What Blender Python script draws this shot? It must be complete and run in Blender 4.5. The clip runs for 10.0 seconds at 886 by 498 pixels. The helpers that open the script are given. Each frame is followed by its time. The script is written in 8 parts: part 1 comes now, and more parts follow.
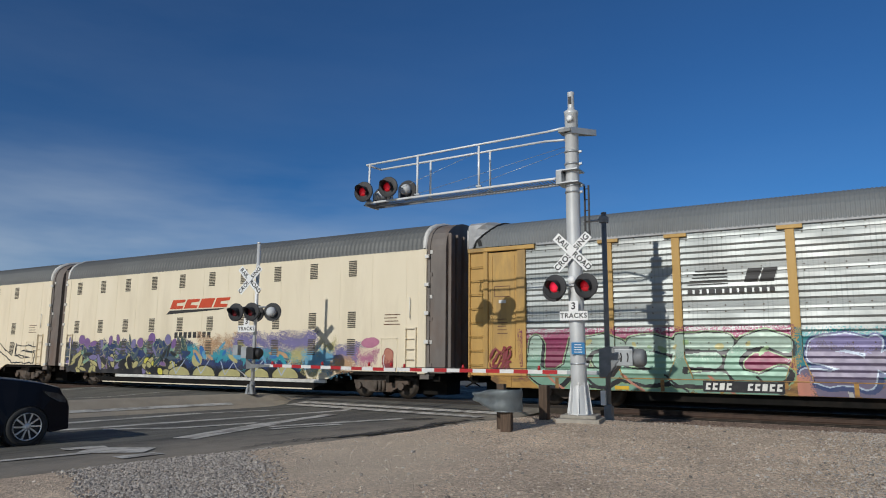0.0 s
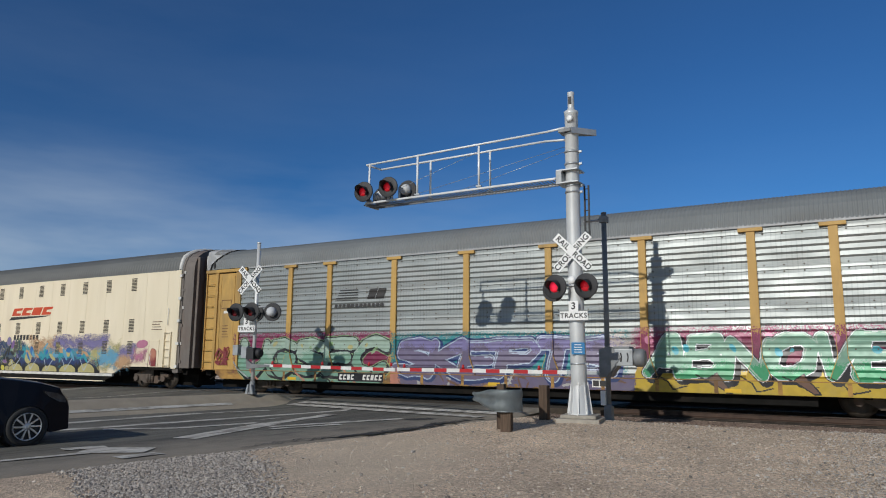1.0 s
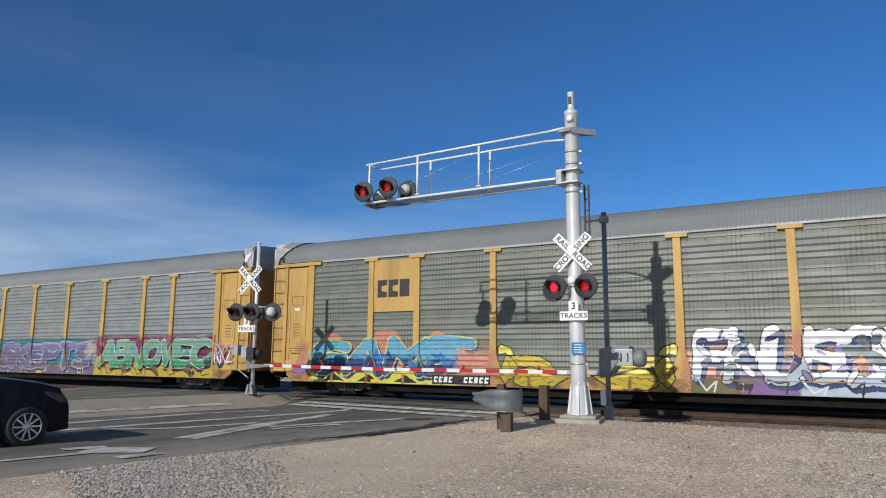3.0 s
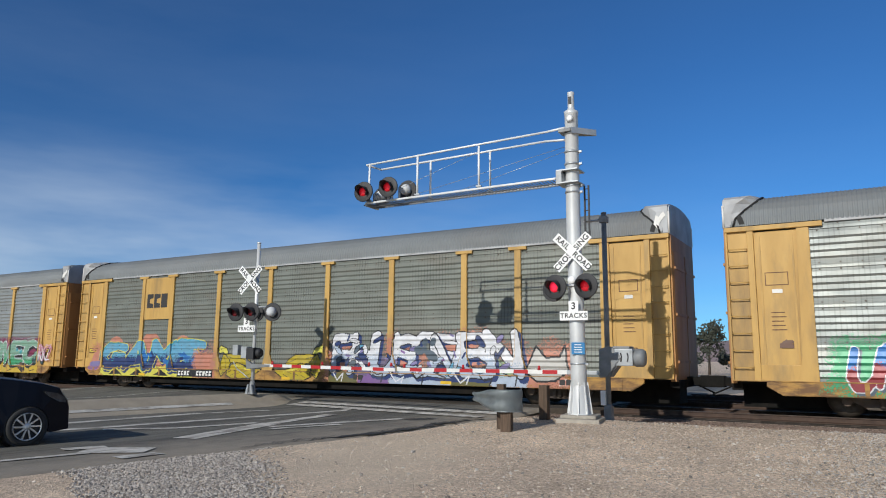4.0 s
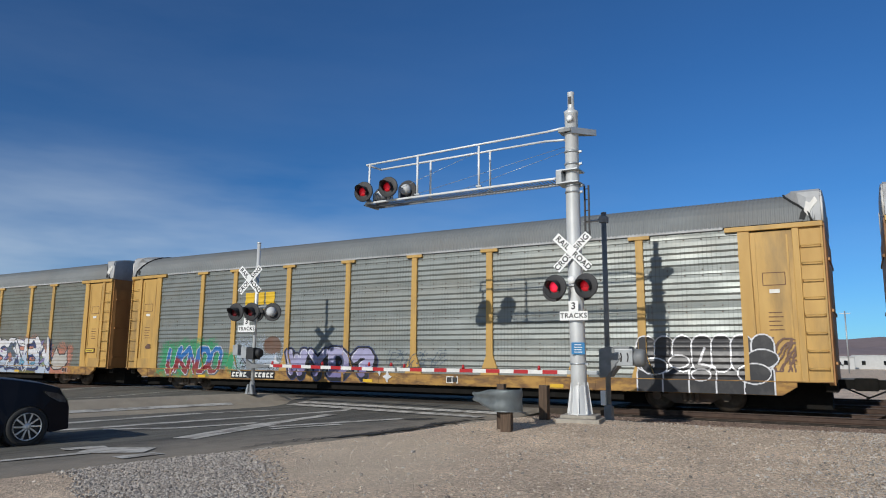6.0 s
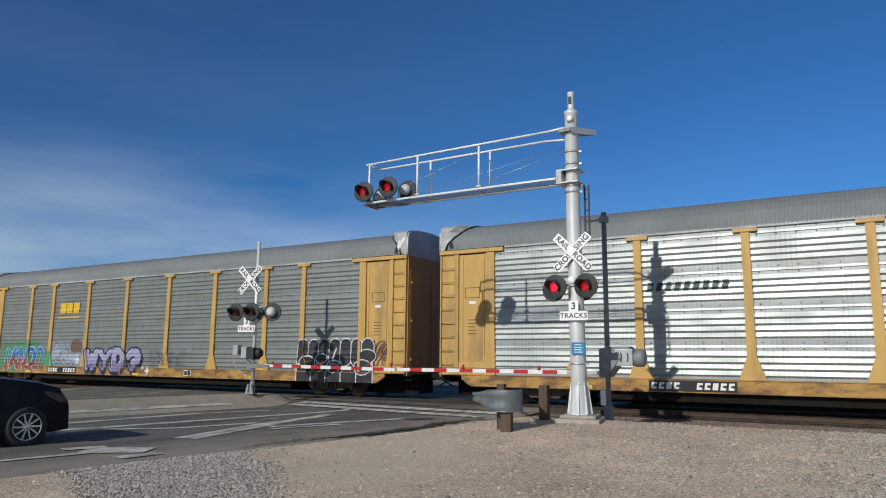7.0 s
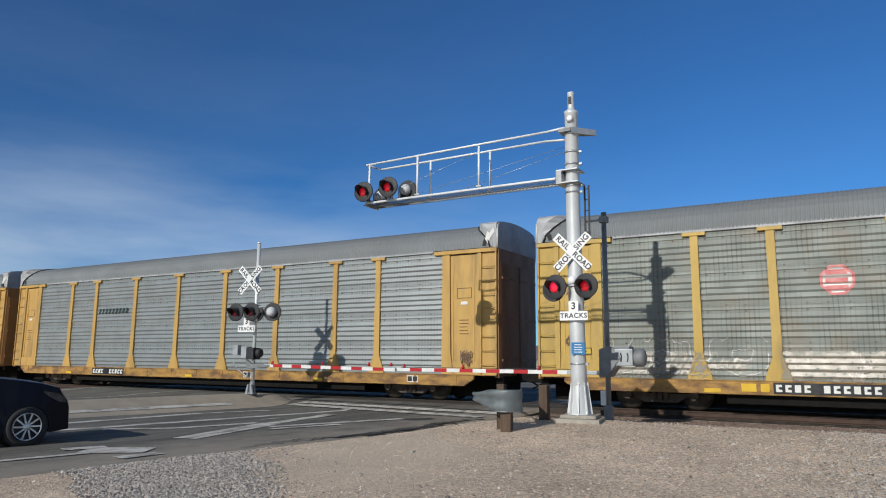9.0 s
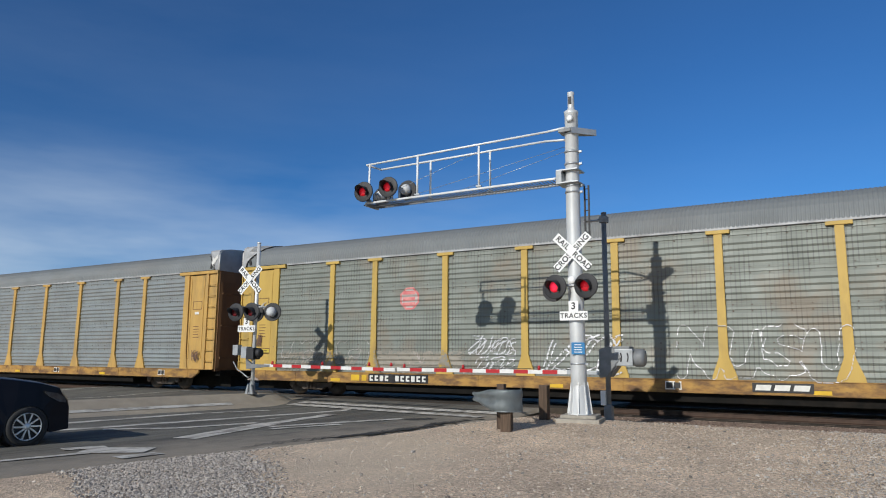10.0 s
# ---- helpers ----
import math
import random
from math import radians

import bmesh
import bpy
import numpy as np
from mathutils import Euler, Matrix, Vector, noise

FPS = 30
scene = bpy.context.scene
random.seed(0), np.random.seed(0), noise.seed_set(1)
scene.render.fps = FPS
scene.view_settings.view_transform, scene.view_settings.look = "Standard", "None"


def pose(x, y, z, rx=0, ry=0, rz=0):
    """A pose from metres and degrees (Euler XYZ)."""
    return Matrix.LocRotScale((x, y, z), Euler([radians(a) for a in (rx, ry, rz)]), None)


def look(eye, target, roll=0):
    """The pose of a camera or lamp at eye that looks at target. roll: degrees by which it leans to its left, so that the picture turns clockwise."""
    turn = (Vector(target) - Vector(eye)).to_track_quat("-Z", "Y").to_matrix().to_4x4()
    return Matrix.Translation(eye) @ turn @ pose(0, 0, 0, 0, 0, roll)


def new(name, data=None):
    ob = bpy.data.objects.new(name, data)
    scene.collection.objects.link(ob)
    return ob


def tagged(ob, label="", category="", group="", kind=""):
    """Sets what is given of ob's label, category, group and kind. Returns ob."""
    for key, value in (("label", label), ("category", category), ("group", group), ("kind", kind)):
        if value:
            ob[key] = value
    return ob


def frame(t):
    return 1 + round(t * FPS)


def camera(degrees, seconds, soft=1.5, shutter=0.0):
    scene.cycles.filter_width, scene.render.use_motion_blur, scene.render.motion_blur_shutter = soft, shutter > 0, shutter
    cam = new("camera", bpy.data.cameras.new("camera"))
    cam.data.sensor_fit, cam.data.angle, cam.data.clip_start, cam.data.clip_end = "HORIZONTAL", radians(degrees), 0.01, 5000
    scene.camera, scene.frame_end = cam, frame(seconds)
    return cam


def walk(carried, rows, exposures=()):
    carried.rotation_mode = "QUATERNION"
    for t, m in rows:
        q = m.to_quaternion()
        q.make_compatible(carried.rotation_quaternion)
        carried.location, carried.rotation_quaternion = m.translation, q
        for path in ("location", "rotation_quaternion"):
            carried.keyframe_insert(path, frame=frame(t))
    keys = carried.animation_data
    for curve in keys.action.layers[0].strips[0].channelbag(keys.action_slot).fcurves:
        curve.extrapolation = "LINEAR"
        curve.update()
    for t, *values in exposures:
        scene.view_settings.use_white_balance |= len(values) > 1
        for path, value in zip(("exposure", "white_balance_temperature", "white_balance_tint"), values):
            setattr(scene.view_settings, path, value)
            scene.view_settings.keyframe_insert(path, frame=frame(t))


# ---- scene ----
# ---- camera ----
EYE = Vector((0.0, 0.0, 1.576))
YAW, PITCH, ROLL = radians(30.811), radians(8.937), 0.473
AIM = Vector((-math.sin(YAW) * math.cos(PITCH), math.cos(YAW) * math.cos(PITCH), math.sin(PITCH)))
cam = camera(64.63, 10.0, soft=1.05)
VIEW = look(EYE, EYE + AIM, ROLL)
walk(cam, [(0.0, VIEW), (10.0, VIEW)], exposures=[(0.0, -0.56, 6300, 10), (1.5, -0.43, 6300, 10), (2.0, -0.18, 6300, 10), (2.5, -0.12, 6300, 10), (4.5, -0.12, 6300, 10), (5.5, -0.22, 6300, 10), (7.5, -0.3, 6300, 10), (8.5, -0.33, 6300, 10), (9.0, -0.18, 6300, 10), (10.0, -0.15, 6300, 10)])

# ---- world and sun ----
SUN_TO = Vector((-0.10, -1.0, 0.535)).normalized()
world = bpy.data.worlds.new("sky")
scene.world = world
world.use_nodes = True
wn, wl = world.node_tree.nodes, world.node_tree.links
wn.clear()
w_out = wn.new("ShaderNodeOutputWorld")
w_bg = wn.new("ShaderNodeBackground")
w_bg.inputs["Strength"].default_value = 0.094
sky = wn.new("ShaderNodeTexSky")
sky.sky_type = 'NISHITA'
sky.sun_disc = False
sky.sun_elevation = math.asin(SUN_TO.z)
sky.sun_rotation = math.atan2(SUN_TO.x, SUN_TO.y) % (2 * math.pi)
sky.altitude = 1200
sky.air_density = 1.0
sky.dust_density = 0.1
sky.ozone_density = 2.0
w_tc = wn.new("ShaderNodeTexCoord")
w_map = wn.new("ShaderNodeMapping")
w_map.inputs["Rotation"].default_value = (0.0, 0.12, 0.6)
w_map.inputs["Scale"].default_value = (1.2, 1.6, 7.0)
w_noise = wn.new("ShaderNodeTexNoise")
w_noise.inputs["Scale"].default_value = 1.25
w_noise.inputs["Detail"].default_value = 5.0
w_noise.inputs["Roughness"].default_value = 0.55
w_ramp = wn.new("ShaderNodeValToRGB")
w_ramp.color_ramp.elements[0].position = 0.28
w_ramp.color_ramp.elements[1].position = 0.78
w_sep = wn.new("ShaderNodeSeparateXYZ")
w_low = wn.new("ShaderNodeMapRange")
w_low.inputs["From Min"].default_value = 0.29
w_low.inputs["From Max"].default_value = 0.13
w_low.inputs["To Min"].default_value = 0.07
w_low.inputs["To Max"].default_value = 1.0
w_west = wn.new("ShaderNodeMapRange")
w_west.inputs["From Min"].default_value = -0.25
w_west.inputs["From Max"].default_value = -0.8
w_west.inputs["To Min"].default_value = 0.14
w_west.inputs["To Max"].default_value = 1.0
w_mul = wn.new("ShaderNodeMath")
w_mul.operation = 'MULTIPLY'
w_mul2 = wn.new("ShaderNodeMath")
w_mul2.operation = 'MULTIPLY'
w_mix = wn.new("ShaderNodeMixRGB")
w_mix.inputs[2].default_value = (6.8, 7.9, 9.1, 1)
w_tint = wn.new("ShaderNodeMixRGB")
w_tint.blend_type = 'MULTIPLY'
# the deep blue pales behind the viewer, towards the sun's half of the sky
w_pale = wn.new("ShaderNodeMapRange")
w_pale.inputs["From Min"].default_value = -0.35
w_pale.inputs["From Max"].default_value = 0.25
w_pale.inputs["To Min"].default_value = 0.0
w_pale.inputs["To Max"].default_value = 1.0
w_tint.inputs[2].default_value = (0.325, 0.745, 1.17, 1)
wl.new(w_tc.outputs["Generated"], w_map.inputs["Vector"])
wl.new(w_map.outputs["Vector"], w_noise.inputs["Vector"])
wl.new(w_noise.outputs["Fac"], w_ramp.inputs["Fac"])
wl.new(w_tc.outputs["Generated"], w_sep.inputs["Vector"])
wl.new(w_sep.outputs["Z"], w_low.inputs["Value"])
wl.new(w_sep.outputs["X"], w_west.inputs["Value"])
wl.new(w_sep.outputs["Y"], w_pale.inputs["Value"])
wl.new(w_pale.outputs["Result"], w_tint.inputs[0])
wl.new(w_low.outputs["Result"], w_mul.inputs[0])
wl.new(w_west.outputs["Result"], w_mul.inputs[1])
wl.new(w_ramp.outputs["Color"], w_mul2.inputs[0])
wl.new(w_mul.outputs["Value"], w_mul2.inputs[1])
wl.new(sky.outputs["Color"], w_tint.inputs[1])
# the blue is darkened to the left of the arm to fit the camera's view
w_deep = wn.new("ShaderNodeMapRange")
w_deep.inputs["From Min"].default_value = -0.9
w_deep.inputs["From Max"].default_value = -0.15
w_deep.inputs["To Min"].default_value = 0.80
w_deep.inputs["To Max"].default_value = 1.0
w_scale = wn.new("ShaderNodeVectorMath")
w_scale.operation = 'SCALE'
wl.new(w_sep.outputs["X"], w_deep.inputs["Value"])
wl.new(w_tint.outputs["Color"], w_scale.inputs[0])
wl.new(w_deep.outputs["Result"], w_scale.inputs["Scale"])
wl.new(w_scale.outputs["Vector"], w_mix.inputs[1])
wl.new(w_mul2.outputs["Value"], w_mix.inputs[0])
wl.new(w_mix.outputs["Color"], w_bg.inputs["Color"])
wl.new(w_bg.outputs["Background"], w_out.inputs["Surface"])

sun_data = bpy.data.lights.new("sun", 'SUN')
sun_data.energy = 3.8
sun_data.angle = radians(0.53)
sun_data.color = (1.0, 0.955, 0.87)
sun = new("sun", sun_data)
sun.matrix_world = look(SUN_TO * 50, (0, 0, 0))


# ---- materials ----
def M(name, c1, c2=None, scale=6.0, rough=0.6, metal=0.0, bump=0.15, bscale=60.0, stain=None,
      sscale=0.8, samt=0.5, stretch=(1, 1, 1), glow=None, gstr=0.0, perf=0.0, lo=0.48, hi=0.68, rvar=0.12):
    """Painted, metal or earthen surface with grain at two scales, stains and fine relief."""
    m = bpy.data.materials.new(name)
    m.use_nodes = True
    n, l = m.node_tree.nodes, m.node_tree.links
    b = n["Principled BSDF"]
    c2 = c2 or tuple(v * 0.78 for v in c1)
    tc, oi = n.new("ShaderNodeTexCoord"), n.new("ShaderNodeObjectInfo")
    off = n.new("ShaderNodeVectorMath")
    off.operation = 'ADD'
    rnd = n.new("ShaderNodeMath")
    rnd.operation = 'MULTIPLY'
    rnd.inputs[1].default_value = 41.0
    l.new(oi.outputs["Random"], rnd.inputs[0])
    l.new(tc.outputs["Object"], off.inputs[0])
    l.new(rnd.outputs[0], off.inputs[1])
    mp = n.new("ShaderNodeMapping")
    mp.inputs["Scale"].default_value = stretch
    l.new(off.outputs[0], mp.inputs["Vector"])
    n1 = n.new("ShaderNodeTexNoise")
    n1.inputs["Scale"].default_value = scale
    n1.inputs["Detail"].default_value = 6
    l.new(mp.outputs[0], n1.inputs["Vector"])
    r1 = n.new("ShaderNodeValToRGB")
    r1.color_ramp.elements[0].position, r1.color_ramp.elements[1].position = 0.3, 0.7
    r1.color_ramp.elements[0].color, r1.color_ramp.elements[1].color = (*c1, 1), (*c2, 1)
    l.new(n1.outputs["Fac"], r1.inputs["Fac"])
    col = r1.outputs["Color"]
    if stain:
        n2 = n.new("ShaderNodeTexNoise")
        n2.inputs["Scale"].default_value = sscale
        n2.inputs["Detail"].default_value = 8
        n2.inputs["Roughness"].default_value = 0.65
        l.new(mp.outputs[0], n2.inputs["Vector"])
        mr = n.new("ShaderNodeMapRange")
        mr.inputs["From Min"].default_value, mr.inputs["From Max"].default_value = lo, hi
        mr.inputs["To Max"].default_value = samt
        l.new(n2.outputs["Fac"], mr.inputs["Value"])
        mx = n.new("ShaderNodeMixRGB")
        mx.inputs[2].default_value = (*stain, 1)
        l.new(mr.outputs["Result"], mx.inputs[0])
        l.new(col, mx.inputs[1])
        col = mx.outputs["Color"]
    if perf:
        # rows of punched holes, in columns that come and go along the sheet
        sp = n.new("ShaderNodeSeparateXYZ")
        warp = n.new("ShaderNodeTexNoise")
        warp.inputs["Scale"].default_value = 2.3
        warp.inputs["Detail"].default_value = 4
        wsc, wad = n.new("ShaderNodeVectorMath"), n.new("ShaderNodeVectorMath")
        wsc.operation, wad.operation = 'SCALE', 'ADD'
        wsc.inputs["Scale"].default_value = 0.06
        l.new(off.outputs[0], warp.inputs["Vector"])
        l.new(warp.outputs["Color"], wsc.inputs[0])
        l.new(tc.outputs["Object"], wad.inputs[0])
        l.new(wsc.outputs[0], wad.inputs[1])
        l.new(wad.outputs[0], sp.inputs[0])
        waves = []
        for axis, k in (("X", 2 * math.pi / 0.115), ("Z", 2 * math.pi / 0.05)):
            a, s = n.new("ShaderNodeMath"), n.new("ShaderNodeMath")
            a.operation, s.operation = 'MULTIPLY', 'SINE'
            a.inputs[1].default_value = k
            l.new(sp.outputs[axis], a.inputs[0])
            l.new(a.outputs[0], s.inputs[0])
            t = n.new("ShaderNodeMapRange")
            t.inputs["From Min"].default_value, t.inputs["From Max"].default_value = (0.45, 0.9) if axis == "X" else (-0.6, 0.5)
            l.new(s.outputs[0], t.inputs["Value"])
            waves.append(t.outputs["Result"])
        n4 = n.new("ShaderNodeTexNoise")
        n4.inputs["Scale"].default_value = 1.0
        n4.inputs["Detail"].default_value = 4
        mp4 = n.new("ShaderNodeMapping")
        mp4.inputs["Scale"].default_value = (2.2, 1, 0.9)
        l.new(off.outputs[0], mp4.inputs["Vector"])
        l.new(mp4.outputs[0], n4.inputs["Vector"])
        t4 = n.new("ShaderNodeMapRange")
        t4.inputs["From Min"].default_value, t4.inputs["From Max"].default_value = 0.40, 0.62
        t4.inputs["To Max"].default_value = perf
        l.new(n4.outputs["Fac"], t4.inputs["Value"])
        q1, q2 = n.new("ShaderNodeMath"), n.new("ShaderNodeMath")
        q1.operation = q2.operation = 'MULTIPLY'
        l.new(waves[0], q1.inputs[0])
        l.new(waves[1], q1.inputs[1])
        l.new(q1.outputs[0], q2.inputs[0])
        l.new(t4.outputs["Result"], q2.inputs[1])
        mx = n.new("ShaderNodeMixRGB")
        mx.inputs[2].default_value = (0.03, 0.03, 0.03, 1)
        l.new(q2.outputs[0], mx.inputs[0])
        l.new(col, mx.inputs[1])
        col = mx.outputs["Color"]
    l.new(col, b.inputs["Base Color"])
    rr = n.new("ShaderNodeMapRange")
    rr.inputs["To Min"].default_value, rr.inputs["To Max"].default_value = max(0.02, rough - rvar), min(1, rough + rvar)
    l.new(n1.outputs["Fac"], rr.inputs["Value"])
    l.new(rr.outputs["Result"], b.inputs["Roughness"])
    b.inputs["Metallic"].default_value = metal
    if bump:
        n3 = n.new("ShaderNodeTexNoise")
        n3.inputs["Scale"].default_value = bscale
        n3.inputs["Detail"].default_value = 5
        l.new(mp.outputs[0], n3.inputs["Vector"])
        bp = n.new("ShaderNodeBump")
        bp.inputs["Strength"].default_value = bump
        bp.inputs["Distance"].default_value = 0.02
        l.new(n3.outputs["Fac"], bp.inputs["Height"])
        l.new(bp.outputs["Normal"], b.inputs["Normal"])
    if glow:
        b.inputs["Emission Color"].default_value = (*glow, 1)
        b.inputs["Emission Strength"].default_value = gstr
    return m


RUST = (0.16, 0.075, 0.035)
GRIME = (0.10, 0.085, 0.065)
yellow_paint = M("yellow_paint", (0.56, 0.345, 0.095), (0.47, 0.28, 0.075), 2.5, 0.55, 0, 0.06, 40, GRIME, 0.9, 0.6, (1.3, 1, 0.3), lo=0.5, hi=0.72)
bright_yellow_paint = M("bright_yellow_paint", (0.56, 0.375, 0.085), (0.48, 0.315, 0.07), 2.5, 0.55, 0, 0.06, 40, GRIME, 0.9, 0.5, (1, 1, 0.35), lo=0.5, hi=0.75)
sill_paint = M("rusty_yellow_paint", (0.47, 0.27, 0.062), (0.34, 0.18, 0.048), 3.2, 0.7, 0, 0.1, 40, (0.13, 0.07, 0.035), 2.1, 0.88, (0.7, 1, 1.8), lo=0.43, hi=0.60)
silver_sheet = M("galvanised_sheet", (0.36, 0.384, 0.375), (0.265, 0.285, 0.277), 1.6, 0.49, 0.60, 0.05, 30, (0.30, 0.29, 0.27), 0.7, 0.45, (0.6, 1, 1.6), perf=0.4)
dull_sheet = M("weathered_sheet", (0.185, 0.20, 0.172), (0.14, 0.152, 0.13), 1.8, 0.55, 0.15, 0.06, 30, (0.16, 0.145, 0.115), 0.8, 0.55, (0.6, 1, 1.6), perf=0.85)
mid_sheet = M("aged_sheet", (0.262, 0.283, 0.268), (0.198, 0.214, 0.203), 1.7, 0.49, 0.45, 0.05, 30, (0.26, 0.25, 0.21), 0.75, 0.5, (0.6, 1, 1.6), perf=0.5)
rust_streaked_sheet = M("rust_streaked_sheet", (0.225, 0.245, 0.215), (0.175, 0.19, 0.165), 1.8, 0.58, 0.12, 0.06, 30, (0.22, 0.17, 0.12), 0.8, 0.6, (0.8, 1, 0.9), perf=0.8, lo=0.50, hi=0.66)
roof_sheet = M("roof_sheet", (0.205, 0.22, 0.222), (0.165, 0.178, 0.18), 1.2, 0.66, 0.15, 0.05, 25, (0.19, 0.18, 0.165), 0.5, 0.5, (0.5, 1, 1), rvar=0.06)
dark_roof_sheet = M("dark_roof_sheet", (0.15, 0.155, 0.15), (0.12, 0.125, 0.12), 1.2, 0.6, 0.2, 0.05, 25, (0.11, 0.105, 0.10), 0.5, 0.5, (0.5, 1, 1), rvar=0.06)
roof_cap = M("roof_cap_sheet", (0.46, 0.47, 0.475), (0.36, 0.365, 0.37), 2.2, 0.6, 0.1, 0.05, 25, (0.2, 0.19, 0.18), 0.8, 0.6)
# yellow end paint darkened twice over: the ends' shade is in these two colours
end_shade_yellow = M("shaded_yellow_end_paint", (0.46, 0.228, 0.07), (0.35, 0.168, 0.053), 2, 0.6, 0, 0.05, 25, RUST, 0.9, 0.5, (1, 1, 0.3))
end_shade_brown = M("shade_brown_end_paint", (0.27, 0.145, 0.065), (0.18, 0.10, 0.05), 2, 0.6, 0.3, 0.05, 25, RUST, 0.7, 0.4, (1, 1, 0.3))
truck_steel = M("grimy_truck_steel", (0.13, 0.105, 0.085), (0.085, 0.068, 0.055), 5, 0.8, 0.1, 0.2, 40, RUST, 1.5, 0.4)
# near black with little gloss: the shade under the cars is in this colour
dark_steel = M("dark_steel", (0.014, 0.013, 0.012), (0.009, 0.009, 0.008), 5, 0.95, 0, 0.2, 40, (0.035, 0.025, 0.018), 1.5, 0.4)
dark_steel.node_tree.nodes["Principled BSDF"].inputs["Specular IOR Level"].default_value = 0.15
wheel_steel = M("wheel_steel", (0.10, 0.08, 0.065), (0.06, 0.05, 0.04), 6, 0.6, 0.6, 0.1, 40)
black_rubber = M("black_rubber", (0.022, 0.022, 0.022), (0.03, 0.03, 0.03), 8, 0.8, 0, 0.1, 60)
cream_paint = M("cream_paint", (0.83, 0.735, 0.55), (0.77, 0.675, 0.49), 1.3, 0.55, 0, 0.03, 20, (0.38, 0.30, 0.19), 0.6, 0.35, (1.2, 1, 0.25), lo=0.52, hi=0.8)
white_trim = M("white_trim", (0.74, 0.73, 0.69), (0.62, 0.60, 0.55), 3, 0.5, 0, 0.04, 30, GRIME, 1.5, 0.3)
white_letter = M("white_stencil", (0.78, 0.77, 0.72), (0.66, 0.65, 0.60), 6, 0.6, 0, 0.02)
black_paint = M("black_paint", (0.025, 0.024, 0.024), (0.04, 0.037, 0.034), 4, 0.6, 0, 0.05)
logo_orange = M("orange_red_paint", (0.62, 0.075, 0.02), (0.52, 0.06, 0.02), 4, 0.55, 0, 0.02)
logo_yellow = M("sunny_yellow_paint", (0.74, 0.47, 0.02), (0.62, 0.38, 0.02), 4, 0.55, 0, 0.02)
logo_red = M("faded_red_paint", (0.55, 0.12, 0.12), (0.66, 0.28, 0.25), 6, 0.6, 0, 0.02)
mast_silver = M("aluminium_paint", (0.70, 0.71, 0.70), (0.60, 0.61, 0.60), 3, 0.45, 0.2, 0.04, 30, (0.42, 0.42, 0.41), 1.2, 0.4, (1, 1, 0.4))
rail_white = M("bright_tube_paint", (0.86, 0.87, 0.86), (0.78, 0.79, 0.78), 3, 0.4, 0.1, 0.03, 30)
zinc = M("galvanised_steel", (0.50, 0.52, 0.53), (0.40, 0.42, 0.43), 5, 0.45, 0.6, 0.05, 40, (0.28, 0.28, 0.27), 2, 0.4)
dull_zinc = M("dull_galvanised_steel", (0.26, 0.27, 0.275), (0.185, 0.195, 0.20), 5, 0.6, 0.2, 0.05, 40, (0.12, 0.11, 0.10), 2, 0.4)
grey_box = M("grey_enamel", (0.42, 0.44, 0.45), (0.35, 0.37, 0.38), 4, 0.5, 0.2, 0.05, 40, GRIME, 2, 0.3)
lamp_black = M("matt_black_housing", (0.02, 0.02, 0.022), (0.032, 0.032, 0.034), 5, 0.6, 0, 0.05)
lamp_red = M("lit_red_lens", (0.65, 0.01, 0.02), (0.5, 0.008, 0.015), 12, 0.25, 0, 0.2, 90, glow=(1.0, 0.03, 0.08), gstr=0.8)
lamp_red_dark = M("unlit_red_lens", (0.16, 0.008, 0.012), (0.10, 0.006, 0.01), 12, 0.3, 0, 0.2, 90)
lamp_red_dim = M("dim_red_lens", (0.50, 0.012, 0.02), (0.38, 0.008, 0.015), 12, 0.25, 0, 0.2, 90, glow=(1.0, 0.02, 0.04), gstr=0.16)


def hot_centre(m, near, rim):
    """A lit lens glows most where its bulb stands behind it."""
    n, l = m.node_tree.nodes, m.node_tree.links
    tc, ln, mr = n.new("ShaderNodeTexCoord"), n.new("ShaderNodeVectorMath"), n.new("ShaderNodeMapRange")
    ln.operation = 'LENGTH'
    mr.inputs["From Min"].default_value, mr.inputs["From Max"].default_value = 0.02, 0.13
    mr.inputs["To Min"].default_value, mr.inputs["To Max"].default_value = near, rim
    l.new(tc.outputs["Object"], ln.inputs[0])
    l.new(ln.outputs["Value"], mr.inputs["Value"])
    l.new(mr.outputs["Result"], n["Principled BSDF"].inputs["Emission Strength"])


hot_centre(lamp_red, 1.9, 0.25)
hot_centre(lamp_red_dim, 0.55, 0.06)
lamp_back = M("lamp_back_casting", (0.62, 0.63, 0.63), (0.52, 0.53, 0.53), 5, 0.5, 0.0, 0.05)
sign_white = M("white_reflective_sheet", (0.88, 0.88, 0.86), (0.82, 0.82, 0.80), 3, 0.45, 0, 0.02, 30, (0.5, 0.48, 0.44), 2, 0.25)
sign_black = M("black_sign_ink", (0.018, 0.018, 0.02), (0.03, 0.03, 0.03), 5, 0.5, 0, 0.0)
sign_blue = M("blue_sign_sheet", (0.045, 0.23, 0.48), (0.04, 0.20, 0.42), 4, 0.45, 0, 0.02)
gate_red = M("red_reflective_stripe", (0.48, 0.018, 0.022), (0.40, 0.015, 0.02), 5, 0.45, 0, 0.02)
gate_white = M("white_reflective_stripe", (0.78, 0.77, 0.74), (0.68, 0.67, 0.64), 5, 0.45, 0, 0.02)
concrete = M("concrete", (0.43, 0.39, 0.33), (0.34, 0.31, 0.26), 9, 0.9, 0, 0.4, 70, (0.24, 0.21, 0.17), 2, 0.5)
old_wood = M("weathered_timber", (0.13, 0.085, 0.055), (0.075, 0.05, 0.033), 5, 0.85, 0, 0.5, 25, (0.05, 0.037, 0.03), 2, 0.5, (6, 6, 0.6))
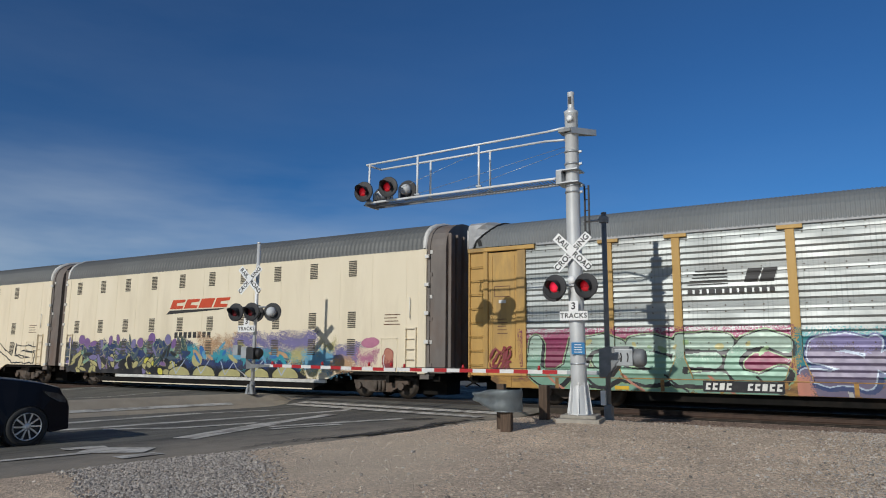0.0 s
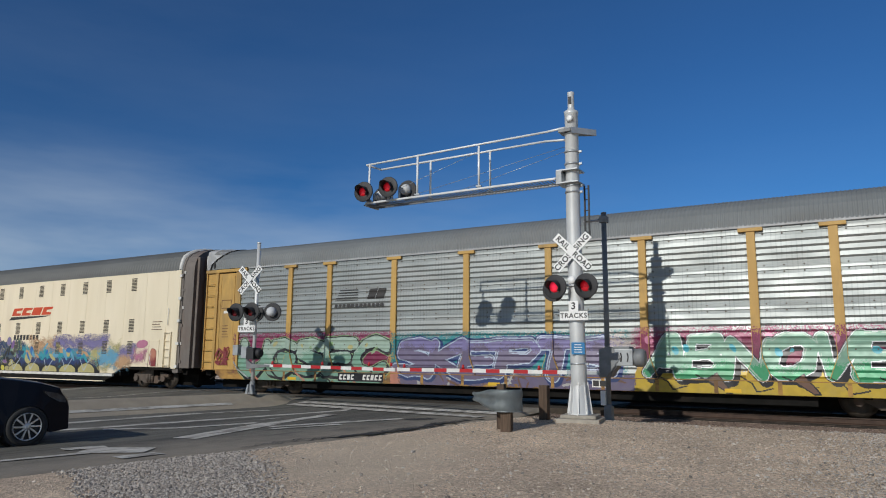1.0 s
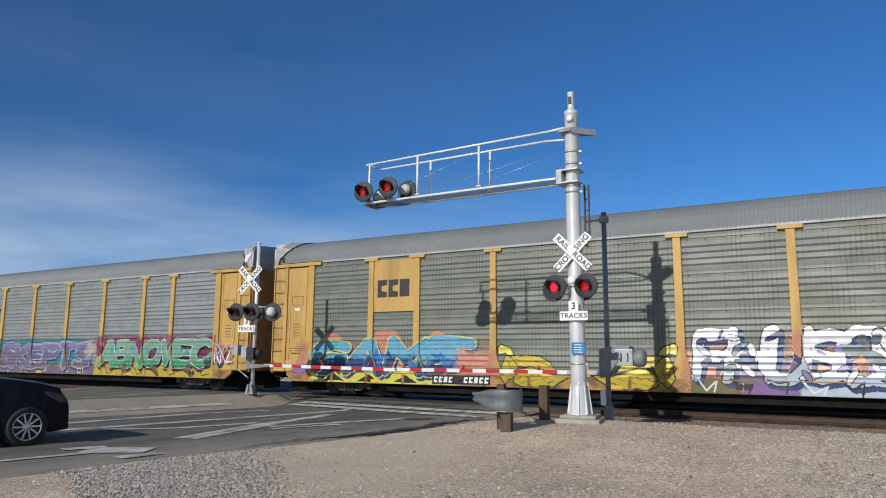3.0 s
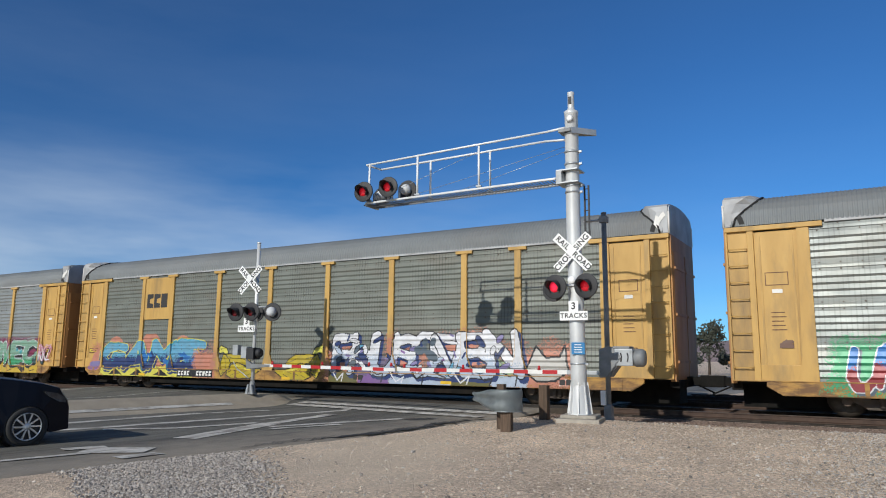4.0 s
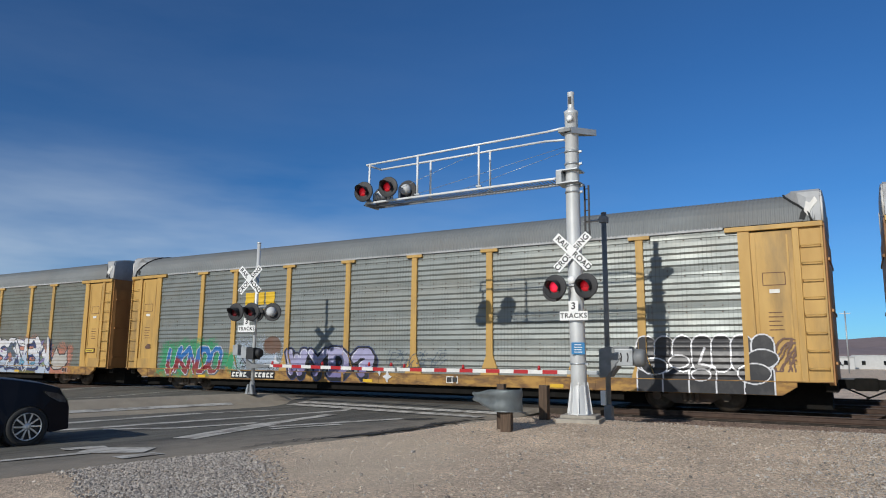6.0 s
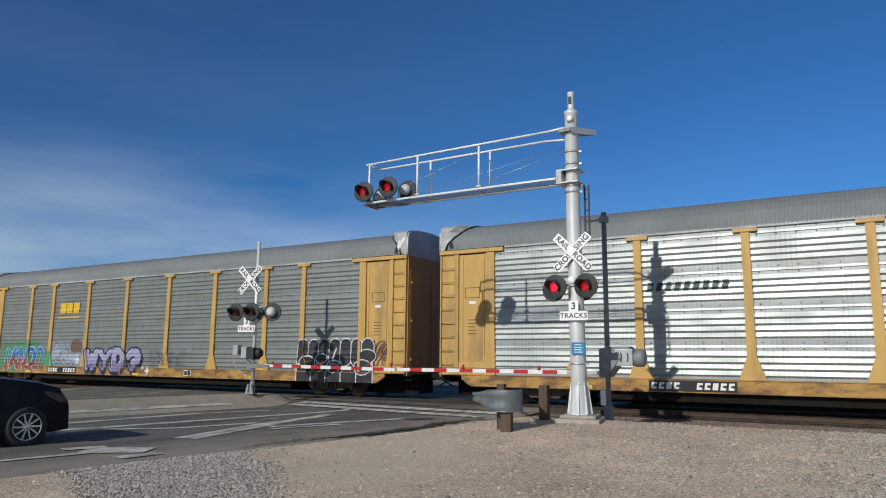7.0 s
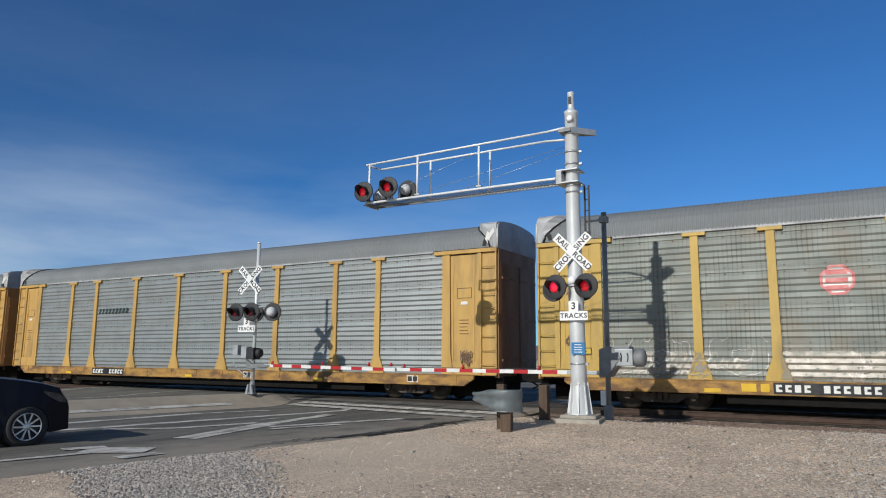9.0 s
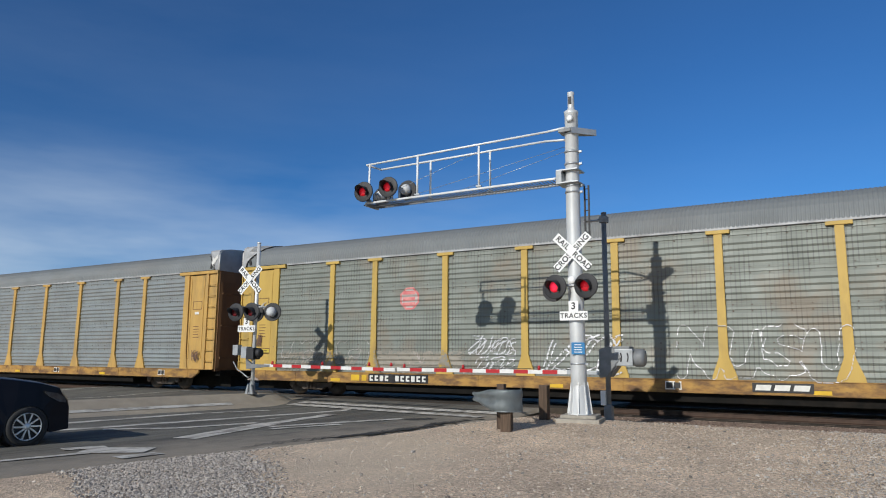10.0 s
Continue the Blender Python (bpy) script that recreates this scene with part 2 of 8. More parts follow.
asphalt = M("worn_asphalt", (0.178, 0.169, 0.14), (0.10, 0.096, 0.081), 7.0, 0.9, 0, 0.8, 90, (0.075, 0.07, 0.062), 1.1, 0.75, (1.0, 0.13, 1), lo=0.46, hi=0.60)


def dusty_edge(m, nx, ny, w0, w1, dust):
    """Sand blown and driven onto the asphalt beside its broken edge."""
    n, l = m.node_tree.nodes, m.node_tree.links
    b = n["Principled BSDF"]
    col = b.inputs["Base Color"].links[0].from_socket
    tc = n.new("ShaderNodeTexCoord")
    dot = n.new("ShaderNodeVectorMath")
    dot.operation = 'DOT_PRODUCT'
    dot.inputs[1].default_value = (nx, ny, 0)
    l.new(tc.outputs["Object"], dot.inputs[0])
    nz = n.new("ShaderNodeTexNoise")
    nz.inputs["Scale"].default_value, nz.inputs["Detail"].default_value = 0.9, 7
    nz.inputs["Roughness"].default_value = 0.65
    l.new(tc.outputs["Object"], nz.inputs["Vector"])
    ma = n.new("ShaderNodeMath")
    ma.operation = 'MULTIPLY_ADD'
    ma.inputs[1].default_value = 4.0
    l.new(nz.outputs["Fac"], ma.inputs[0])
    l.new(dot.outputs["Value"], ma.inputs[2])
    mr = n.new("ShaderNodeMapRange")
    mr.inputs["From Min"].default_value, mr.inputs["From Max"].default_value = w0 + 2.0, w1 + 2.0
    mr.inputs["To Max"].default_value = 0.85
    l.new(ma.outputs[0], mr.inputs["Value"])
    mx = n.new("ShaderNodeMixRGB")
    mx.inputs[2].default_value = (*dust, 1)
    l.new(mr.outputs["Result"], mx.inputs[0])
    l.new(col, mx.inputs[1])
    l.new(mx.outputs[0], b.inputs["Base Color"])


dusty_edge(asphalt, 0.9902, -0.14, -12.6, -10.4, (0.33, 0.285, 0.225))
median_pave = M("dusty_median_paving", (0.39, 0.335, 0.255), (0.31, 0.265, 0.20), 2, 0.9, 0, 0.5, 80, (0.32, 0.28, 0.225), 0.5, 0.6)
road_paint = M("worn_road_paint", (0.66, 0.63, 0.57), (0.50, 0.475, 0.42), 9, 0.85, 0, 0.3, 90, (0.19, 0.17, 0.145), 2.6, 0.88, (1.6, 0.5, 1), lo=0.45, hi=0.62)
tar = M("tar_patch", (0.03, 0.028, 0.026), (0.045, 0.042, 0.038), 8, 0.7, 0, 0.4, 60)
rail_steel = M("rusty_rail", (0.085, 0.052, 0.036), (0.055, 0.034, 0.025), 7, 0.7, 0.3, 0.2, 50)
rail_top = M("worn_rail_head", (0.16, 0.135, 0.115), (0.10, 0.085, 0.07), 10, 0.55, 0.35, 0.05)
tie_wood = M("railway_tie_timber", (0.10, 0.075, 0.055), (0.06, 0.045, 0.035), 6, 0.9, 0, 0.5, 30)
car_paint = M("dark_blue_car_paint", (0.006, 0.007, 0.012), (0.008, 0.009, 0.015), 3, 0.3, 0.0, 0.0, rvar=0.03)
car_paint.node_tree.nodes["Principled BSDF"].inputs["Specular IOR Level"].default_value = 0.16
car_glass = M("car_window_glass", (0.01, 0.012, 0.014), (0.012, 0.014, 0.016), 3, 0.06, 0, 0.0, rvar=0.02)
alloy = M("silver_alloy", (0.70, 0.71, 0.72), (0.62, 0.63, 0.64), 5, 0.3, 0.85, 0.0)
lens_clear = M("headlamp_lens", (0.04, 0.043, 0.05), (0.09, 0.095, 0.10), 12, 0.1, 0.2, 0.0, rvar=0.04)
rear_red = M("tail_lamp_red", (0.35, 0.01, 0.01), None, 8, 0.2, 0, 0)
hill_mat = M("dusty_hill", (0.235, 0.185, 0.185), (0.20, 0.155, 0.155), 0.02, 0.95, 0, 0.0, 1, (0.16, 0.13, 0.13), 0.008, 0.5)
bark = M("bark", (0.10, 0.075, 0.055), (0.06, 0.045, 0.035), 6, 0.9, 0, 0.4, 20)
leaf = M("tree_leaf", (0.075, 0.08, 0.055), (0.055, 0.06, 0.04), 4, 0.7, 0, 0.0)
warn_yellow = M("fluorescent_yellow_sign", (0.62, 0.72, 0.03), (0.55, 0.64, 0.03), 4, 0.5, 0, 0.0)
shed_wall = M("pale_shed_wall", (0.55, 0.56, 0.55), (0.48, 0.48, 0.47), 2, 0.8, 0, 0.05)


def ground_material():
    """Sandy earth with gravel spread over it: pale packed sand, coarse grey stones and small ones."""
    m = bpy.data.materials.new("gravelly_earth")
    m.use_nodes = True
    n, l = m.node_tree.nodes, m.node_tree.links
    b = n["Principled BSDF"]
    tc = n.new("ShaderNodeTexCoord")
    big = n.new("ShaderNodeTexNoise")
    big.inputs["Scale"].default_value, big.inputs["Detail"].default_value = 0.45, 5
    fine = n.new("ShaderNodeTexNoise")
    fine.inputs["Scale"].default_value, fine.inputs["Detail"].default_value = 22, 8
    fine.inputs["Roughness"].default_value = 0.7
    peb = n.new("ShaderNodeTexVoronoi")
    peb.inputs["Scale"].default_value = 34
    n_mid = n.new("ShaderNodeTexNoise")
    n_mid.inputs["Scale"].default_value, n_mid.inputs["Detail"].default_value = 1.1, 6
    for t in (big, fine, peb, n_mid):
        l.new(tc.outputs["Object"], t.inputs["Vector"])
    r1 = n.new("ShaderNodeValToRGB")
    r1.color_ramp.elements[0].position, r1.color_ramp.elements[1].position = 0.36, 0.64
    r1.color_ramp.elements[0].color = (0.76, 0.615, 0.47, 1)
    r1.color_ramp.elements[1].color = (0.59, 0.475, 0.365, 1)
    l.new(big.outputs["Fac"], r1.inputs["Fac"])
    r2 = n.new("ShaderNodeValToRGB")
    r2.color_ramp.elements[0].position, r2.color_ramp.elements[1].position = 0.3, 0.75
    r2.color_ramp.elements[0].color = (0.70, 0.68, 0.65, 1)
    r2.color_ramp.elements[1].color = (1.18, 1.16, 1.12, 1)
    l.new(fine.outputs["Fac"], r2.inputs["Fac"])
    mx = n.new("ShaderNodeMixRGB")
    mx.blend_type = 'MULTIPLY'
    mx.inputs[0].default_value = 1
    l.new(r1.outputs["Color"], mx.inputs[1])
    l.new(r2.outputs["Color"], mx.inputs[2])
    bw = n.new("ShaderNodeRGBToBW")
    l.new(peb.outputs["Color"], bw.inputs[0])
    pr = n.new("ShaderNodeValToRGB")
    pr.color_ramp.elements[0].position, pr.color_ramp.elements[1].position = 0.2, 0.85
    pr.color_ramp.elements[0].color = (0.60, 0.575, 0.55, 1)
    pr.color_ramp.elements[1].color = (1.36, 1.33, 1.30, 1)
    l.new(bw.outputs[0], pr.inputs["Fac"])
    mx2 = n.new("ShaderNodeMixRGB")
    mx2.blend_type = 'MULTIPLY'
    mx2.inputs[0].default_value = 0.85
    # broad pale and dark drifts
    drift = n.new("ShaderNodeMapRange")
    drift.inputs["From Min"].default_value, drift.inputs["From Max"].default_value = 0.3, 0.7
    drift.inputs["To Min"].default_value, drift.inputs["To Max"].default_value = 0.86, 1.14
    l.new(n_mid.outputs["Fac"], drift.inputs["Value"])
    mxd = n.new("ShaderNodeVectorMath")
    mxd.operation = 'SCALE'
    l.new(mx.outputs[0], mxd.inputs[0])
    l.new(drift.outputs["Result"], mxd.inputs["Scale"])
    l.new(mxd.outputs[0], mx2.inputs[1])
    l.new(pr.outputs[0], mx2.inputs[2])
    # a bare, trodden place of packed sand near the road's edge
    mp = n.new("ShaderNodeMapping")
    mp.inputs["Location"].default_value = (SAND[0], SAND[1], 0)
    mp.inputs["Rotation"].default_value = (0, 0, SAND[2])
    mp.inputs["Scale"].default_value = (SAND[3], SAND[4], 1)
    mp.vector_type = 'TEXTURE'
    l.new(tc.outputs["Object"], mp.inputs["Vector"])
    ln = n.new("ShaderNodeVectorMath")
    ln.operation = 'LENGTH'
    l.new(mp.outputs[0], ln.inputs[0])
    wob_ = n.new("ShaderNodeMath")
    wob_.operation = 'MULTIPLY_ADD'
    wob_.inputs[1].default_value = 1.1
    l.new(n_mid.outputs["Fac"], wob_.inputs[0])
    l.new(ln.outputs["Value"], wob_.inputs[2])
    ps = n.new("ShaderNodeMapRange")
    ps.inputs["From Min"].default_value, ps.inputs["From Max"].default_value = 1.75, 1.15
    ps.inputs["To Max"].default_value = 0.62
    l.new(wob_.outputs[0], ps.inputs["Value"])
    sand = n.new("ShaderNodeMixRGB")
    sand.blend_type = 'MULTIPLY'
    sand.inputs[0].default_value = 0.55
    sand.inputs[1].default_value = (0.66, 0.54, 0.40, 1)
    l.new(r2.outputs["Color"], sand.inputs[2])
    mx3 = n.new("ShaderNodeMixRGB")
    l.new(ps.outputs["Result"], mx3.inputs[0])
    l.new(mx2.outputs[0], mx3.inputs[1])
    l.new(sand.outputs[0], mx3.inputs[2])
    l.new(mx3.outputs[0], b.inputs["Base Color"])
    b.inputs["Roughness"].default_value = 0.95
    ad = n.new("ShaderNodeMath")
    ad.operation = 'ADD'
    l.new(fine.outputs["Fac"], ad.inputs[0])
    l.new(peb.outputs["Distance"], ad.inputs[1])
    bp = n.new("ShaderNodeBump")
    bp.inputs["Strength"].default_value, bp.inputs["Distance"].default_value = 0.7, 0.02
    l.new(ad.outputs[0], bp.inputs["Height"])
    l.new(bp.outputs["Normal"], b.inputs["Normal"])
    return m


SAND = (-6.9, 9.5, radians(122), 3.3, 1.5)     # centre x, y, turn, half-lengths of the bare sandy place
earth = ground_material()


# ---- building helpers ----
def finish(bm, smooth=False):
    me = bpy.data.meshes.new("m")
    bmesh.ops.recalc_face_normals(bm, faces=bm.faces)
    bm.to_mesh(me)
    bm.free()
    if smooth:
        me.shade_smooth()
    return me


def part(name, data, material, parent, label="", m=None):
    """One mesh object under a thing or a part; data is a bmesh or a mesh that alike pieces share."""
    me = finish(data) if isinstance(data, bmesh.types.BMesh) else data
    me.name = name
    ob = new(name, me)
    if not me.materials:
        me.materials.append(material)
    elif me.materials[0] is not material and len(me.materials) == 1:
        ob.material_slots[0].link = 'OBJECT'
        ob.material_slots[0].material = material
    if parent:
        ob.parent = parent
    if m is not None:
        ob.matrix_basis = m
    if label:
        ob["label"] = label
    return ob


def thing(name, m, label, category, group="", kind=""):
    ob = new(name)
    ob.empty_display_size = 0.3
    ob.matrix_basis = m
    return tagged(ob, label, category, group, kind)


def box(bm, x0, x1, y0, y1, z0, z1, bevel=0.0):
    vs = [bm.verts.new((x, y, z)) for x in (x0, x1) for y in (y0, y1) for z in (z0, z1)]
    fs = [bm.faces.new([vs[i] for i in q]) for q in ((0, 1, 3, 2), (4, 6, 7, 5), (0, 4, 5, 1), (2, 3, 7, 6), (0, 2, 6, 4), (1, 5, 7, 3))]
    if bevel:
        es = list({e for f in fs for e in f.edges})
        bmesh.ops.bevel(bm, geom=es, offset=bevel, segments=2, affect='EDGES', profile=0.6)
    return bm


def cyl(bm, a, b, r0, r1=None, seg=16, caps=True):
    a, b = Vector(a), Vector(b)
    r1 = r0 if r1 is None else r1
    q = (b - a).to_track_quat('Z', 'Y')
    rings = []
    for p, r in ((a, r0), (b, r1)):
        rings.append([bm.verts.new(p + q @ Vector((r * math.cos(2 * math.pi * i / seg), r * math.sin(2 * math.pi * i / seg), 0))) for i in range(seg)])
    for i in range(seg):
        f = bm.faces.new((rings[0][i], rings[0][(i + 1) % seg], rings[1][(i + 1) % seg], rings[1][i]))
        f.smooth = True
    if caps:
        bm.faces.new(rings[0][::-1])
        bm.faces.new(rings[1])
    return bm


def lathe(bm, a, axis, prof, seg=24, caps=True):
    """Turned shape: prof is (distance along axis, radius) from a."""
    a, axis = Vector(a), Vector(axis).normalized()
    q = axis.to_track_quat('Z', 'Y')
    rings = [[bm.verts.new(a + q @ Vector((r * math.cos(2 * math.pi * i / seg), r * math.sin(2 * math.pi * i / seg), h))) for i in range(seg)] for h, r in prof]
    for p, s in zip(rings, rings[1:]):
        for i in range(seg):
            f = bm.faces.new((p[i], p[(i + 1) % seg], s[(i + 1) % seg], s[i]))
            f.smooth = True
    for ring, flip in ((rings[0], True), (rings[-1], False)) if caps else ():
        bm.faces.new(ring[::-1] if flip else ring)
    return bm


def prism(bm, pts, y0, y1, axis='y', bevel=0.0):
    """A flat outline, (x, z) points, given thickness from y0 to y1 (or along x, with (y, z) points)."""
    put = (lambda p, d: (p[0], d, p[1])) if axis == 'y' else ((lambda p, d: (d, p[0], p[1])) if axis == 'x' else (lambda p, d: (p[0], p[1], d)))
    a = [bm.verts.new(put(p, y0)) for p in pts]
    b = [bm.verts.new(put(p, y1)) for p in pts]
    fs = [bm.faces.new(a), bm.faces.new(b[::-1])]
    k = len(pts)
    for i in range(k):
        fs.append(bm.faces.new((a[i], b[i], b[(i + 1) % k], a[(i + 1) % k])))
    if bevel:
        bmesh.ops.bevel(bm, geom=list(fs[0].edges), offset=bevel, segments=2, affect='EDGES')
    return bm


def B():
    return bmesh.new()


def lettering(name, body, size, material, parent, m, spread=1.0, label=""):
    """Raised letters in the built-in font, turned into a mesh."""
    cu = bpy.data.curves.new("t", 'FONT')
    cu.body, cu.size, cu.align_x, cu.align_y = body, size, 'CENTER', 'CENTER'
    cu.extrude, cu.space_character, cu.offset = 0.002, spread, size * 0.022
    ob = bpy.data.objects.new("t", cu)
    scene.collection.objects.link(ob)
    me = bpy.data.meshes.new_from_object(ob.evaluated_get(bpy.context.evaluated_depsgraph_get()))
    bpy.data.objects.remove(ob)
    me.materials.clear()
    return part(name, me, material, parent, label, m)


def smooth01(t):
    t = min(1.0, max(0.0, t))
    return t * t * (3 - 2 * t)
# ---- the place: ground, road, tracks ----
RAIL = 0.22                     # top of rail
TRACK_Y = 21.23                 # centre of the near track
RD = Vector((0.14, 0.9902))     # the road's way towards the tracks
RN = Vector((0.9902, -0.14))    # to its right


def road_xy(u, w):
    return RD.x * u + RN.x * w, RD.y * u + RN.y * w


def road_edge(u):
    return -10.28 + 0.13 * noise.noise((u * 0.9, 3.1, 0)) + 0.09 * noise.noise((u * 3.7, 8.2, 0)) + 0.04 * noise.noise((u * 11, 1.2, 0)) - 0.40 * smooth01((u - 12.0) / 1.4)


def road_z(y):
    return 0.06 + 0.145 * smooth01((y - 16.0) / 3.6) * (1 - smooth01((y - 34) / 4))


def ground_z(x, y):
    u, w = RD.x * x + RD.y * y, RN.x * x + RN.y * y
    out = smooth01((w + 10.4) / 0.7)
    z = 0.015 + out * (0.045 + 0.05 * noise.noise((x * 0.35, y * 0.35, 0)) + 0.02 * noise.noise((x * 1.3, y * 1.3, 4)))
    z += out * 0.03 * math.exp(-((x + 6.6) ** 2 + (y - 13.6) ** 2) / 6)
    # bank under mast and guard rail, raised to fit the camera's view
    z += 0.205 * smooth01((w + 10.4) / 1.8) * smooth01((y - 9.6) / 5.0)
    t = smooth01((y - 15.0) / 3.0) * smooth01((60 - y) / 10)
    return z * (1 - t) + t * 0.035


def sheet(name, xs, ys, zf, xy=None):
    vs = []
    for y in ys:
        for x in xs:
            p = xy(x, y) if xy else (x, y)
            vs.append((p[0], p[1], zf(*p)))
    k = len(xs)
    fs = [(j * k + i, j * k + i + 1, (j + 1) * k + i + 1, (j + 1) * k + i) for j in range(len(ys) - 1) for i in range(k - 1)]
    me = bpy.data.meshes.new(name)
    me.from_pydata(vs, [], fs)
    me.shade_smooth()
    return me


far = [40, 70, 120, 250, 600, 1500, 3500]
gx = [-v for v in far[::-1]] + [-30 + i for i in range(19)] + [-11.8 + 0.2 * i for i in range(86)] + [6 + 2 * i for i in range(13)] + far
gy = [-v for v in far[::-1]] + [-20 + 2 * i for i in range(11)] + [2.2 + 0.2 * i for i in range(94)] + [22 + 2 * i for i in range(9)] + far
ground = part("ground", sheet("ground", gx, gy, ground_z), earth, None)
tagged(ground, "sandy brown earth strewn with pale gravel", "ground", kind="structure")

us = [-60, -40, -25, -15, -8, -4] + [-2 + 0.2 * i for i in range(110)] + [20 + 2 * i for i in range(12)] + [50, 80]
road = B()
rows = []
for u in us:
    e = road_edge(u)
    ring = []
    for j, w in enumerate([e + 0.10, e + 0.02, e - 0.06] + [e - 0.4 - (21.6 + e + 10.6) * k / 9 for k in range(10)]):
        x, y = road_xy(u, w)
        z = road_z(y) - (0.09 if j == 0 else (0.012 if j == 1 else 0))
        ring.append(road.verts.new((x, y, z + (0.006 * noise.noise((x * 0.8, y * 0.8, 2)) if j > 1 else 0))))
    rows.append(ring)
for p, q in zip(rows, rows[1:]):
    for i in range(len(p) - 1):
        f = road.faces.new((p[i], p[i + 1], q[i + 1], q[i]))
        f.smooth = True
road = part("road", road, asphalt, None)
tagged(road, "worn grey asphalt road crossing the railway, ragged edge", "road", kind="structure")


def stripe(u0, w0, u1, w1, width, xy=False, name="road_marking", mat=None, lift=0.008):
    bm = B()
    n = max(2, int(math.hypot(u1 - u0, w1 - w0) / 0.4))
    d = Vector((u1 - u0, w1 - w0)).normalized()
    s = Vector((-d.y, d.x)) * width / 2
    prev = None
    for i in range(n + 1):
        t = i / n
        c = Vector((u0 + (u1 - u0) * t, w0 + (w1 - w0) * t))
        row = []
        for k in (-1, 1):
            q = c + s * k * (1 + 0.06 * noise.noise((c.x * 3, c.y * 3, k)))
            x, y = (q.x, q.y) if xy else road_xy(q.x, q.y)
            row.append(bm.verts.new((x, y, road_z(y) + lift)))
        if prev:
            bm.faces.new((prev[0], prev[1], row[1], row[0]))
        prev = row
    ob = part(name, bm, mat or road_paint, road, "worn white road paint" if mat is None else "")
    return ob


for u0, w0, u1, w1, wd in ((-6, -15.78, 8.4, -15.45, 0.30), (8.4, -15.45, 14.8, -15.42, 0.30), (-6, -16.7, 7.5, -16.96, 0.26), (7.5, -16.96, 11.1, -17.40, 0.32),
                           (11.1, -17.40, 13.1, -17.0, 0.24), (7.3, -14.98, 8.5, -14.12, 0.26), (8.5, -14.12, 10.4, -13.96, 0.24), (7.5, -12.24, 10.6, -13.6, 0.50),
                           (10.6, -13.6, 13.3, -14.55, 0.36), (10.0, -12.95, 13.6, -12.27, 0.27), (9.7, -12.52, 11.5, -12.27, 0.22), (11.0, -14.56, 11.6, -14.62, 0.14)):
    stripe(u0, w0, u1, w1, wd, lift=0.005 + 0.0008 * len(road.children))
for u0, w0, u1, w1, wd in ((-6, -11.75, 5.4, -11.5, 0.18), (5.3, -12.22, 5.95, -12.05, 0.30), (5.5, -11.85, 6.2, -11.1, 0.66), (5.42, -10.62, 6.12, -10.66, 0.30),
                           (11.0, -26.6, 19, -26.3, 0.14), (-3, -31.9, 19, -31.6, 0.2)):
    stripe(u0, w0, u1, w1, wd, lift=0.005 + 0.0008 * len(road.children))
stripe(-16.0, 17.84, -8.6, 17.52, 0.42, xy=True, lift=0.022)
stripe(-15.9, 17.22, -8.7, 16.64, 0.42, xy=True, lift=0.023)
stripe(13.5, -12.05, 14.3, -11.8, 0.42, name="tar_patch", mat=tar, lift=0.006)

# cracks along the broken edge
crack = B()
for k in range(3):
    prev = None
    for i in range(90):
        u = 7.4 + 0.085 * i + k * 0.4
        w = road_edge(u) - 0.08 - 0.12 * k - 0.10 * noise.noise((u * 4, k, 1)) - 0.05 * noise.noise((u * 11, k, 5))
        wd = 0.014 + 0.025 * max(0, noise.noise((u * 2.3, k * 3, 7))) + (0.18 * smooth01((u - 8.8) / 1.6) * (1 - 0.7 * smooth01((u - 13.0) / 1.5)) * (0.55 + noise.noise((u * 4, 2, 2))) if k == 0 else 0)
        row = []
        for s in (-wd, wd):
            x, y = road_xy(u, w + s)
            row.append(crack.verts.new((x, y, road_z(y) + 0.012)))
        if prev and (k == 0 or i % 30 < 20):
            crack.faces.new((prev[0], prev[1], row[1], row[0]))
        prev = row
part("crack", crack, tar, road, "dark crack along the broken asphalt edge")

# the raised median under the far signal, its height shaped to the camera's view
median = B()
prev = None
for u in [-30, -12] + [-8 + 0.5 * i for i in range(52)]:
    k = 1 - smooth01((u - 14.8) / 1.5)
    row = []
    for w, z in ((-18.2, 0.0), (-18.25, 0.012), (-18.62, 0.085), (-18.86, 0.17), (-19.10, 0.34), (-19.9, 0.355), (-20.75, 0.20), (-21.13, 0.14), (-21.23, 0.0)):
        x, y = road_xy(u, -19.5 + (w + 19.5) * max(0.02, k))
        row.append(median.verts.new((x, y, (z + 0.05) * k + road_z(y) * (1 - k) if z > 0 else 0.0)))
    if prev:
        for i in range(len(row) - 1):
            f = median.faces.new((prev[i], prev[i + 1], row[i + 1], row[i]))
            f.smooth = 1 < i < 6
    prev = row
line = B()
prev = None
for i in range(24):
    u = -4 + 0.74 * i
    row = []
    for w, z in ((-18.64, 0.145), (-18.80, 0.20)):
        x, y = road_xy(u, w - 0.03 * noise.noise((u * 1.7, 4, 0)))
        row.append(line.verts.new((x, y, z + 0.012)))
    if prev:
        line.faces.new((prev[0], prev[1], row[1], row[0]))
    prev = row
median = part("median", median, median_pave, None)
part("edge_line", line, road_paint, median, "worn white paint along the median's foot")
tagged(median, "raised dusty traffic median with pale kerb", "traffic island", kind="structure")


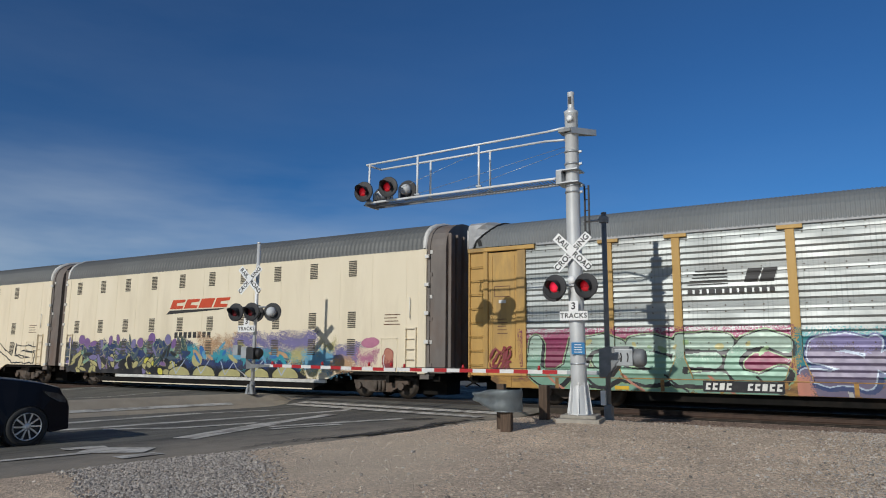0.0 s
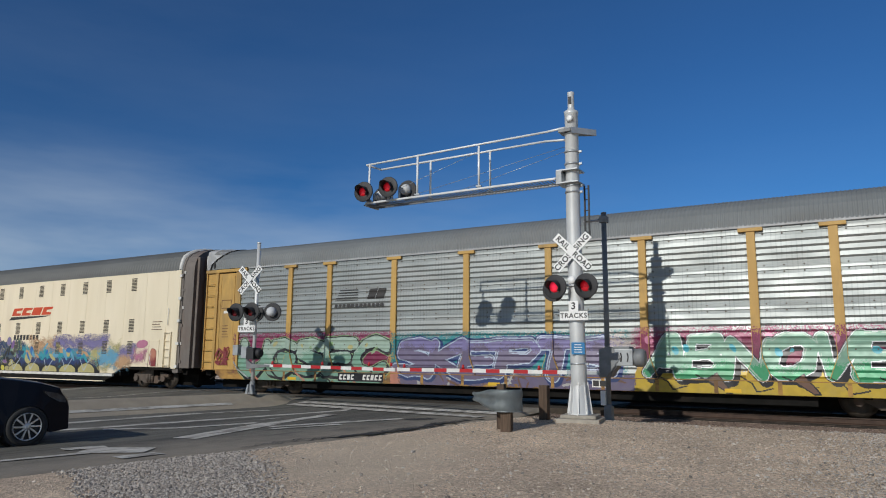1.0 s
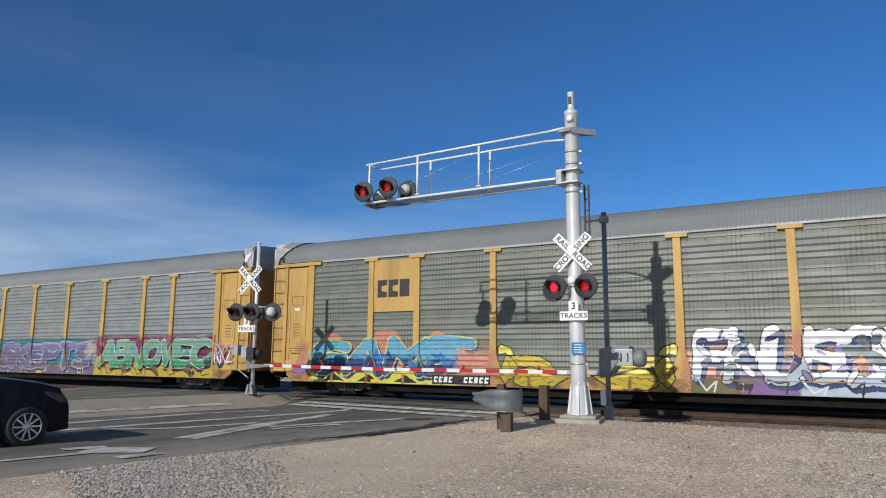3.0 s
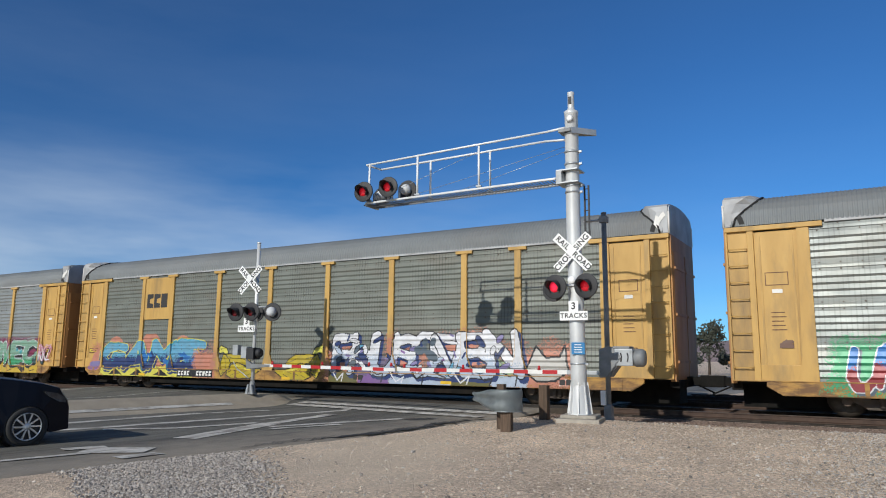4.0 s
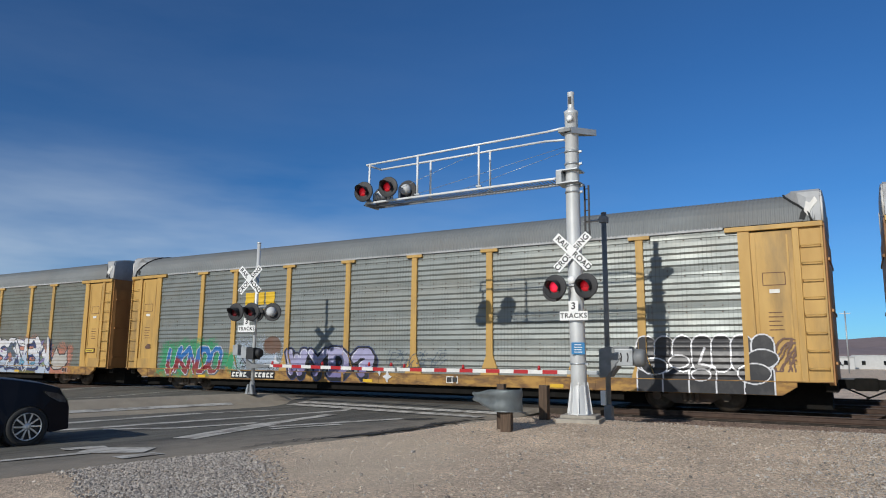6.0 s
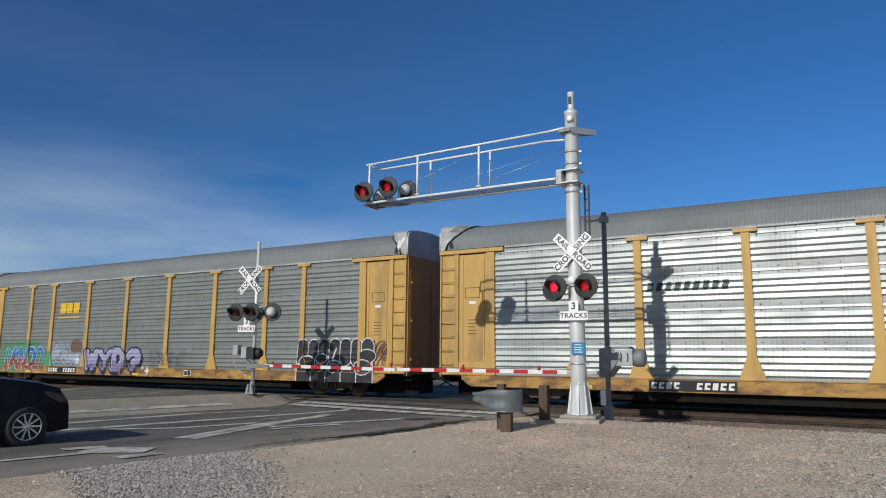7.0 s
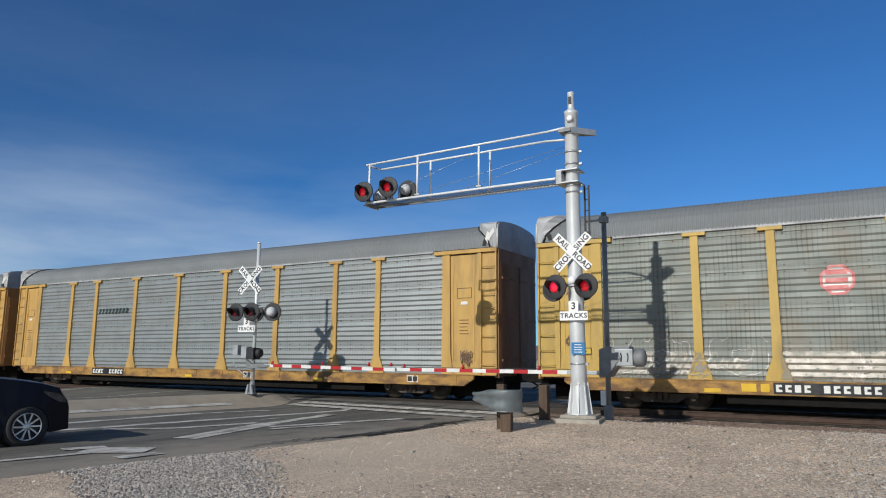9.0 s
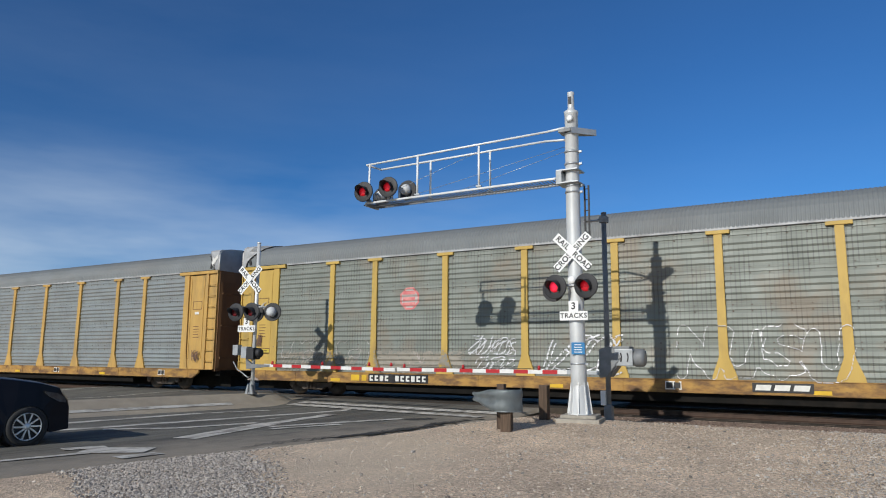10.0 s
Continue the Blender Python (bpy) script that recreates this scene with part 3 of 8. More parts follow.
def rail_bar(name, y, x0, x1):
    bm = B()
    prism(bm, [(y - 0.07, RAIL - 0.17), (y + 0.07, RAIL - 0.17), (y + 0.07, RAIL - 0.155), (y + 0.012, RAIL - 0.13), (y + 0.012, RAIL - 0.04),
               (y + 0.036, RAIL - 0.03), (y + 0.036, RAIL - 0.004), (y - 0.036, RAIL - 0.004), (y - 0.036, RAIL - 0.03), (y - 0.012, RAIL - 0.04), (y - 0.012, RAIL - 0.13), (y - 0.07, RAIL - 0.155)], x0, x1, axis='x')
    ob = part(name, bm, rail_steel, None)
    head = box(B(), x0, x1, y - 0.03, y + 0.03, RAIL - 0.003, RAIL)
    part("rail_head", head, rail_top, ob, "worn rail head")
    return tagged(ob, "rusty brown steel rail on timber ties", "rail", "rails of the tracks", "structure")


for k in range(3):
    for s in (-0.7535, 0.7535):
        rail_bar("rail", TRACK_Y + 4.6 * k + s, -320, 320)
bal = sheet("ballast", [-320, -150, -60, -40] + [-30 + 0.5 * i for i in range(90)] + [20, 40, 80, 160, 320], [19.35 + 0.45 * i for i in range(30)], lambda x, y: 0.047 + 0.012 * noise.noise((x * 1.5, y * 1.5, 9)) - (0.05 if y < 19.5 else 0))
# ballast colour is darkened to carry the shade under the train
ballast_bed = part("ballast", bal, M("oily_shaded_ballast", (0.055, 0.041, 0.028), (0.032, 0.024, 0.017), 14, 0.95, 0, 0.9, 30, (0.10, 0.075, 0.055), 1.2, 0.5), None)
tagged(ballast_bed, "oily stone ballast under the tracks, darkened for the train's shade", "ballast", kind="structure")
ties = B()
for k in range(3):
    for i in range(190):
        x = -52 + i * 0.55
        if not (-18.2 < x < -6.0):
            box(ties, x - 0.11, x + 0.11, TRACK_Y + 4.6 * k - 1.3, TRACK_Y + 4.6 * k + 1.3, -0.03, 0.058)
ties = part("railway_ties", ties, tie_wood, None)
tagged(ties, "dark timber railway ties set in ballast", "railway ties", kind="stuff")
# panel colour also holds the train's shade
panel_mat = M("dark_crossing_panel", (0.065, 0.05, 0.035), (0.04, 0.031, 0.022), 6, 0.97, 0, 0.4, 60)
for y0, y1 in ((TRACK_Y - 1.9, TRACK_Y - 0.80), (TRACK_Y - 0.70, TRACK_Y + 0.70)):
    pan = box(B(), -18.0, -6.4, y0, y1, 0.05, 0.212, 0.01)
    tagged(part("crossing_panel", pan, panel_mat, None), "concrete crossing panel between the rails, darkened for the train's shade", "crossing panel", "crossing panels", "structure")

# loose stones
rng = random.Random(5)
ico = bmesh.new()
bmesh.ops.create_icosphere(ico, subdivisions=1, radius=1)
ico_v = np.array([v.co[:] for v in ico.verts])
ico_f = np.array([[v.index for v in f.verts] for f in ico.faces])
ico.free()


def bare(x, y):
    """Share of stones missing at the trodden sandy place."""
    c, q = math.cos(SAND[2]), math.sin(SAND[2])
    dx, dy = x - SAND[0], y - SAND[1]
    d = math.hypot((dx * c + dy * q) / SAND[3], (-dx * q + dy * c) / SAND[4]) + 0.35 * noise.noise((x * 0.9, y * 0.9, 3))
    return 0.78 * smooth01((1.25 - d) / 0.5)


def scatter(name, count, pick, size, label, mat=None):
    vs, fs = [], []
    nr = np.random.RandomState(len(name) + count)
    made = 0
    while made < count:
        x, y = pick(rng)
        w = RN.x * x + RN.y * y
        u = RD.x * x + RD.y * y
        if w < road_edge(u) + 0.02:
            continue
        if bare(x, y) > rng.random():
            continue
        r = size(rng)
        v = ico_v * (1 + 0.25 * nr.randn(len(ico_v), 1)) * np.array([1, rng.uniform(0.6, 1), rng.uniform(0.45, 0.8)]) * r
        a = rng.uniform(0, 6.28)
        c, s = math.cos(a), math.sin(a)
        v = v @ np.array([[c, s, 0], [-s, c, 0], [0, 0, 1]]) + np.array([x, y, ground_z(x, y) + 0.25 * r])
        fs.append(ico_f + made * len(ico_v))
        vs.append(v)
        made += 1
    me = bpy.data.meshes.new(name)
    me.from_pydata(np.concatenate(vs).tolist(), [], np.concatenate(fs).tolist())
    ob = part(name, me, mat or gravel_mat, None)
    return tagged(ob, label, "gravel", kind="stuff")


def gravel_material(name="gravel_stone", grey=0.0, tint=(1, 1, 1)):
    m = M(name, (0.40, 0.35, 0.31), (0.27, 0.235, 0.21), 9, 0.9, 0, 0.3, 60)
    n, l = m.node_tree.nodes, m.node_tree.links
    geo = n.new("ShaderNodeNewGeometry")
    ramp = n.new("ShaderNodeValToRGB")
    ramp.color_ramp.elements[0].color = (0.19, 0.16, 0.13, 1)
    ramp.color_ramp.elements[1].color = (0.60, 0.52, 0.43, 1)
    mid = ramp.color_ramp.elements.new(0.5)
    mid.color = (0.47, 0.39, 0.305, 1)
    for e in ramp.color_ramp.elements:
        v = sum(e.color[:3]) / 3
        e.color = [(c * (1 - grey) + v * grey) * (1 - 0.35 * grey) * q for c, q in zip(e.color[:3], tint)] + [1]
    l.new(geo.outputs["Random Per Island"], ramp.inputs["Fac"])
    l.new(ramp.outputs["Color"], n["Principled BSDF"].inputs["Base Color"])
    return m


gravel_mat = gravel_material()
grey_gravel = gravel_material("grey_gravel_stone", 0.35)
ballast_stone = gravel_material("ballast_stone", 0.1, (0.42, 0.35, 0.33))


def tipped(r):
    """A spot in the load of gravel tipped beside the road; it thins out towards the bare sand."""
    while True:
        u, w = r.uniform(2.9, 9.0), r.uniform(-10.3, -5.6)
        k = noise.noise((u * 0.9, w * 0.9, 6))
        end = 0.75 - 0.717 * w + 0.7 * k
        start = 3.9 + 0.35 * (-w - 8.6) + 0.4 * k
        if smooth01((end - u) / 0.9) * smooth01((u - start) / 0.35 + 0.5) > r.random():
            return road_xy(u, w)


scatter("gravel", 21000, tipped, lambda r: 0.009 + 0.017 * r.random() ** 1.4, "coarse grey gravel spread along the road's edge", grey_gravel)
scatter("gravel", 20000, lambda r: (2.4 - 11.5 * r.random() ** 1.35, r.uniform(5.0, 19.4)), lambda r: 0.006 + 0.015 * r.random() ** 2.6, "small pale stones strewn over sandy earth")
scatter("gravel", 8000, lambda r: (r.uniform(-8.0, 2.4), 19.45 - abs(r.gauss(0, 0.75))), lambda r: r.uniform(0.014, 0.032), "coarse dark reddish stones of the railway ballast", ballast_stone)
scatter("gravel", 4200, lambda r: (r.gauss(0.3, 0.55), 9.0 + 7.0 * r.random() ** 1.3), lambda r: 0.009 + 0.015 * r.random() ** 1.4, "grey gravel spread on darker earth", grey_gravel)
scatter("gravel", 1500, lambda r: (r.uniform(-8.5, 1.5), r.uniform(6.0, 18.0)), lambda r: 0.012 + 0.026 * r.random() ** 3, "scattered fist-sized stones on the earth", grey_gravel)


# ---- the train ----
SHEETS = 4
P_LO, P_HI = 0.885, 4.85
SHEET_H = (P_HI - P_LO) / SHEETS
FLAT_LO, FLAT_HI = 0.07, 0.25
PITCH_R = (SHEET_H - FLAT_LO - FLAT_HI) / 4
UNDER, STAND = 0.30, 0.030


def sheet_profile():
    """One side sheet from its foot up, (height, stand-out): four ridges, each a short undercut and a broad slope that looks up, then a lap with a shallow swage."""
    pts = [(0.0, 0.0), (FLAT_LO, 0.0)]
    for i in range(4):
        a = FLAT_LO + PITCH_R * i
        pts += [(a + PITCH_R * UNDER, STAND), (a + PITCH_R * 0.96, STAND * 0.03)]
    top = SHEET_H - FLAT_HI
    pts += [(top + 0.07, 0.0), (top + 0.09, 0.016), (top + 0.15, 0.003), (SHEET_H - 0.066, 0.003), (SHEET_H - 0.064, 0.008), (SHEET_H - 0.004, 0.008)]
    return pts


def ridges(z):
    """How far the side sheet stands out at the heights z."""
    pts = sheet_profile()
    return np.interp(np.mod(np.asarray(z, float) - P_LO, SHEET_H), [p[0] for p in pts] + [SHEET_H], [p[1] for p in pts] + [0.0])


def ridge(z):
    return float(ridges(z))


POSTS = (-8.9, -7.02, -4.2, -1.4, 1.4, 4.2, 7.02, 8.9)
HALF = 13.45
BAY = 11.58
SIDE = -1.50
mesh_cache = {}


def cached(key, make):
    if key not in mesh_cache:
        me = make()
        mesh_cache[key] = finish(me) if isinstance(me, bmesh.types.BMesh) else me
    return mesh_cache[key]


def panel_mesh(width):
    bm = B()
    zs = []
    for k in range(SHEETS):
        z = P_LO + k * SHEET_H
        zs += [(z + h, o) for h, o in sheet_profile()]
    zs.append((P_HI, 0.0))
    rows = [[bm.verts.new((x, SIDE + 0.045 - o, z)) for x in (-width / 2, width / 2)] for z, o in zs]
    for p, q in zip(rows, rows[1:]):
        bm.faces.new((p[0], p[1], q[1], q[0]))
    back = [[bm.verts.new((x, SIDE + 0.06, z)) for x in (-width / 2, width / 2)] for z in (P_LO, P_HI)]
    bm.faces.new((back[0][0], back[0][1], back[1][1], back[1][0]))
    bm.faces.new((back[0][0], back[0][1], rows[0][1], rows[0][0]))
    bm.faces.new((back[1][0], back[1][1], rows[-1][1], rows[-1][0]))
    return bm


def bolt_row_mesh(width):
    """Two rows of rusty bolt heads on each lap of the side sheets."""
    bm = B()
    for k in range(SHEETS):
        for dz in (0.035, 0.20):
            for j in range(max(1, int(width / 0.46))):
                x, z = -width / 2 + 0.2 + 0.46 * j, P_LO + SHEET_H * (k + 1) - dz
                box(bm, x - 0.016, x + 0.016, SIDE + 0.026, SIDE + 0.047, z - 0.016, z + 0.016)
    return bm


def post_mesh():
    bm = B()
    y0, y1 = SIDE - 0.035, SIDE + 0.05
    prism(bm, [(-0.32, 0.80), (0.32, 0.80), (0.30, 0.98), (0.125, 1.46), (0.105, 1.54), (0.105, 4.74), (-0.105, 4.74), (-0.105, 1.54), (-0.125, 1.46), (-0.30, 0.98)], y0, y1, bevel=0.012)
    box(bm, -0.30, 0.30, y0 - 0.02, y1, 4.74, 4.84, 0.012)
    return bm


def end_bay_mesh(kind):
    """The yellow end of the side: frame posts, a recessed door, a ladder bay. Local x runs from the corrugated side outwards."""
    bm = B()
    s = SIDE
    if kind == "door":
        box(bm, 0.20, 1.30, s + 0.03, s + 0.07, 1.0, 4.72, 0.01)
    elif kind == "stile_in" or kind == "stile_out":
        x = 0.32 if kind == "stile_in" else 1.16
        box(bm, x - 0.025, x + 0.025, s + 0.012, s + 0.03, 1.3, 4.6, 0.004)
    elif kind == "post_in":
        prism(bm, [(-0.12, 0.86), (0.40, 0.86), (0.24, 1.5), (0.20, 4.75), (-0.11, 4.75), (-0.11, 1.5)], s - 0.03, s + 0.06, bevel=0.012)
    elif kind == "post_out":
        box(bm, 1.30, 1.47, s - 0.03, s + 0.06, 0.86, 4.75, 0.012)
    elif kind == "bay":
        box(bm, 1.47, 2.00, s + 0.03, s + 0.08, 0.86, 4.75, 0.008)
        box(bm, 2.00, 2.05, s - 0.03, s + 0.09, 0.86, 4.75, 0.008)
    elif kind == "header":
        box(bm, -0.45, 2.07, s - 0.06, s + 0.06, 4.752, 4.88, 0.015)
    elif kind == "kick":
        box(bm, 0.28, 1.30, s + 0.0, s + 0.06, 0.88, 1.28, 0.01)
    return bm


def rung_mesh():
    bm = B()
    pts = [Vector((1.49, SIDE + 0.03, 0)), Vector((1.49, SIDE - 0.07, -0.02)), Vector((1.98, SIDE - 0.07, -0.02)), Vector((1.98, SIDE + 0.03, 0.0))]
    for a, b in zip(pts, pts[1:]):
        cyl(bm, a, b, 0.014, seg=6)
    return bm


def roof_section(x, out, lift=0.0):
    pts = []
    for y, z in ((-1.52, 4.90), (-1.50, 5.10), (-1.43, 5.31), (-1.30, 5.49), (-1.10, 5.63), (-0.75, 5.75), (-0.35, 5.81), (0.0, 5.83)):
        r = Vector((y, z - 4.6)).normalized() * out
        pts.append((x, y + r.x, z + r.y + lift))
    return pts + [(x, -p[1], p[2]) for p in pts[-2::-1]]


def boxy_section(x, out):
    """The squarer outline of the roof's end caps."""
    half = [(-1.515, 4.90), (-1.515, 5.25), (-1.515, 5.52), (-1.49, 5.66), (-1.36, 5.74), (-0.90, 5.81), (-0.40, 5.85), (0.0, 5.86)]
    pts = [(x, y * (1 + out / 1.5), z + (out if z > 5 else 0)) for y, z in half]
    return pts + [(x, -p[1], p[2]) for p in pts[-2::-1]]


def roof_mesh(half):
    bm = B()
    prev = None
    n = int(2 * half / 0.02625)
    for i in range(n + 1):
        x = -half + 2 * half * i / n
        sec = roof_section(x, 0.013 if (i // 2) % 2 else 0.0)
        row = [bm.verts.new(p) for p in sec]
        if prev:
            for a in range(len(row) - 1):
                f = bm.faces.new((prev[a], prev[a + 1], row[a + 1], row[a]))
        prev = row
    bm.normal_update()
    return bm


def hood_edge(z):
    """Where the hood begins at the height z: far inboard over the roof, close to the end at the eaves."""
    return 0.27 - 0.66 * smooth01((z - 4.95) / 0.85)


def roof_end_mesh():
    """Square-shouldered hood that closes the roof over the end doors, cut slantwise where it laps the ribs."""
    bm = B()
    inner = [(hood_edge(p[2]), p[1], p[2]) for p in roof_section(0, 0.024)]
    rows = [inner, [(p[0] + 0.14 * smooth01((p[2] - 4.9) / 0.4) + 0.02, q[1], q[2]) for p, q in zip(inner, boxy_section(0, 0.0))],
            boxy_section(0.47, 0.0), boxy_section(0.475, -0.06)]
    rows = [[bm.verts.new(p) for p in row] for row in rows]
    for p, q in zip(rows, rows[1:]):
        for a in range(len(p) - 1):
            bm.faces.new((p[a], p[a + 1], q[a + 1], q[a]))
    return bm


def hood_seal_mesh():
    """Black strip along the hood's slanted edge."""
    bm = B()
    pts = [Vector((hood_edge(p[2]) - 0.01, p[1], p[2])) for p in roof_section(0, 0.035)]
    for a, b in zip(pts, pts[1:]):
        cyl(bm, a, b, 0.026, seg=6)
    return bm


def corner_plate_mesh(s):
    """Bent, torn bright sheet left on the hood's shoulder."""
    bm = B()
    prism(bm, [(0.10, 5.16), (0.20, 5.02), (0.27, 5.20), (0.42, 5.40), (0.36, 5.52), (0.24, 5.36), (0.16, 5.42)], s * 1.535 - 0.004, s * 1.535 + 0.004)
    for v in bm.verts:
        v.co.y += s * (0.10 * max(0.0, 0.30 - v.co.x) - 0.10 * max(0.0, v.co.z - 5.3))
    return bm


def torn_hole_mesh(s):
    """Dark gap where the sheet is torn away at the eaves."""
    return prism(B(), [(-0.02, 4.96), (0.10, 4.94), (0.16, 5.10), (0.10, 5.24), (0.02, 5.12)], s * 1.528 - 0.003, s * 1.528 + 0.003)


def end_door_mesh(top):
    bm = B()
    box(bm, 0, 0.14, -1.44, 1.44, 0.80, top)
    return bm


def end_leaf_mesh(side):
    """One of the two folding doors of the end, slightly bowed outwards."""
    bm = B()
    pts = [(0.12, 0.03), (0.19, 0.05), (0.19, 0.70), (0.17, 1.30), (0.14, 1.42), (0.12, 1.42)]
    prism(bm, [(x, side * y) for x, y in pts], 0.92, 4.40, axis='z', bevel=0.01)
    return bm


def end_hood_mesh():
    bm = B()
    prism(bm, [(p[1] * 0.97, p[2] - 0.03) for p in boxy_section(0, 0.0)], 0.0, 0.13, axis='x')
    return bm


def sideframe_mesh():
    bm = B()
    for s in (-1, 1):
        y = s * 1.0
        prism(bm, [(-1.15, 0.50), (-1.15, 0.62), (-0.70, 0.70), (-0.35, 0.78), (0.35, 0.78), (0.70, 0.70), (1.15, 0.62), (1.15, 0.50), (0.80, 0.44), (0.45, 0.22), (-0.45, 0.22), (-0.80, 0.44)], y - 0.07, y + 0.07, bevel=0.02)
        for x in (-0.89, 0.89):
            cyl(bm, (x, y + s * 0.06, 0.42), (x, y + s * 0.18, 0.42), 0.12, seg=12)
        for x in (-0.16, 0.0, 0.16):
            cyl(bm, (x, y + s * 0.1, 0.28), (x, y + s * 0.1, 0.60), 0.065, seg=8)
    box(bm, -0.25, 0.25, -1.0, 1.0, 0.42, 0.72, 0.03)
    return bm


def wheelset_mesh():
    bm = B()
    cyl(bm, (0, -1.05, 0), (0, 1.05, 0), 0.08, seg=10)
    for s in (-1, 1):
        lathe(bm, (0, s * 0.82, 0), (0, -s, 0), [(0, 0.16), (0.0, 0.30), (0.005, 0.40), (0.10, 0.425), (0.105, 0.455), (0.13, 0.45), (0.13, 0.30)], 24)
        for k in range(5):
            a = 2 * math.pi * k / 5
            box(bm, math.cos(a) * 0.2 - 0.03, math.cos(a) * 0.2 + 0.03, s * 0.825 - 0.02, s * 0.825 + 0.02, math.sin(a) * 0.2 - 0.03, math.sin(a) * 0.2 + 0.03)
    return bm


def underframe_mesh(half):
    bm = B()
    # centre sill deepened to hide the lit ground beyond the train
    box(bm, -half + 0.1, half - 0.1, -0.45, 0.45, 0.16, 0.86)
    box(bm, -half, half, -1.42, 1.42, 0.80, 0.88)
    for i in range(int(half * 2 / 2.2)):
        x = -half + 1.1 + 2.2 * i
        box(bm, x - 0.06, x + 0.06, -1.4, 1.4, 0.55, 0.82)
    cyl(bm, (-half + 3, -1.1, 0.50), (half - 4, -1.1, 0.50), 0.03, seg=6)
    cyl(bm, (-1.6, -0.7, 0.52), (-0.4, -0.7, 0.52), 0.20, seg=12)
    box(bm, 1.2, 2.0, -1.15, -0.7, 0.35, 0.8, 0.03)
    return bm


def coupler_mesh():
    bm = B()
    box(bm, 0, 0.55, -0.14, 0.14, 0.68, 0.92, 0.02)
    box(bm, 0.45, 0.80, -0.20, 0.20, 0.64, 0.96, 0.04)
    cyl(bm, (0.1, 0.45, 0.75), (0.75, 0.40, 0.45), 0.025, seg=6)
    box(bm, -0.15, 0.12, -1.2, 1.2, 0.62, 0.84, 0.02)
    return bm


wheels = []


def running_gear(car, half, centre):
    part("underframe", cached(("underframe", half), lambda: underframe_mesh(half)), dark_steel, car, "steel underframe, near black for the shade under the car")
    for s in (-1, 1):
        truck = part("truck", cached("sideframe", sideframe_mesh), truck_steel, car, "dark cast steel wheel truck", pose(s * centre, 0, 0))
        for k in (-0.89, 0.89):
            wheels.append(part("wheelset", cached("wheelset", wheelset_mesh), wheel_steel, truck, "", pose(k, 0, 0.455)))
        part("coupler", cached("coupler", coupler_mesh), dark_steel, car, "", pose(s * (half - 0.05), 0, 0, 0, 0, 0 if s > 0 else 180))


def side_y(x, z):
    """Outer face of the side at (x, z), in the car's space."""
    if z < P_LO:
        return SIDE - 0.045
    for p in POSTS:
        if abs(x - p) < 0.115 + max(0, 0.175 * (1.46 - z) / 0.48 if z < 1.46 else 0):
            return SIDE - 0.035
    if abs(x) > BAY:
        return SIDE - 0.03
    return SIDE + 0.045 - ridge(z)


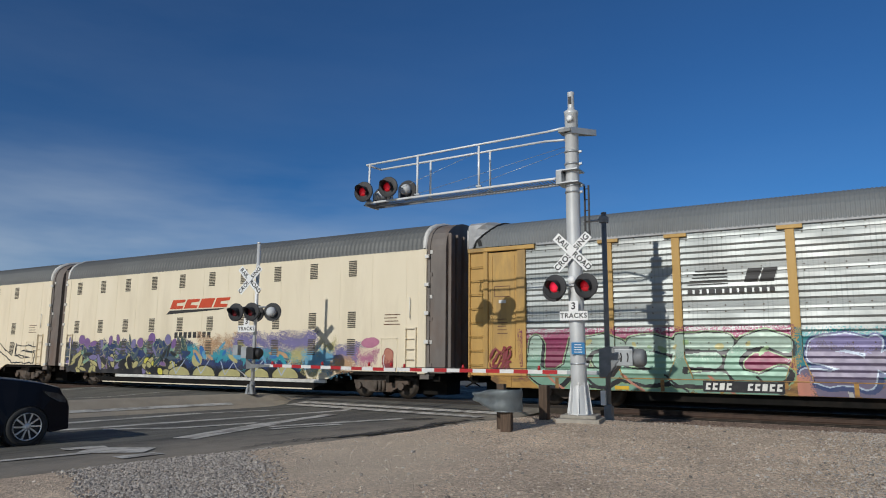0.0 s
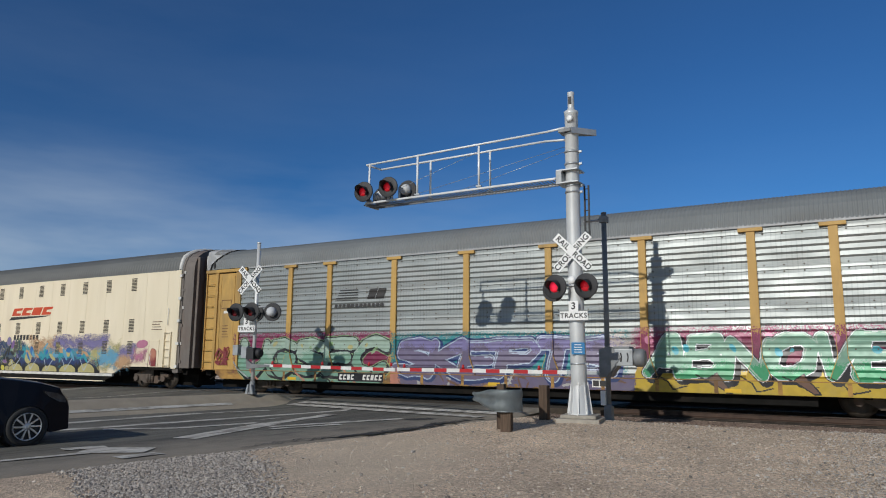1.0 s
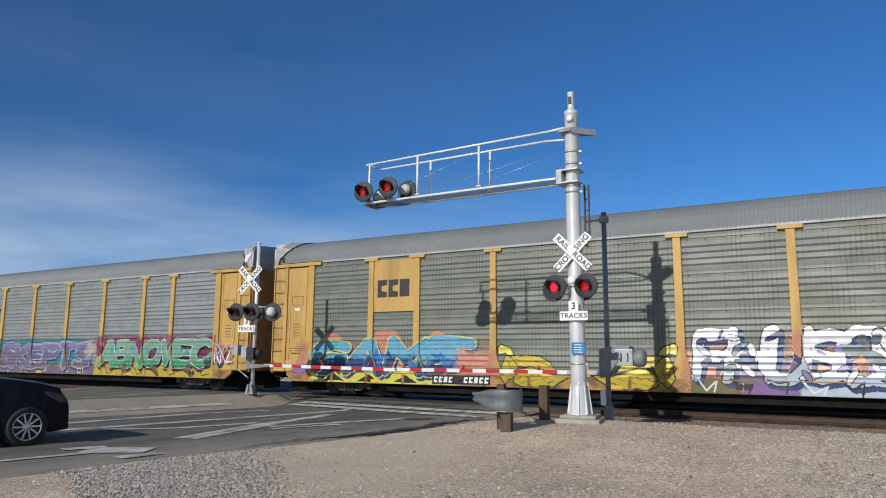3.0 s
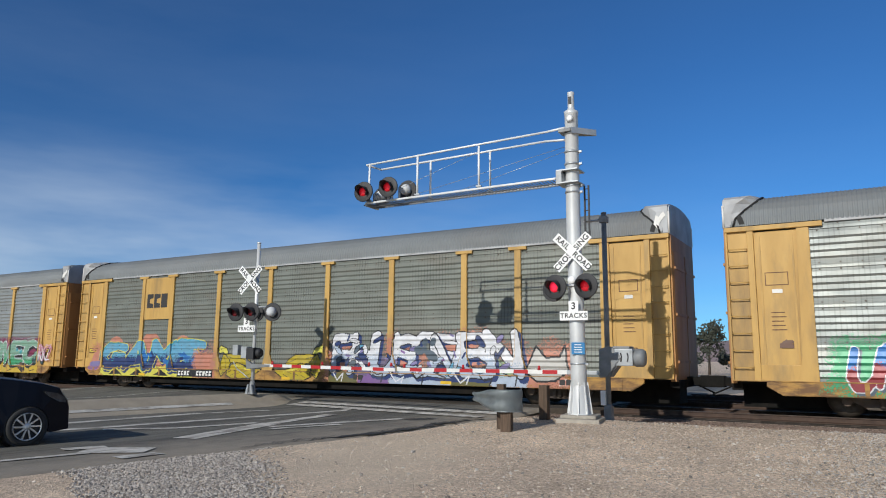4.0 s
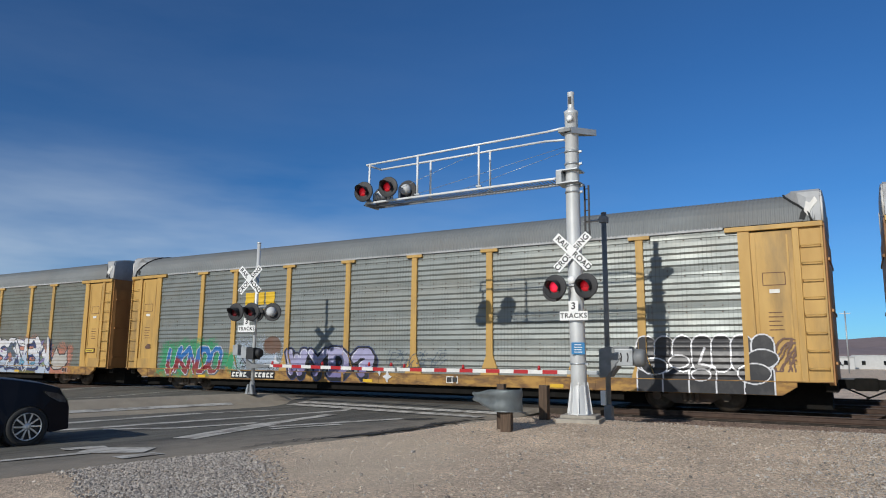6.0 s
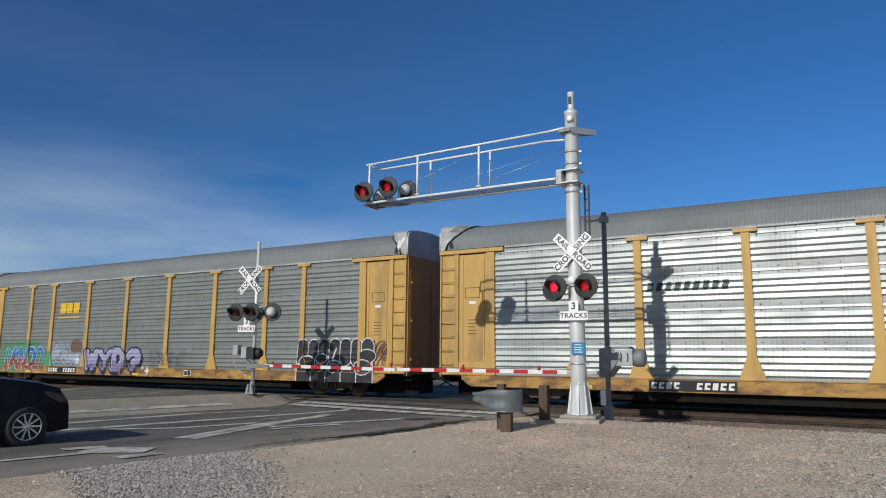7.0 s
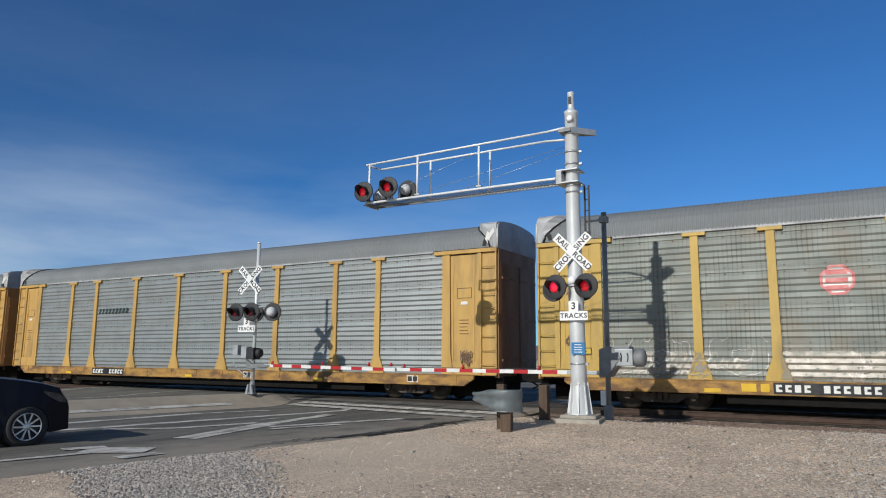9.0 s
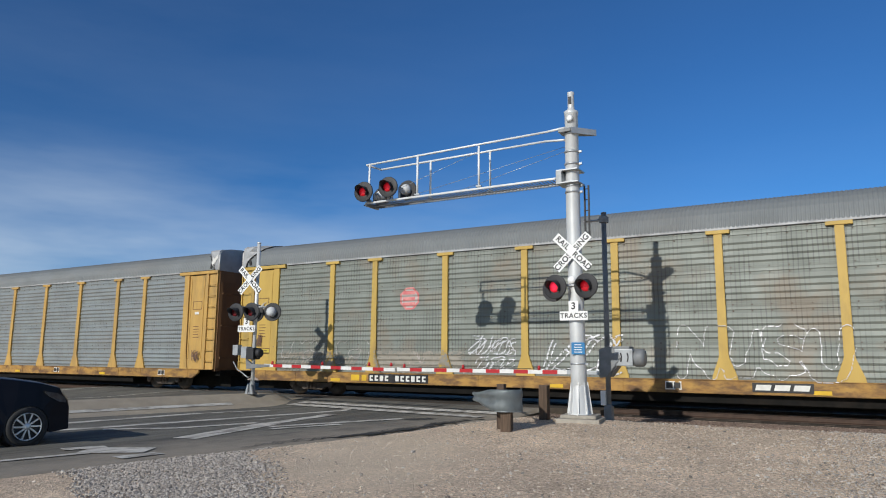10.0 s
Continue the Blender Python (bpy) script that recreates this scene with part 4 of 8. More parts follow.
def autorack(centre, sheet_mat, label, frame_mat=yellow_paint, end_mat=end_shade_yellow):
    car = thing("autorack_railcar", pose(centre, TRACK_Y, RAIL), label, "railcar", "railcars of the train")
    car.scale = (1.0127, 1, 1)
    edges = [-BAY] + list(POSTS) + [BAY]
    for turn in (0, 180):
        t = pose(0, 0, 0, 0, 0, turn)
        for a, b in zip(edges, edges[1:]):
            w = round(b - a - 0.16, 2)
            part("side_panel", cached(("panel", w), lambda: panel_mesh(w)), sheet_mat, car, "corrugated galvanised side sheet", t @ pose((a + b) / 2, 0, 0))
            tagged(part("bolt_row", cached(("bolts", w), lambda: bolt_row_mesh(w)), truck_steel, car, "rows of rusty bolt heads", t @ pose((a + b) / 2, 0, 0)), kind="stuff")
        part("top_chord", cached("chord", lambda: box(B(), -BAY + 0.45, BAY - 0.45, SIDE - 0.022, SIDE + 0.05, 4.845, 4.925, 0.006)), roof_cap, car, "pale steel top chord", t)
        for p in POSTS:
            part("side_post", cached("post", post_mesh), frame_mat, car, "yellow steel side post", t @ pose(p, 0, 0))
        for s in (-1, 1):
            # an end bay is one mesh, mirrored for the other end
            for kind, nm in (("door", "end_door_panel"), ("stile_in", "door_stile"), ("stile_out", "door_stile"), ("post_in", "door_post"), ("post_out", "door_post"), ("bay", "ladder_bay"), ("header", "header_beam"), ("kick", "kick_plate")):
                me = cached(("bay", kind, s), lambda: mirrored(end_bay_mesh(kind), s))
                part(nm, me, frame_mat, car, "yellow painted steel", t @ pose(s * BAY, 0, 0))
            for i in range(8):
                me = cached(("rung", s), lambda: mirrored(rung_mesh(), s))
                part("ladder_rung", me, frame_mat, car, "", t @ pose(s * BAY, 0, 1.22 + 0.44 * i))
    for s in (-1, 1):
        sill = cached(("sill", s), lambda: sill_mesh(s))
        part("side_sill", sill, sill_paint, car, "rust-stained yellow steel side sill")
    part("roof", cached(("roof", 13.31), lambda: roof_mesh(13.31)), roof_sheet, car, "ribbed grey steel roof")
    for s in (-1, 1):
        part("roof_hood", cached("roofend", roof_end_mesh), roof_cap, car, "pale smooth steel hood", pose(s * 12.97, 0, 0, 0, 0, 0 if s > 0 else 180))
        turn = 0 if s > 0 else 180
        for q in (-1, 1):
            if s > 0:
                part("corner_plate", cached(("cornerplate", q), lambda: corner_plate_mesh(q)), white_trim, car, "bent bright torn corner sheet", pose(s * 12.97, 0, 0, 0, 0, turn))
            part("torn_gap", cached(("torngap", q), lambda: torn_hole_mesh(q)), black_rubber, car, "dark torn gap", pose(s * 12.97, 0, 0, 0, 0, turn))
            part("corner_pipe", cached(("pipe", q), lambda: cyl(B(), (0.50, q * 1.50, 4.88), (0.50, q * 1.50, 5.50), 0.028, seg=8)), white_trim, car, "pale corner pipe", pose(s * 12.97, 0, 0, 0, 0, turn))
        door = part("end_door", cached("enddoor", lambda: end_door_mesh(4.86)), end_mat, car, "yellow steel end frame in shade-darkened paint", pose(s * 13.35, 0, 0, 0, 0, turn))
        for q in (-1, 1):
            part("end_leaf", cached(("endleaf", q), lambda: end_leaf_mesh(q)), end_mat, door, "yellow folding end door in shade-darkened paint")
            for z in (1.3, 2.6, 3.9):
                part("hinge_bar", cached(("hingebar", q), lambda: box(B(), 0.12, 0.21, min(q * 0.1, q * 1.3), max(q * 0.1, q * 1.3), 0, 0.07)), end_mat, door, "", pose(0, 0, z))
        part("end_hood", cached("endhood", lambda: end_hood_mesh()), roof_cap, car, "pale steel hood over the end doors", pose(s * 13.35, 0, 0, 0, 0, turn))
        part("roof_seal", cached("seal", hood_seal_mesh), black_rubber, car, "black curved seal strip", pose(s * 12.97, 0, 0, 0, 0, turn))
        for q in (-1, 1):
            part("lower_girder", cached(("girder", q), lambda: box(B(), -8.3, 8.3, q * 1.30 - 0.03, q * 1.30 + 0.03, 0.27, 0.56, 0.01)), dark_steel, car, "near-black lower girder") if s > 0 else None
        # stencilled plates on the end bays that face the road
        x = s * BAY + s * 0.70
        for (x0, x1, z0, z1) in ((-0.27, 0.27, 3.30, 3.32), (-0.27, 0.27, 3.62, 3.64), (-0.27, -0.25, 3.32, 3.62), (0.25, 0.27, 3.32, 3.62)):
            part("stencil_line", box(B(), x + x0, x + x1, SIDE + 0.024, SIDE + 0.031, z0, z1), rust_ink, car, "dark stencilled line")
        for i in range(5):
            part("stencil_line", box(B(), x - 0.17, x + 0.17 - 0.03 * (i % 3), SIDE + 0.024, SIDE + 0.031, 2.15 + 0.11 * i, 2.175 + 0.11 * i), rust_ink, car, "dark stencilled line")
        part("notice_plate", box(B(), x - 0.12, x + 0.12, SIDE + 0.016, SIDE + 0.031, 3.10, 3.20), white_letter, car, "white notice plate")
    running_gear(car, HALF, 10.05)
    return car


rust_ink = M("dark_stencil_ink", (0.12, 0.055, 0.03), (0.16, 0.08, 0.04), 8, 0.7, 0, 0.0)
notice_yellow = M("yellow_notice_plate", (0.60, 0.46, 0.05), (0.52, 0.40, 0.05), 5, 0.5, 0, 0.0)


def mirrored(bm, s):
    for v in bm.verts:
        v.co.x *= 0.91
    if s < 0:
        for v in bm.verts:
            v.co.x = -v.co.x
    return bm


def sill_mesh(s):
    bm = B()
    y0, y1 = (SIDE - 0.045, SIDE + 0.04) if s < 0 else (-SIDE - 0.04, -SIDE + 0.045)
    prism(bm, [(-12.65, 0.74), (-12.3, 0.52), (12.3, 0.52), (12.65, 0.74), (12.65, 0.88), (-12.65, 0.88)], y0, y1, bevel=0.012)
    # top lip and stake brackets
    box(bm, -HALF, HALF, y0 - (0.02 if s < 0 else 0), y1 + (0 if s < 0 else 0.02), 0.86, 0.884, 0.004)
    for i in range(17):
        x = -12 + 1.5 * i
        yo = y0 - 0.012 if s < 0 else y1
        box(bm, x - 0.05, x + 0.05, yo, yo + 0.012, 0.54, 0.85)
    return bm


# ---- cream windowless cars with small vents ----
STEP = 0.30                     # the painted side stops short of the grey end cap


def cream_car(centre, label):
    half = 10.28
    car = thing("enclosed_railcar", pose(centre, TRACK_Y, RAIL), label, "railcar", "railcars of the train")
    car.scale = (1.0127, 1, 1)
    top = 5.02
    for s in (-1, 1):
        y = s * 1.5
        e_ = half - 0.3
        bm = prism(B(), [(-e_, 0.92), (-6.9, 0.92), (-6.2, 0.62), (5.9, 0.62), (6.5, 0.92), (e_ - STEP, 0.92), (e_ - STEP, top), (-e_, top)], min(y, y - s * 0.06), max(y, y - s * 0.06))
        wall = part("side_wall", bm, cream_paint, car, "cream painted smooth steel side")
        for i in range(14):
            yy = y + s * 0.006
            seam = cached(("seam", s), lambda: box(B(), -0.012, 0.012, min(y, yy), max(y, yy), 0.95, top - 0.03))
            part("seam", seam, cream_paint, wall, "", pose(-half + 1.0 + 1.42 * i, 0, 0))
        sill = box(B(), -6.1, 5.8, min(y, y - s * 0.1), max(y, y - s * 0.1), 0.48, 0.60, 0.01)
        part("side_sill", sill, white_trim, car, "pale side sill")
        skirt = prism(B(), [(-7.0, 0.28), (5.2, 0.28), (5.8, 0.46), (-7.6, 0.46)], min(y - s * 0.02, y - s * 0.09), max(y - s * 0.02, y - s * 0.09))
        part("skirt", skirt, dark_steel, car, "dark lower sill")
        lip = box(B(), -7.0, 5.2, min(y - s * 0.01, y - s * 0.1), max(y - s * 0.01, y - s * 0.1), 0.24, 0.28)
        part("sill_lip", lip, cream_paint, car)
        for row, zc in enumerate((4.53, 2.71, 1.75)):
            for i in range(10):
                x = -9.25 + 1.795 * i
                me = cached("vent", vent_mesh)
                part("vent", me, vent_dark, car, "small louvred vent", pose(-s * x if s > 0 else x, 0, zc, 0, 0, 0 if s < 0 else 180))
        for e in (-1, 1):
            half = 10.28 - (STEP if e > 0 else 0)
            post = box(B(), e * half - (0.32 if e > 0 else 0), e * half + (0.32 if e < 0 else 0), min(y + s * 0.02, y - s * 0.08), max(y + s * 0.02, y - s * 0.08), 0.86, top, 0.03)
            part("corner_post", post, cream_paint, car)
            lad = B()
            x0 = e * (half - 0.58)
            for xx in (x0 - 0.2, x0 + 0.2):
                box(lad, xx - 0.02, xx + 0.02, min(y, y + s * 0.07), max(y, y + s * 0.07), 0.92, 2.40)
            for i in range(5):
                cyl(lad, (x0 - 0.2, y + s * 0.06, 1.0 + 0.34 * i), (x0 + 0.2, y + s * 0.06, 1.0 + 0.34 * i), 0.016, seg=6)
            part("ladder", lad, cream_paint, car, "cream steel ladder")
            for i in range(5):
                hinge = box(B(), e * half - 0.06, e * half + 0.10, min(y - s * 0.02, y + s * 0.05), max(y - s * 0.02, y + s * 0.05), 0.9 + 0.95 * i, 1.02 + 0.95 * i, 0.01)
                part("hinge", hinge, white_trim, car)
        # an access hatch, a block of small stencilling and a grab rail near one end
        half = 10.28
        hx = half - STEP - 1.47
        for x0, x1, z0, z1 in ((-0.34, -0.31, 0.95, 2.05), (0.31, 0.34, 0.95, 2.05), (-0.34, 0.34, 2.03, 2.06)):
            lo, hi = sorted((-s * (hx + x0), -s * (hx + x1)))
            part("hatch_frame", box(B(), lo, hi, min(y, y + s * 0.02), max(y, y + s * 0.02), z0, z1), cream_paint, wall, "cream hatch frame")
        for i in range(4):
            if s < 0:
                part("stencil_line", box(B(), hx - 0.22 + 0.04 * (i % 2), hx + 0.44 - 0.07 * (i % 3), y - 0.006, y, 2.50 + 0.11 * i, 2.53 + 0.11 * i), rust_ink, wall, "small dark stencilled line")
        part("grab_rail", cyl(B(), (-s * (hx + 0.85), y + s * 0.05, 2.7), (-s * (hx + 0.85), y + s * 0.05, 3.4), 0.014, seg=6), white_trim, wall, "thin white grab rail")
    # curved roof, its end hoops, dark ends
    sec = [(-1.50, 5.0), (-1.49, 5.18), (-1.44, 5.40), (-1.32, 5.62), (-1.10, 5.80), (-0.75, 5.96), (-0.35, 6.05), (0, 6.08)]
    sec = sec + [(-y, z) for y, z in sec[-2::-1]]
    bm = B()
    prev = None
    n = int(2 * half / 0.045)
    for i in range(n + 1):
        x = -half + 0.13 + (2 * half - 0.26 - STEP) * i / n
        k = 0.012 if (i // 2) % 2 else 0
        row = [bm.verts.new((x, y * (1 + k * 0.7), z + k)) for y, z in sec]
        if prev:
            for a in range(len(row) - 1):
                bm.faces.new((prev[a], prev[a + 1], row[a + 1], row[a]))
        prev = row
    part("roof", bm, dark_roof_sheet, car, "dark grey ribbed steel roof")
    for e in (-1, 1):
        half = 10.28 - (STEP if e > 0 else 0)
        reach = 0.42 + (STEP + 0.09 if e > 0 else 0)
        hoop = B()
        prev = None
        for x, k in ((e * (half - 0.14), 0.0), (e * (half - 0.14), 0.04), (e * (half - 0.02), 0.04), (e * (half - 0.02), -0.1)):
            row = [hoop.verts.new((x, y * (1 + k * 0.6), z + k)) for y, z in sec]
            if prev:
                for a in range(len(row) - 1):
                    f = hoop.faces.new((prev[a], prev[a + 1], row[a + 1], row[a]))
                    f.smooth = True
            prev = row
        part("roof_hoop", hoop, white_trim, car, "white curved roof end hoop")
        end = B()
        prism(end, [(-1.46, 0.7)] + [(y * 0.97, z - 0.03) for y, z in sec] + [(1.46, 0.7)], e * (half - 0.25), e * (half + 0.10), axis='x')
        wall = part("end_wall", end, cap_grey, car, "dark brownish grey ribbed car end")
        part("end_cap", prism(B(), [(-1.42, 0.9)] + [(y * 0.95, z - 0.05) for y, z in sec] + [(1.42, 0.9)], min(e * (half + 0.09), e * (half + reach - 0.12)), max(e * (half + 0.09), e * (half + reach - 0.12)), axis='x'), cap_grey, wall, "dark brownish grey arched end cap")
        for q in (-1, 1):
            for i in range(6):
                part("bracket", box(B(), e * (half + 0.14) - 0.05, e * (half + 0.14) + 0.05, min(q * 1.40, q * 1.45), max(q * 1.40, q * 1.45), 1.1 + 0.75 * i, 1.22 + 0.75 * i), white_trim if i % 2 else cap_grey, wall, "small bracket")
        for y in (-1.15, -0.7, -0.25, 0.25, 0.7, 1.15):
            rib = cached(("creamrib", e), lambda: box(B(), min(e * (half + 0.09), e * (half + reach)), max(e * (half + 0.09), e * (half + reach)), -0.13, 0.13, 0.9, 5.55, 0.04))
            part("rib", rib, cap_grey, wall, "", pose(0, y, 0))
    half = 10.28
    running_gear(car, half, 7.9)
    return car


cap_grey = M("brownish_grey_car_end", (0.20, 0.175, 0.155), (0.15, 0.13, 0.115), 3, 0.65, 0.1, 0.1, 30, RUST, 0.9, 0.4, (1, 1, 0.4))
vent_dark = M("vent_louvre", (0.085, 0.07, 0.05), (0.06, 0.05, 0.035), 8, 0.7, 0, 0.0)


def vent_mesh():
    bm = B()
    for i in range(9):
        z = -0.26 + 0.065 * i
        box(bm, -0.17, 0.17, -1.515, -1.498, z - 0.02, z + 0.02)
    return bm


# ---- painted pieces and marks on the cars ----
GLYPH = {"U": "0,1 0,.25 .3,0 .7,0 1,.25 1,1", "E": "1,1 0,1 0,0 1,0|0,.5 .8,.5", "S": "1,.9 .6,1 .1,.9 .1,.6 .9,.42 .9,.1 .5,0 0,.1",
         "M": "0,0 .05,1 .5,.4 .95,1 1,0", "A": "0,0 .45,1 .6,1 1,0|.2,.35 .8,.35", "R": "0,0 0,1 .8,1 .9,.7 .7,.5 .1,.5 1,0", "O": "0,.2 0,.8 .3,1 .7,1 1,.8 1,.2 .7,0 .3,0 0,.2",
         "K": "0,0 0,1|1,1 .1,.5 1,0", "D": "0,0 0,1 .6,1 1,.7 1,.3 .6,0 0,0", "W": "0,1 .2,0 .5,.75 .8,0 1,1", "Y": "0,1 .5,.5 1,1|.5,.5 .5,0", "?": "0,.75 .3,1 .8,1 1,.75 .9,.5 .5,.38 .5,.22|.5,.02 .52,0",
         "G": "1,.85 .6,1 .2,.9 0,.6 0,.3 .2,.05 .7,0 1,.2 1,.45 .55,.45", "N": "0,0 0,1 1,0 1,1", "C": "1,.85 .6,1 .2,.9 0,.6 0,.35 .2,.1 .6,0 1,.15", "T": "0,1 1,1|.5,1 .5,0", "B": "0,0 0,1 .7,1 .85,.75 .6,.55 0,.5|.6,.55 1,.3 .8,0 0,0", "I": ".5,0 .5,1", "Z": "0,1 1,1 0,0 1,0", "L": "0,1 0,0 1,0",
         "P": "0,0 0,1 .8,1 1,.75 .8,.5 0,.5", "H": "0,0 0,1|1,0 1,1|0,.5 1,.5", "V": "0,1 .5,0 1,1"}
CELL = 0.02
layers = {}


def next_layer(car):
    layers[car.name] = layers.get(car.name, 0) + 1
    return 0.004 + 0.0025 * layers[car.name]



def side_faces(x, z):
    """side_y for whole arrays."""
    y = SIDE + 0.045 - ridges(z)
    y = np.where(np.abs(x) > BAY, SIDE - 0.03, y)
    for p in POSTS:
        y = np.where(np.abs(x - p) < 0.115 + np.where(z < 1.46, np.maximum(0, 0.175 * (1.46 - z) / 0.48), 0), SIDE - 0.035, y)
    return np.where(z < P_LO, SIDE - 0.045, y)


def wob(x, z, seed, f=1.0):
    r = np.random.RandomState(seed)
    out = 0
    for k in range(6):
        a, b, p = r.uniform(-1, 1, 3)
        out = out + np.sin((x * a + z * b) * f * (2 + 2 * k) + p * 9) / (1.5 + k)
    return out / 2.0


def painted(car, name, label, x0, x1, z0, z1, glyphs, mats, radius=0.13, line=0.05, halo=0.0, back=None, slant=0.12, seed=1, gaps=1.12, spread=0.0, flat=None, halves=0.5, drips=0.0, only_line=False, depth=0.10, shade=None, wear=0.0, wild=0, facet=None):
    """Sprayed letters laid on the side's own relief. mats: lower fill, upper fill, outline, halo, backing, second backing."""
    pad = radius + line + halo + 0.02
    xs = np.arange(x0 - spread, x1 + spread, CELL)
    zs = np.arange(z0 - (spread * 0.4), z1 + spread * 0.6, CELL)
    X, Z = np.meshgrid((xs[:-1] + xs[1:]) / 2, (zs[:-1] + zs[1:]) / 2)
    wx, wz = wob(X, Z, seed, 1.3) * 0.10 + wob(X, Z, seed + 15, 4) * 0.03, wob(X, Z, seed + 9, 1.3) * 0.09 + wob(X, Z, seed + 16, 4) * 0.03
    grain = np.random.RandomState(seed + 77).uniform(-1, 1, X.shape)
    d = np.full(X.shape, 9.0)
    d2 = np.full(X.shape, 9.0)
    rs = np.random.RandomState(seed)
    gw = (x1 - x0 - 2 * pad * 0.5) / max(1, len(glyphs))
    for gi, ch in enumerate(glyphs):
        if ch == " ":
            continue
        gx = x0 + pad * 0.5 + gi * gw
        lift, grow = rs.uniform(-0.04, 0.06), rs.uniform(0.9, 1.05)
        strokes = GLYPH[ch].split("|")
        if wild:
            # spurs and arrows thrown out from the letter's corners
            ends = [q for w_ in strokes for q in w_.split()]
            for _ in range(wild):
                u, v = (float(t) for t in ends[rs.randint(len(ends))].split(","))
                strokes.append("%.2f,%.2f %.2f,%.2f %.2f,%.2f" % (u, v, u + rs.uniform(-0.45, 0.45), np.clip(v + rs.uniform(-0.3, 0.3), -0.08, 1.1), u + rs.uniform(-0.5, 0.5), np.clip(v + rs.uniform(-0.35, 0.35), -0.1, 1.12)))
        for line_s in strokes:
            pts = []
            for q in line_s.split():
                u, v = (float(t) for t in q.split(","))
                v = v * grow + lift
                zz = z0 + pad + v * (z1 - z0 - 2 * pad)
                xx = gx + radius * 0.7 + u * (gw * gaps - 1.7 * radius) * 0.92 + slant * (v - 0.5)
                pts.append((xx, zz))
            for (ax, az), (bx, bz) in zip(pts, pts[1:]):
                vx, vz = bx - ax, bz - az
                t = np.clip(((X + wx - ax) * vx + (Z + wz - az) * vz) / (vx * vx + vz * vz + 1e-9), 0, 1)
                dd = np.hypot(X + wx - ax - t * vx, Z + wz - az - t * vz)
                dd = dd - radius * 0.28 * np.sin(gi * 2.1 + t * 3)
                d = np.minimum(d, dd)
                ox, oz = X + wx - ax - depth, Z + wz - az + depth
                t = np.clip((ox * vx + oz * vz) / (vx * vx + vz * vz + 1e-9), 0, 1)
                d2 = np.minimum(d2, np.hypot(ox - t * vx, oz - t * vz))
    idx = np.full(X.shape, -1)
    if back is not None:
        b = (np.minimum(Z - zs[0], (zs[-1] - Z) * 1.6) + 0.30 * wob(X, Z, seed + 3, 1.4) + 0.15 * wob(X, Z, seed + 5, 5) + 0.13 * grain) > 0.12
        b &= (np.minimum(X - xs[0], xs[-1] - X) + 0.25 * wob(X, Z, seed + 4, 2) + 0.12 * grain) > 0.12
        idx = np.where(b, np.where(wob(X, Z, seed + 6, 1.3) + 0.2 * wob(X, Z, seed + 7, 7) + 0.3 * grain > 0.25, 5, 4), idx)
    if not only_line:
        idx = np.where(np.minimum(d, d2) < radius + line + halo, 3, idx)
        idx = np.where((d2 < radius) & (radius > 0.06), 2 if not shade else 6, idx)
        idx = np.where(d < radius + line, 2, idx)
        split = (Z - z0) / (z1 - z0) + 0.22 * wob(X, Z, seed + 2, 2.5) + 0.16 * grain
        idx = np.where(d < radius, np.where(split > halves, 1, 0), idx)
        if facet:
            # flat facets of several colours inside the letters
            cn = int(9 * (x1 - x0))
            fx, fz = rs.uniform(x0, x1, cn), rs.uniform(z0, z1, cn)
            cell = np.argmin(np.stack([np.hypot((X - a) * 1.3 + 0.3 * (Z - b), Z - b) for a, b in zip(fx, fz)]), 0)
            tone = rs.randint(0, len(facet), cn)
            idx = np.where(d < radius, 9 + tone[cell], idx)
        if radius > 0.085:
            up = wob(X, Z, seed + 21, 1.8)
            idx = np.where((d > radius * 0.62) & (d < radius * 0.78) & (d2 > d) & (up > 0.15), 7, idx)
            idx = np.where((d < radius * 0.9) & (wob(X * 2.2, Z * 2.2, seed + 22, 2.4) > 0.95), 8, idx)
    else:
        idx = np.where((d < radius + line) & (d > radius), 2, idx)
    idx = np.where((idx >= 0) & (wob(X * 6, Z * 6, seed + 12, 4) > 1.25), -1, idx)
    if wear:
        idx = np.where(wob(X * 3, Z * 3, seed + 31, 3.0) + wob(X * 9, Z * 9, seed + 32, 3.0) > 1.2 - wear, -1, idx)
    # vertices on the car's side
    VX, VZ = np.meshgrid(xs, zs)
    VY = side_faces(VX, VZ) if flat is None else np.full(VX.shape, flat)
    jj, ii = np.nonzero(idx >= 0)
    k = len(xs)
    quads = np.stack([jj * k + ii, jj * k + ii + 1, (jj + 1) * k + ii + 1, (jj + 1) * k + ii], 1)
    used, inv = np.unique(quads, return_inverse=True)
    co = np.stack([VX.ravel(), VY.ravel() - next_layer(car), VZ.ravel()], 1)[used]
    me = bpy.data.meshes.new(name)
    me.from_pydata(co.tolist(), [], inv.reshape(-1, 4).tolist())
    mi = idx[jj, ii].astype(np.int32)
    for m in list(mats)[:6] + [shade or mats[2], SP["white"] if mats[2] is not SP["white"] else SP["black"], mats[4]] + list(facet or ()):
        me.materials.append(m)
    me.polygons.foreach_set("material_index", mi)
    me.update()
    ob = new(name, me)
    ob.parent = car
    return tagged(ob, label, kind="stuff")


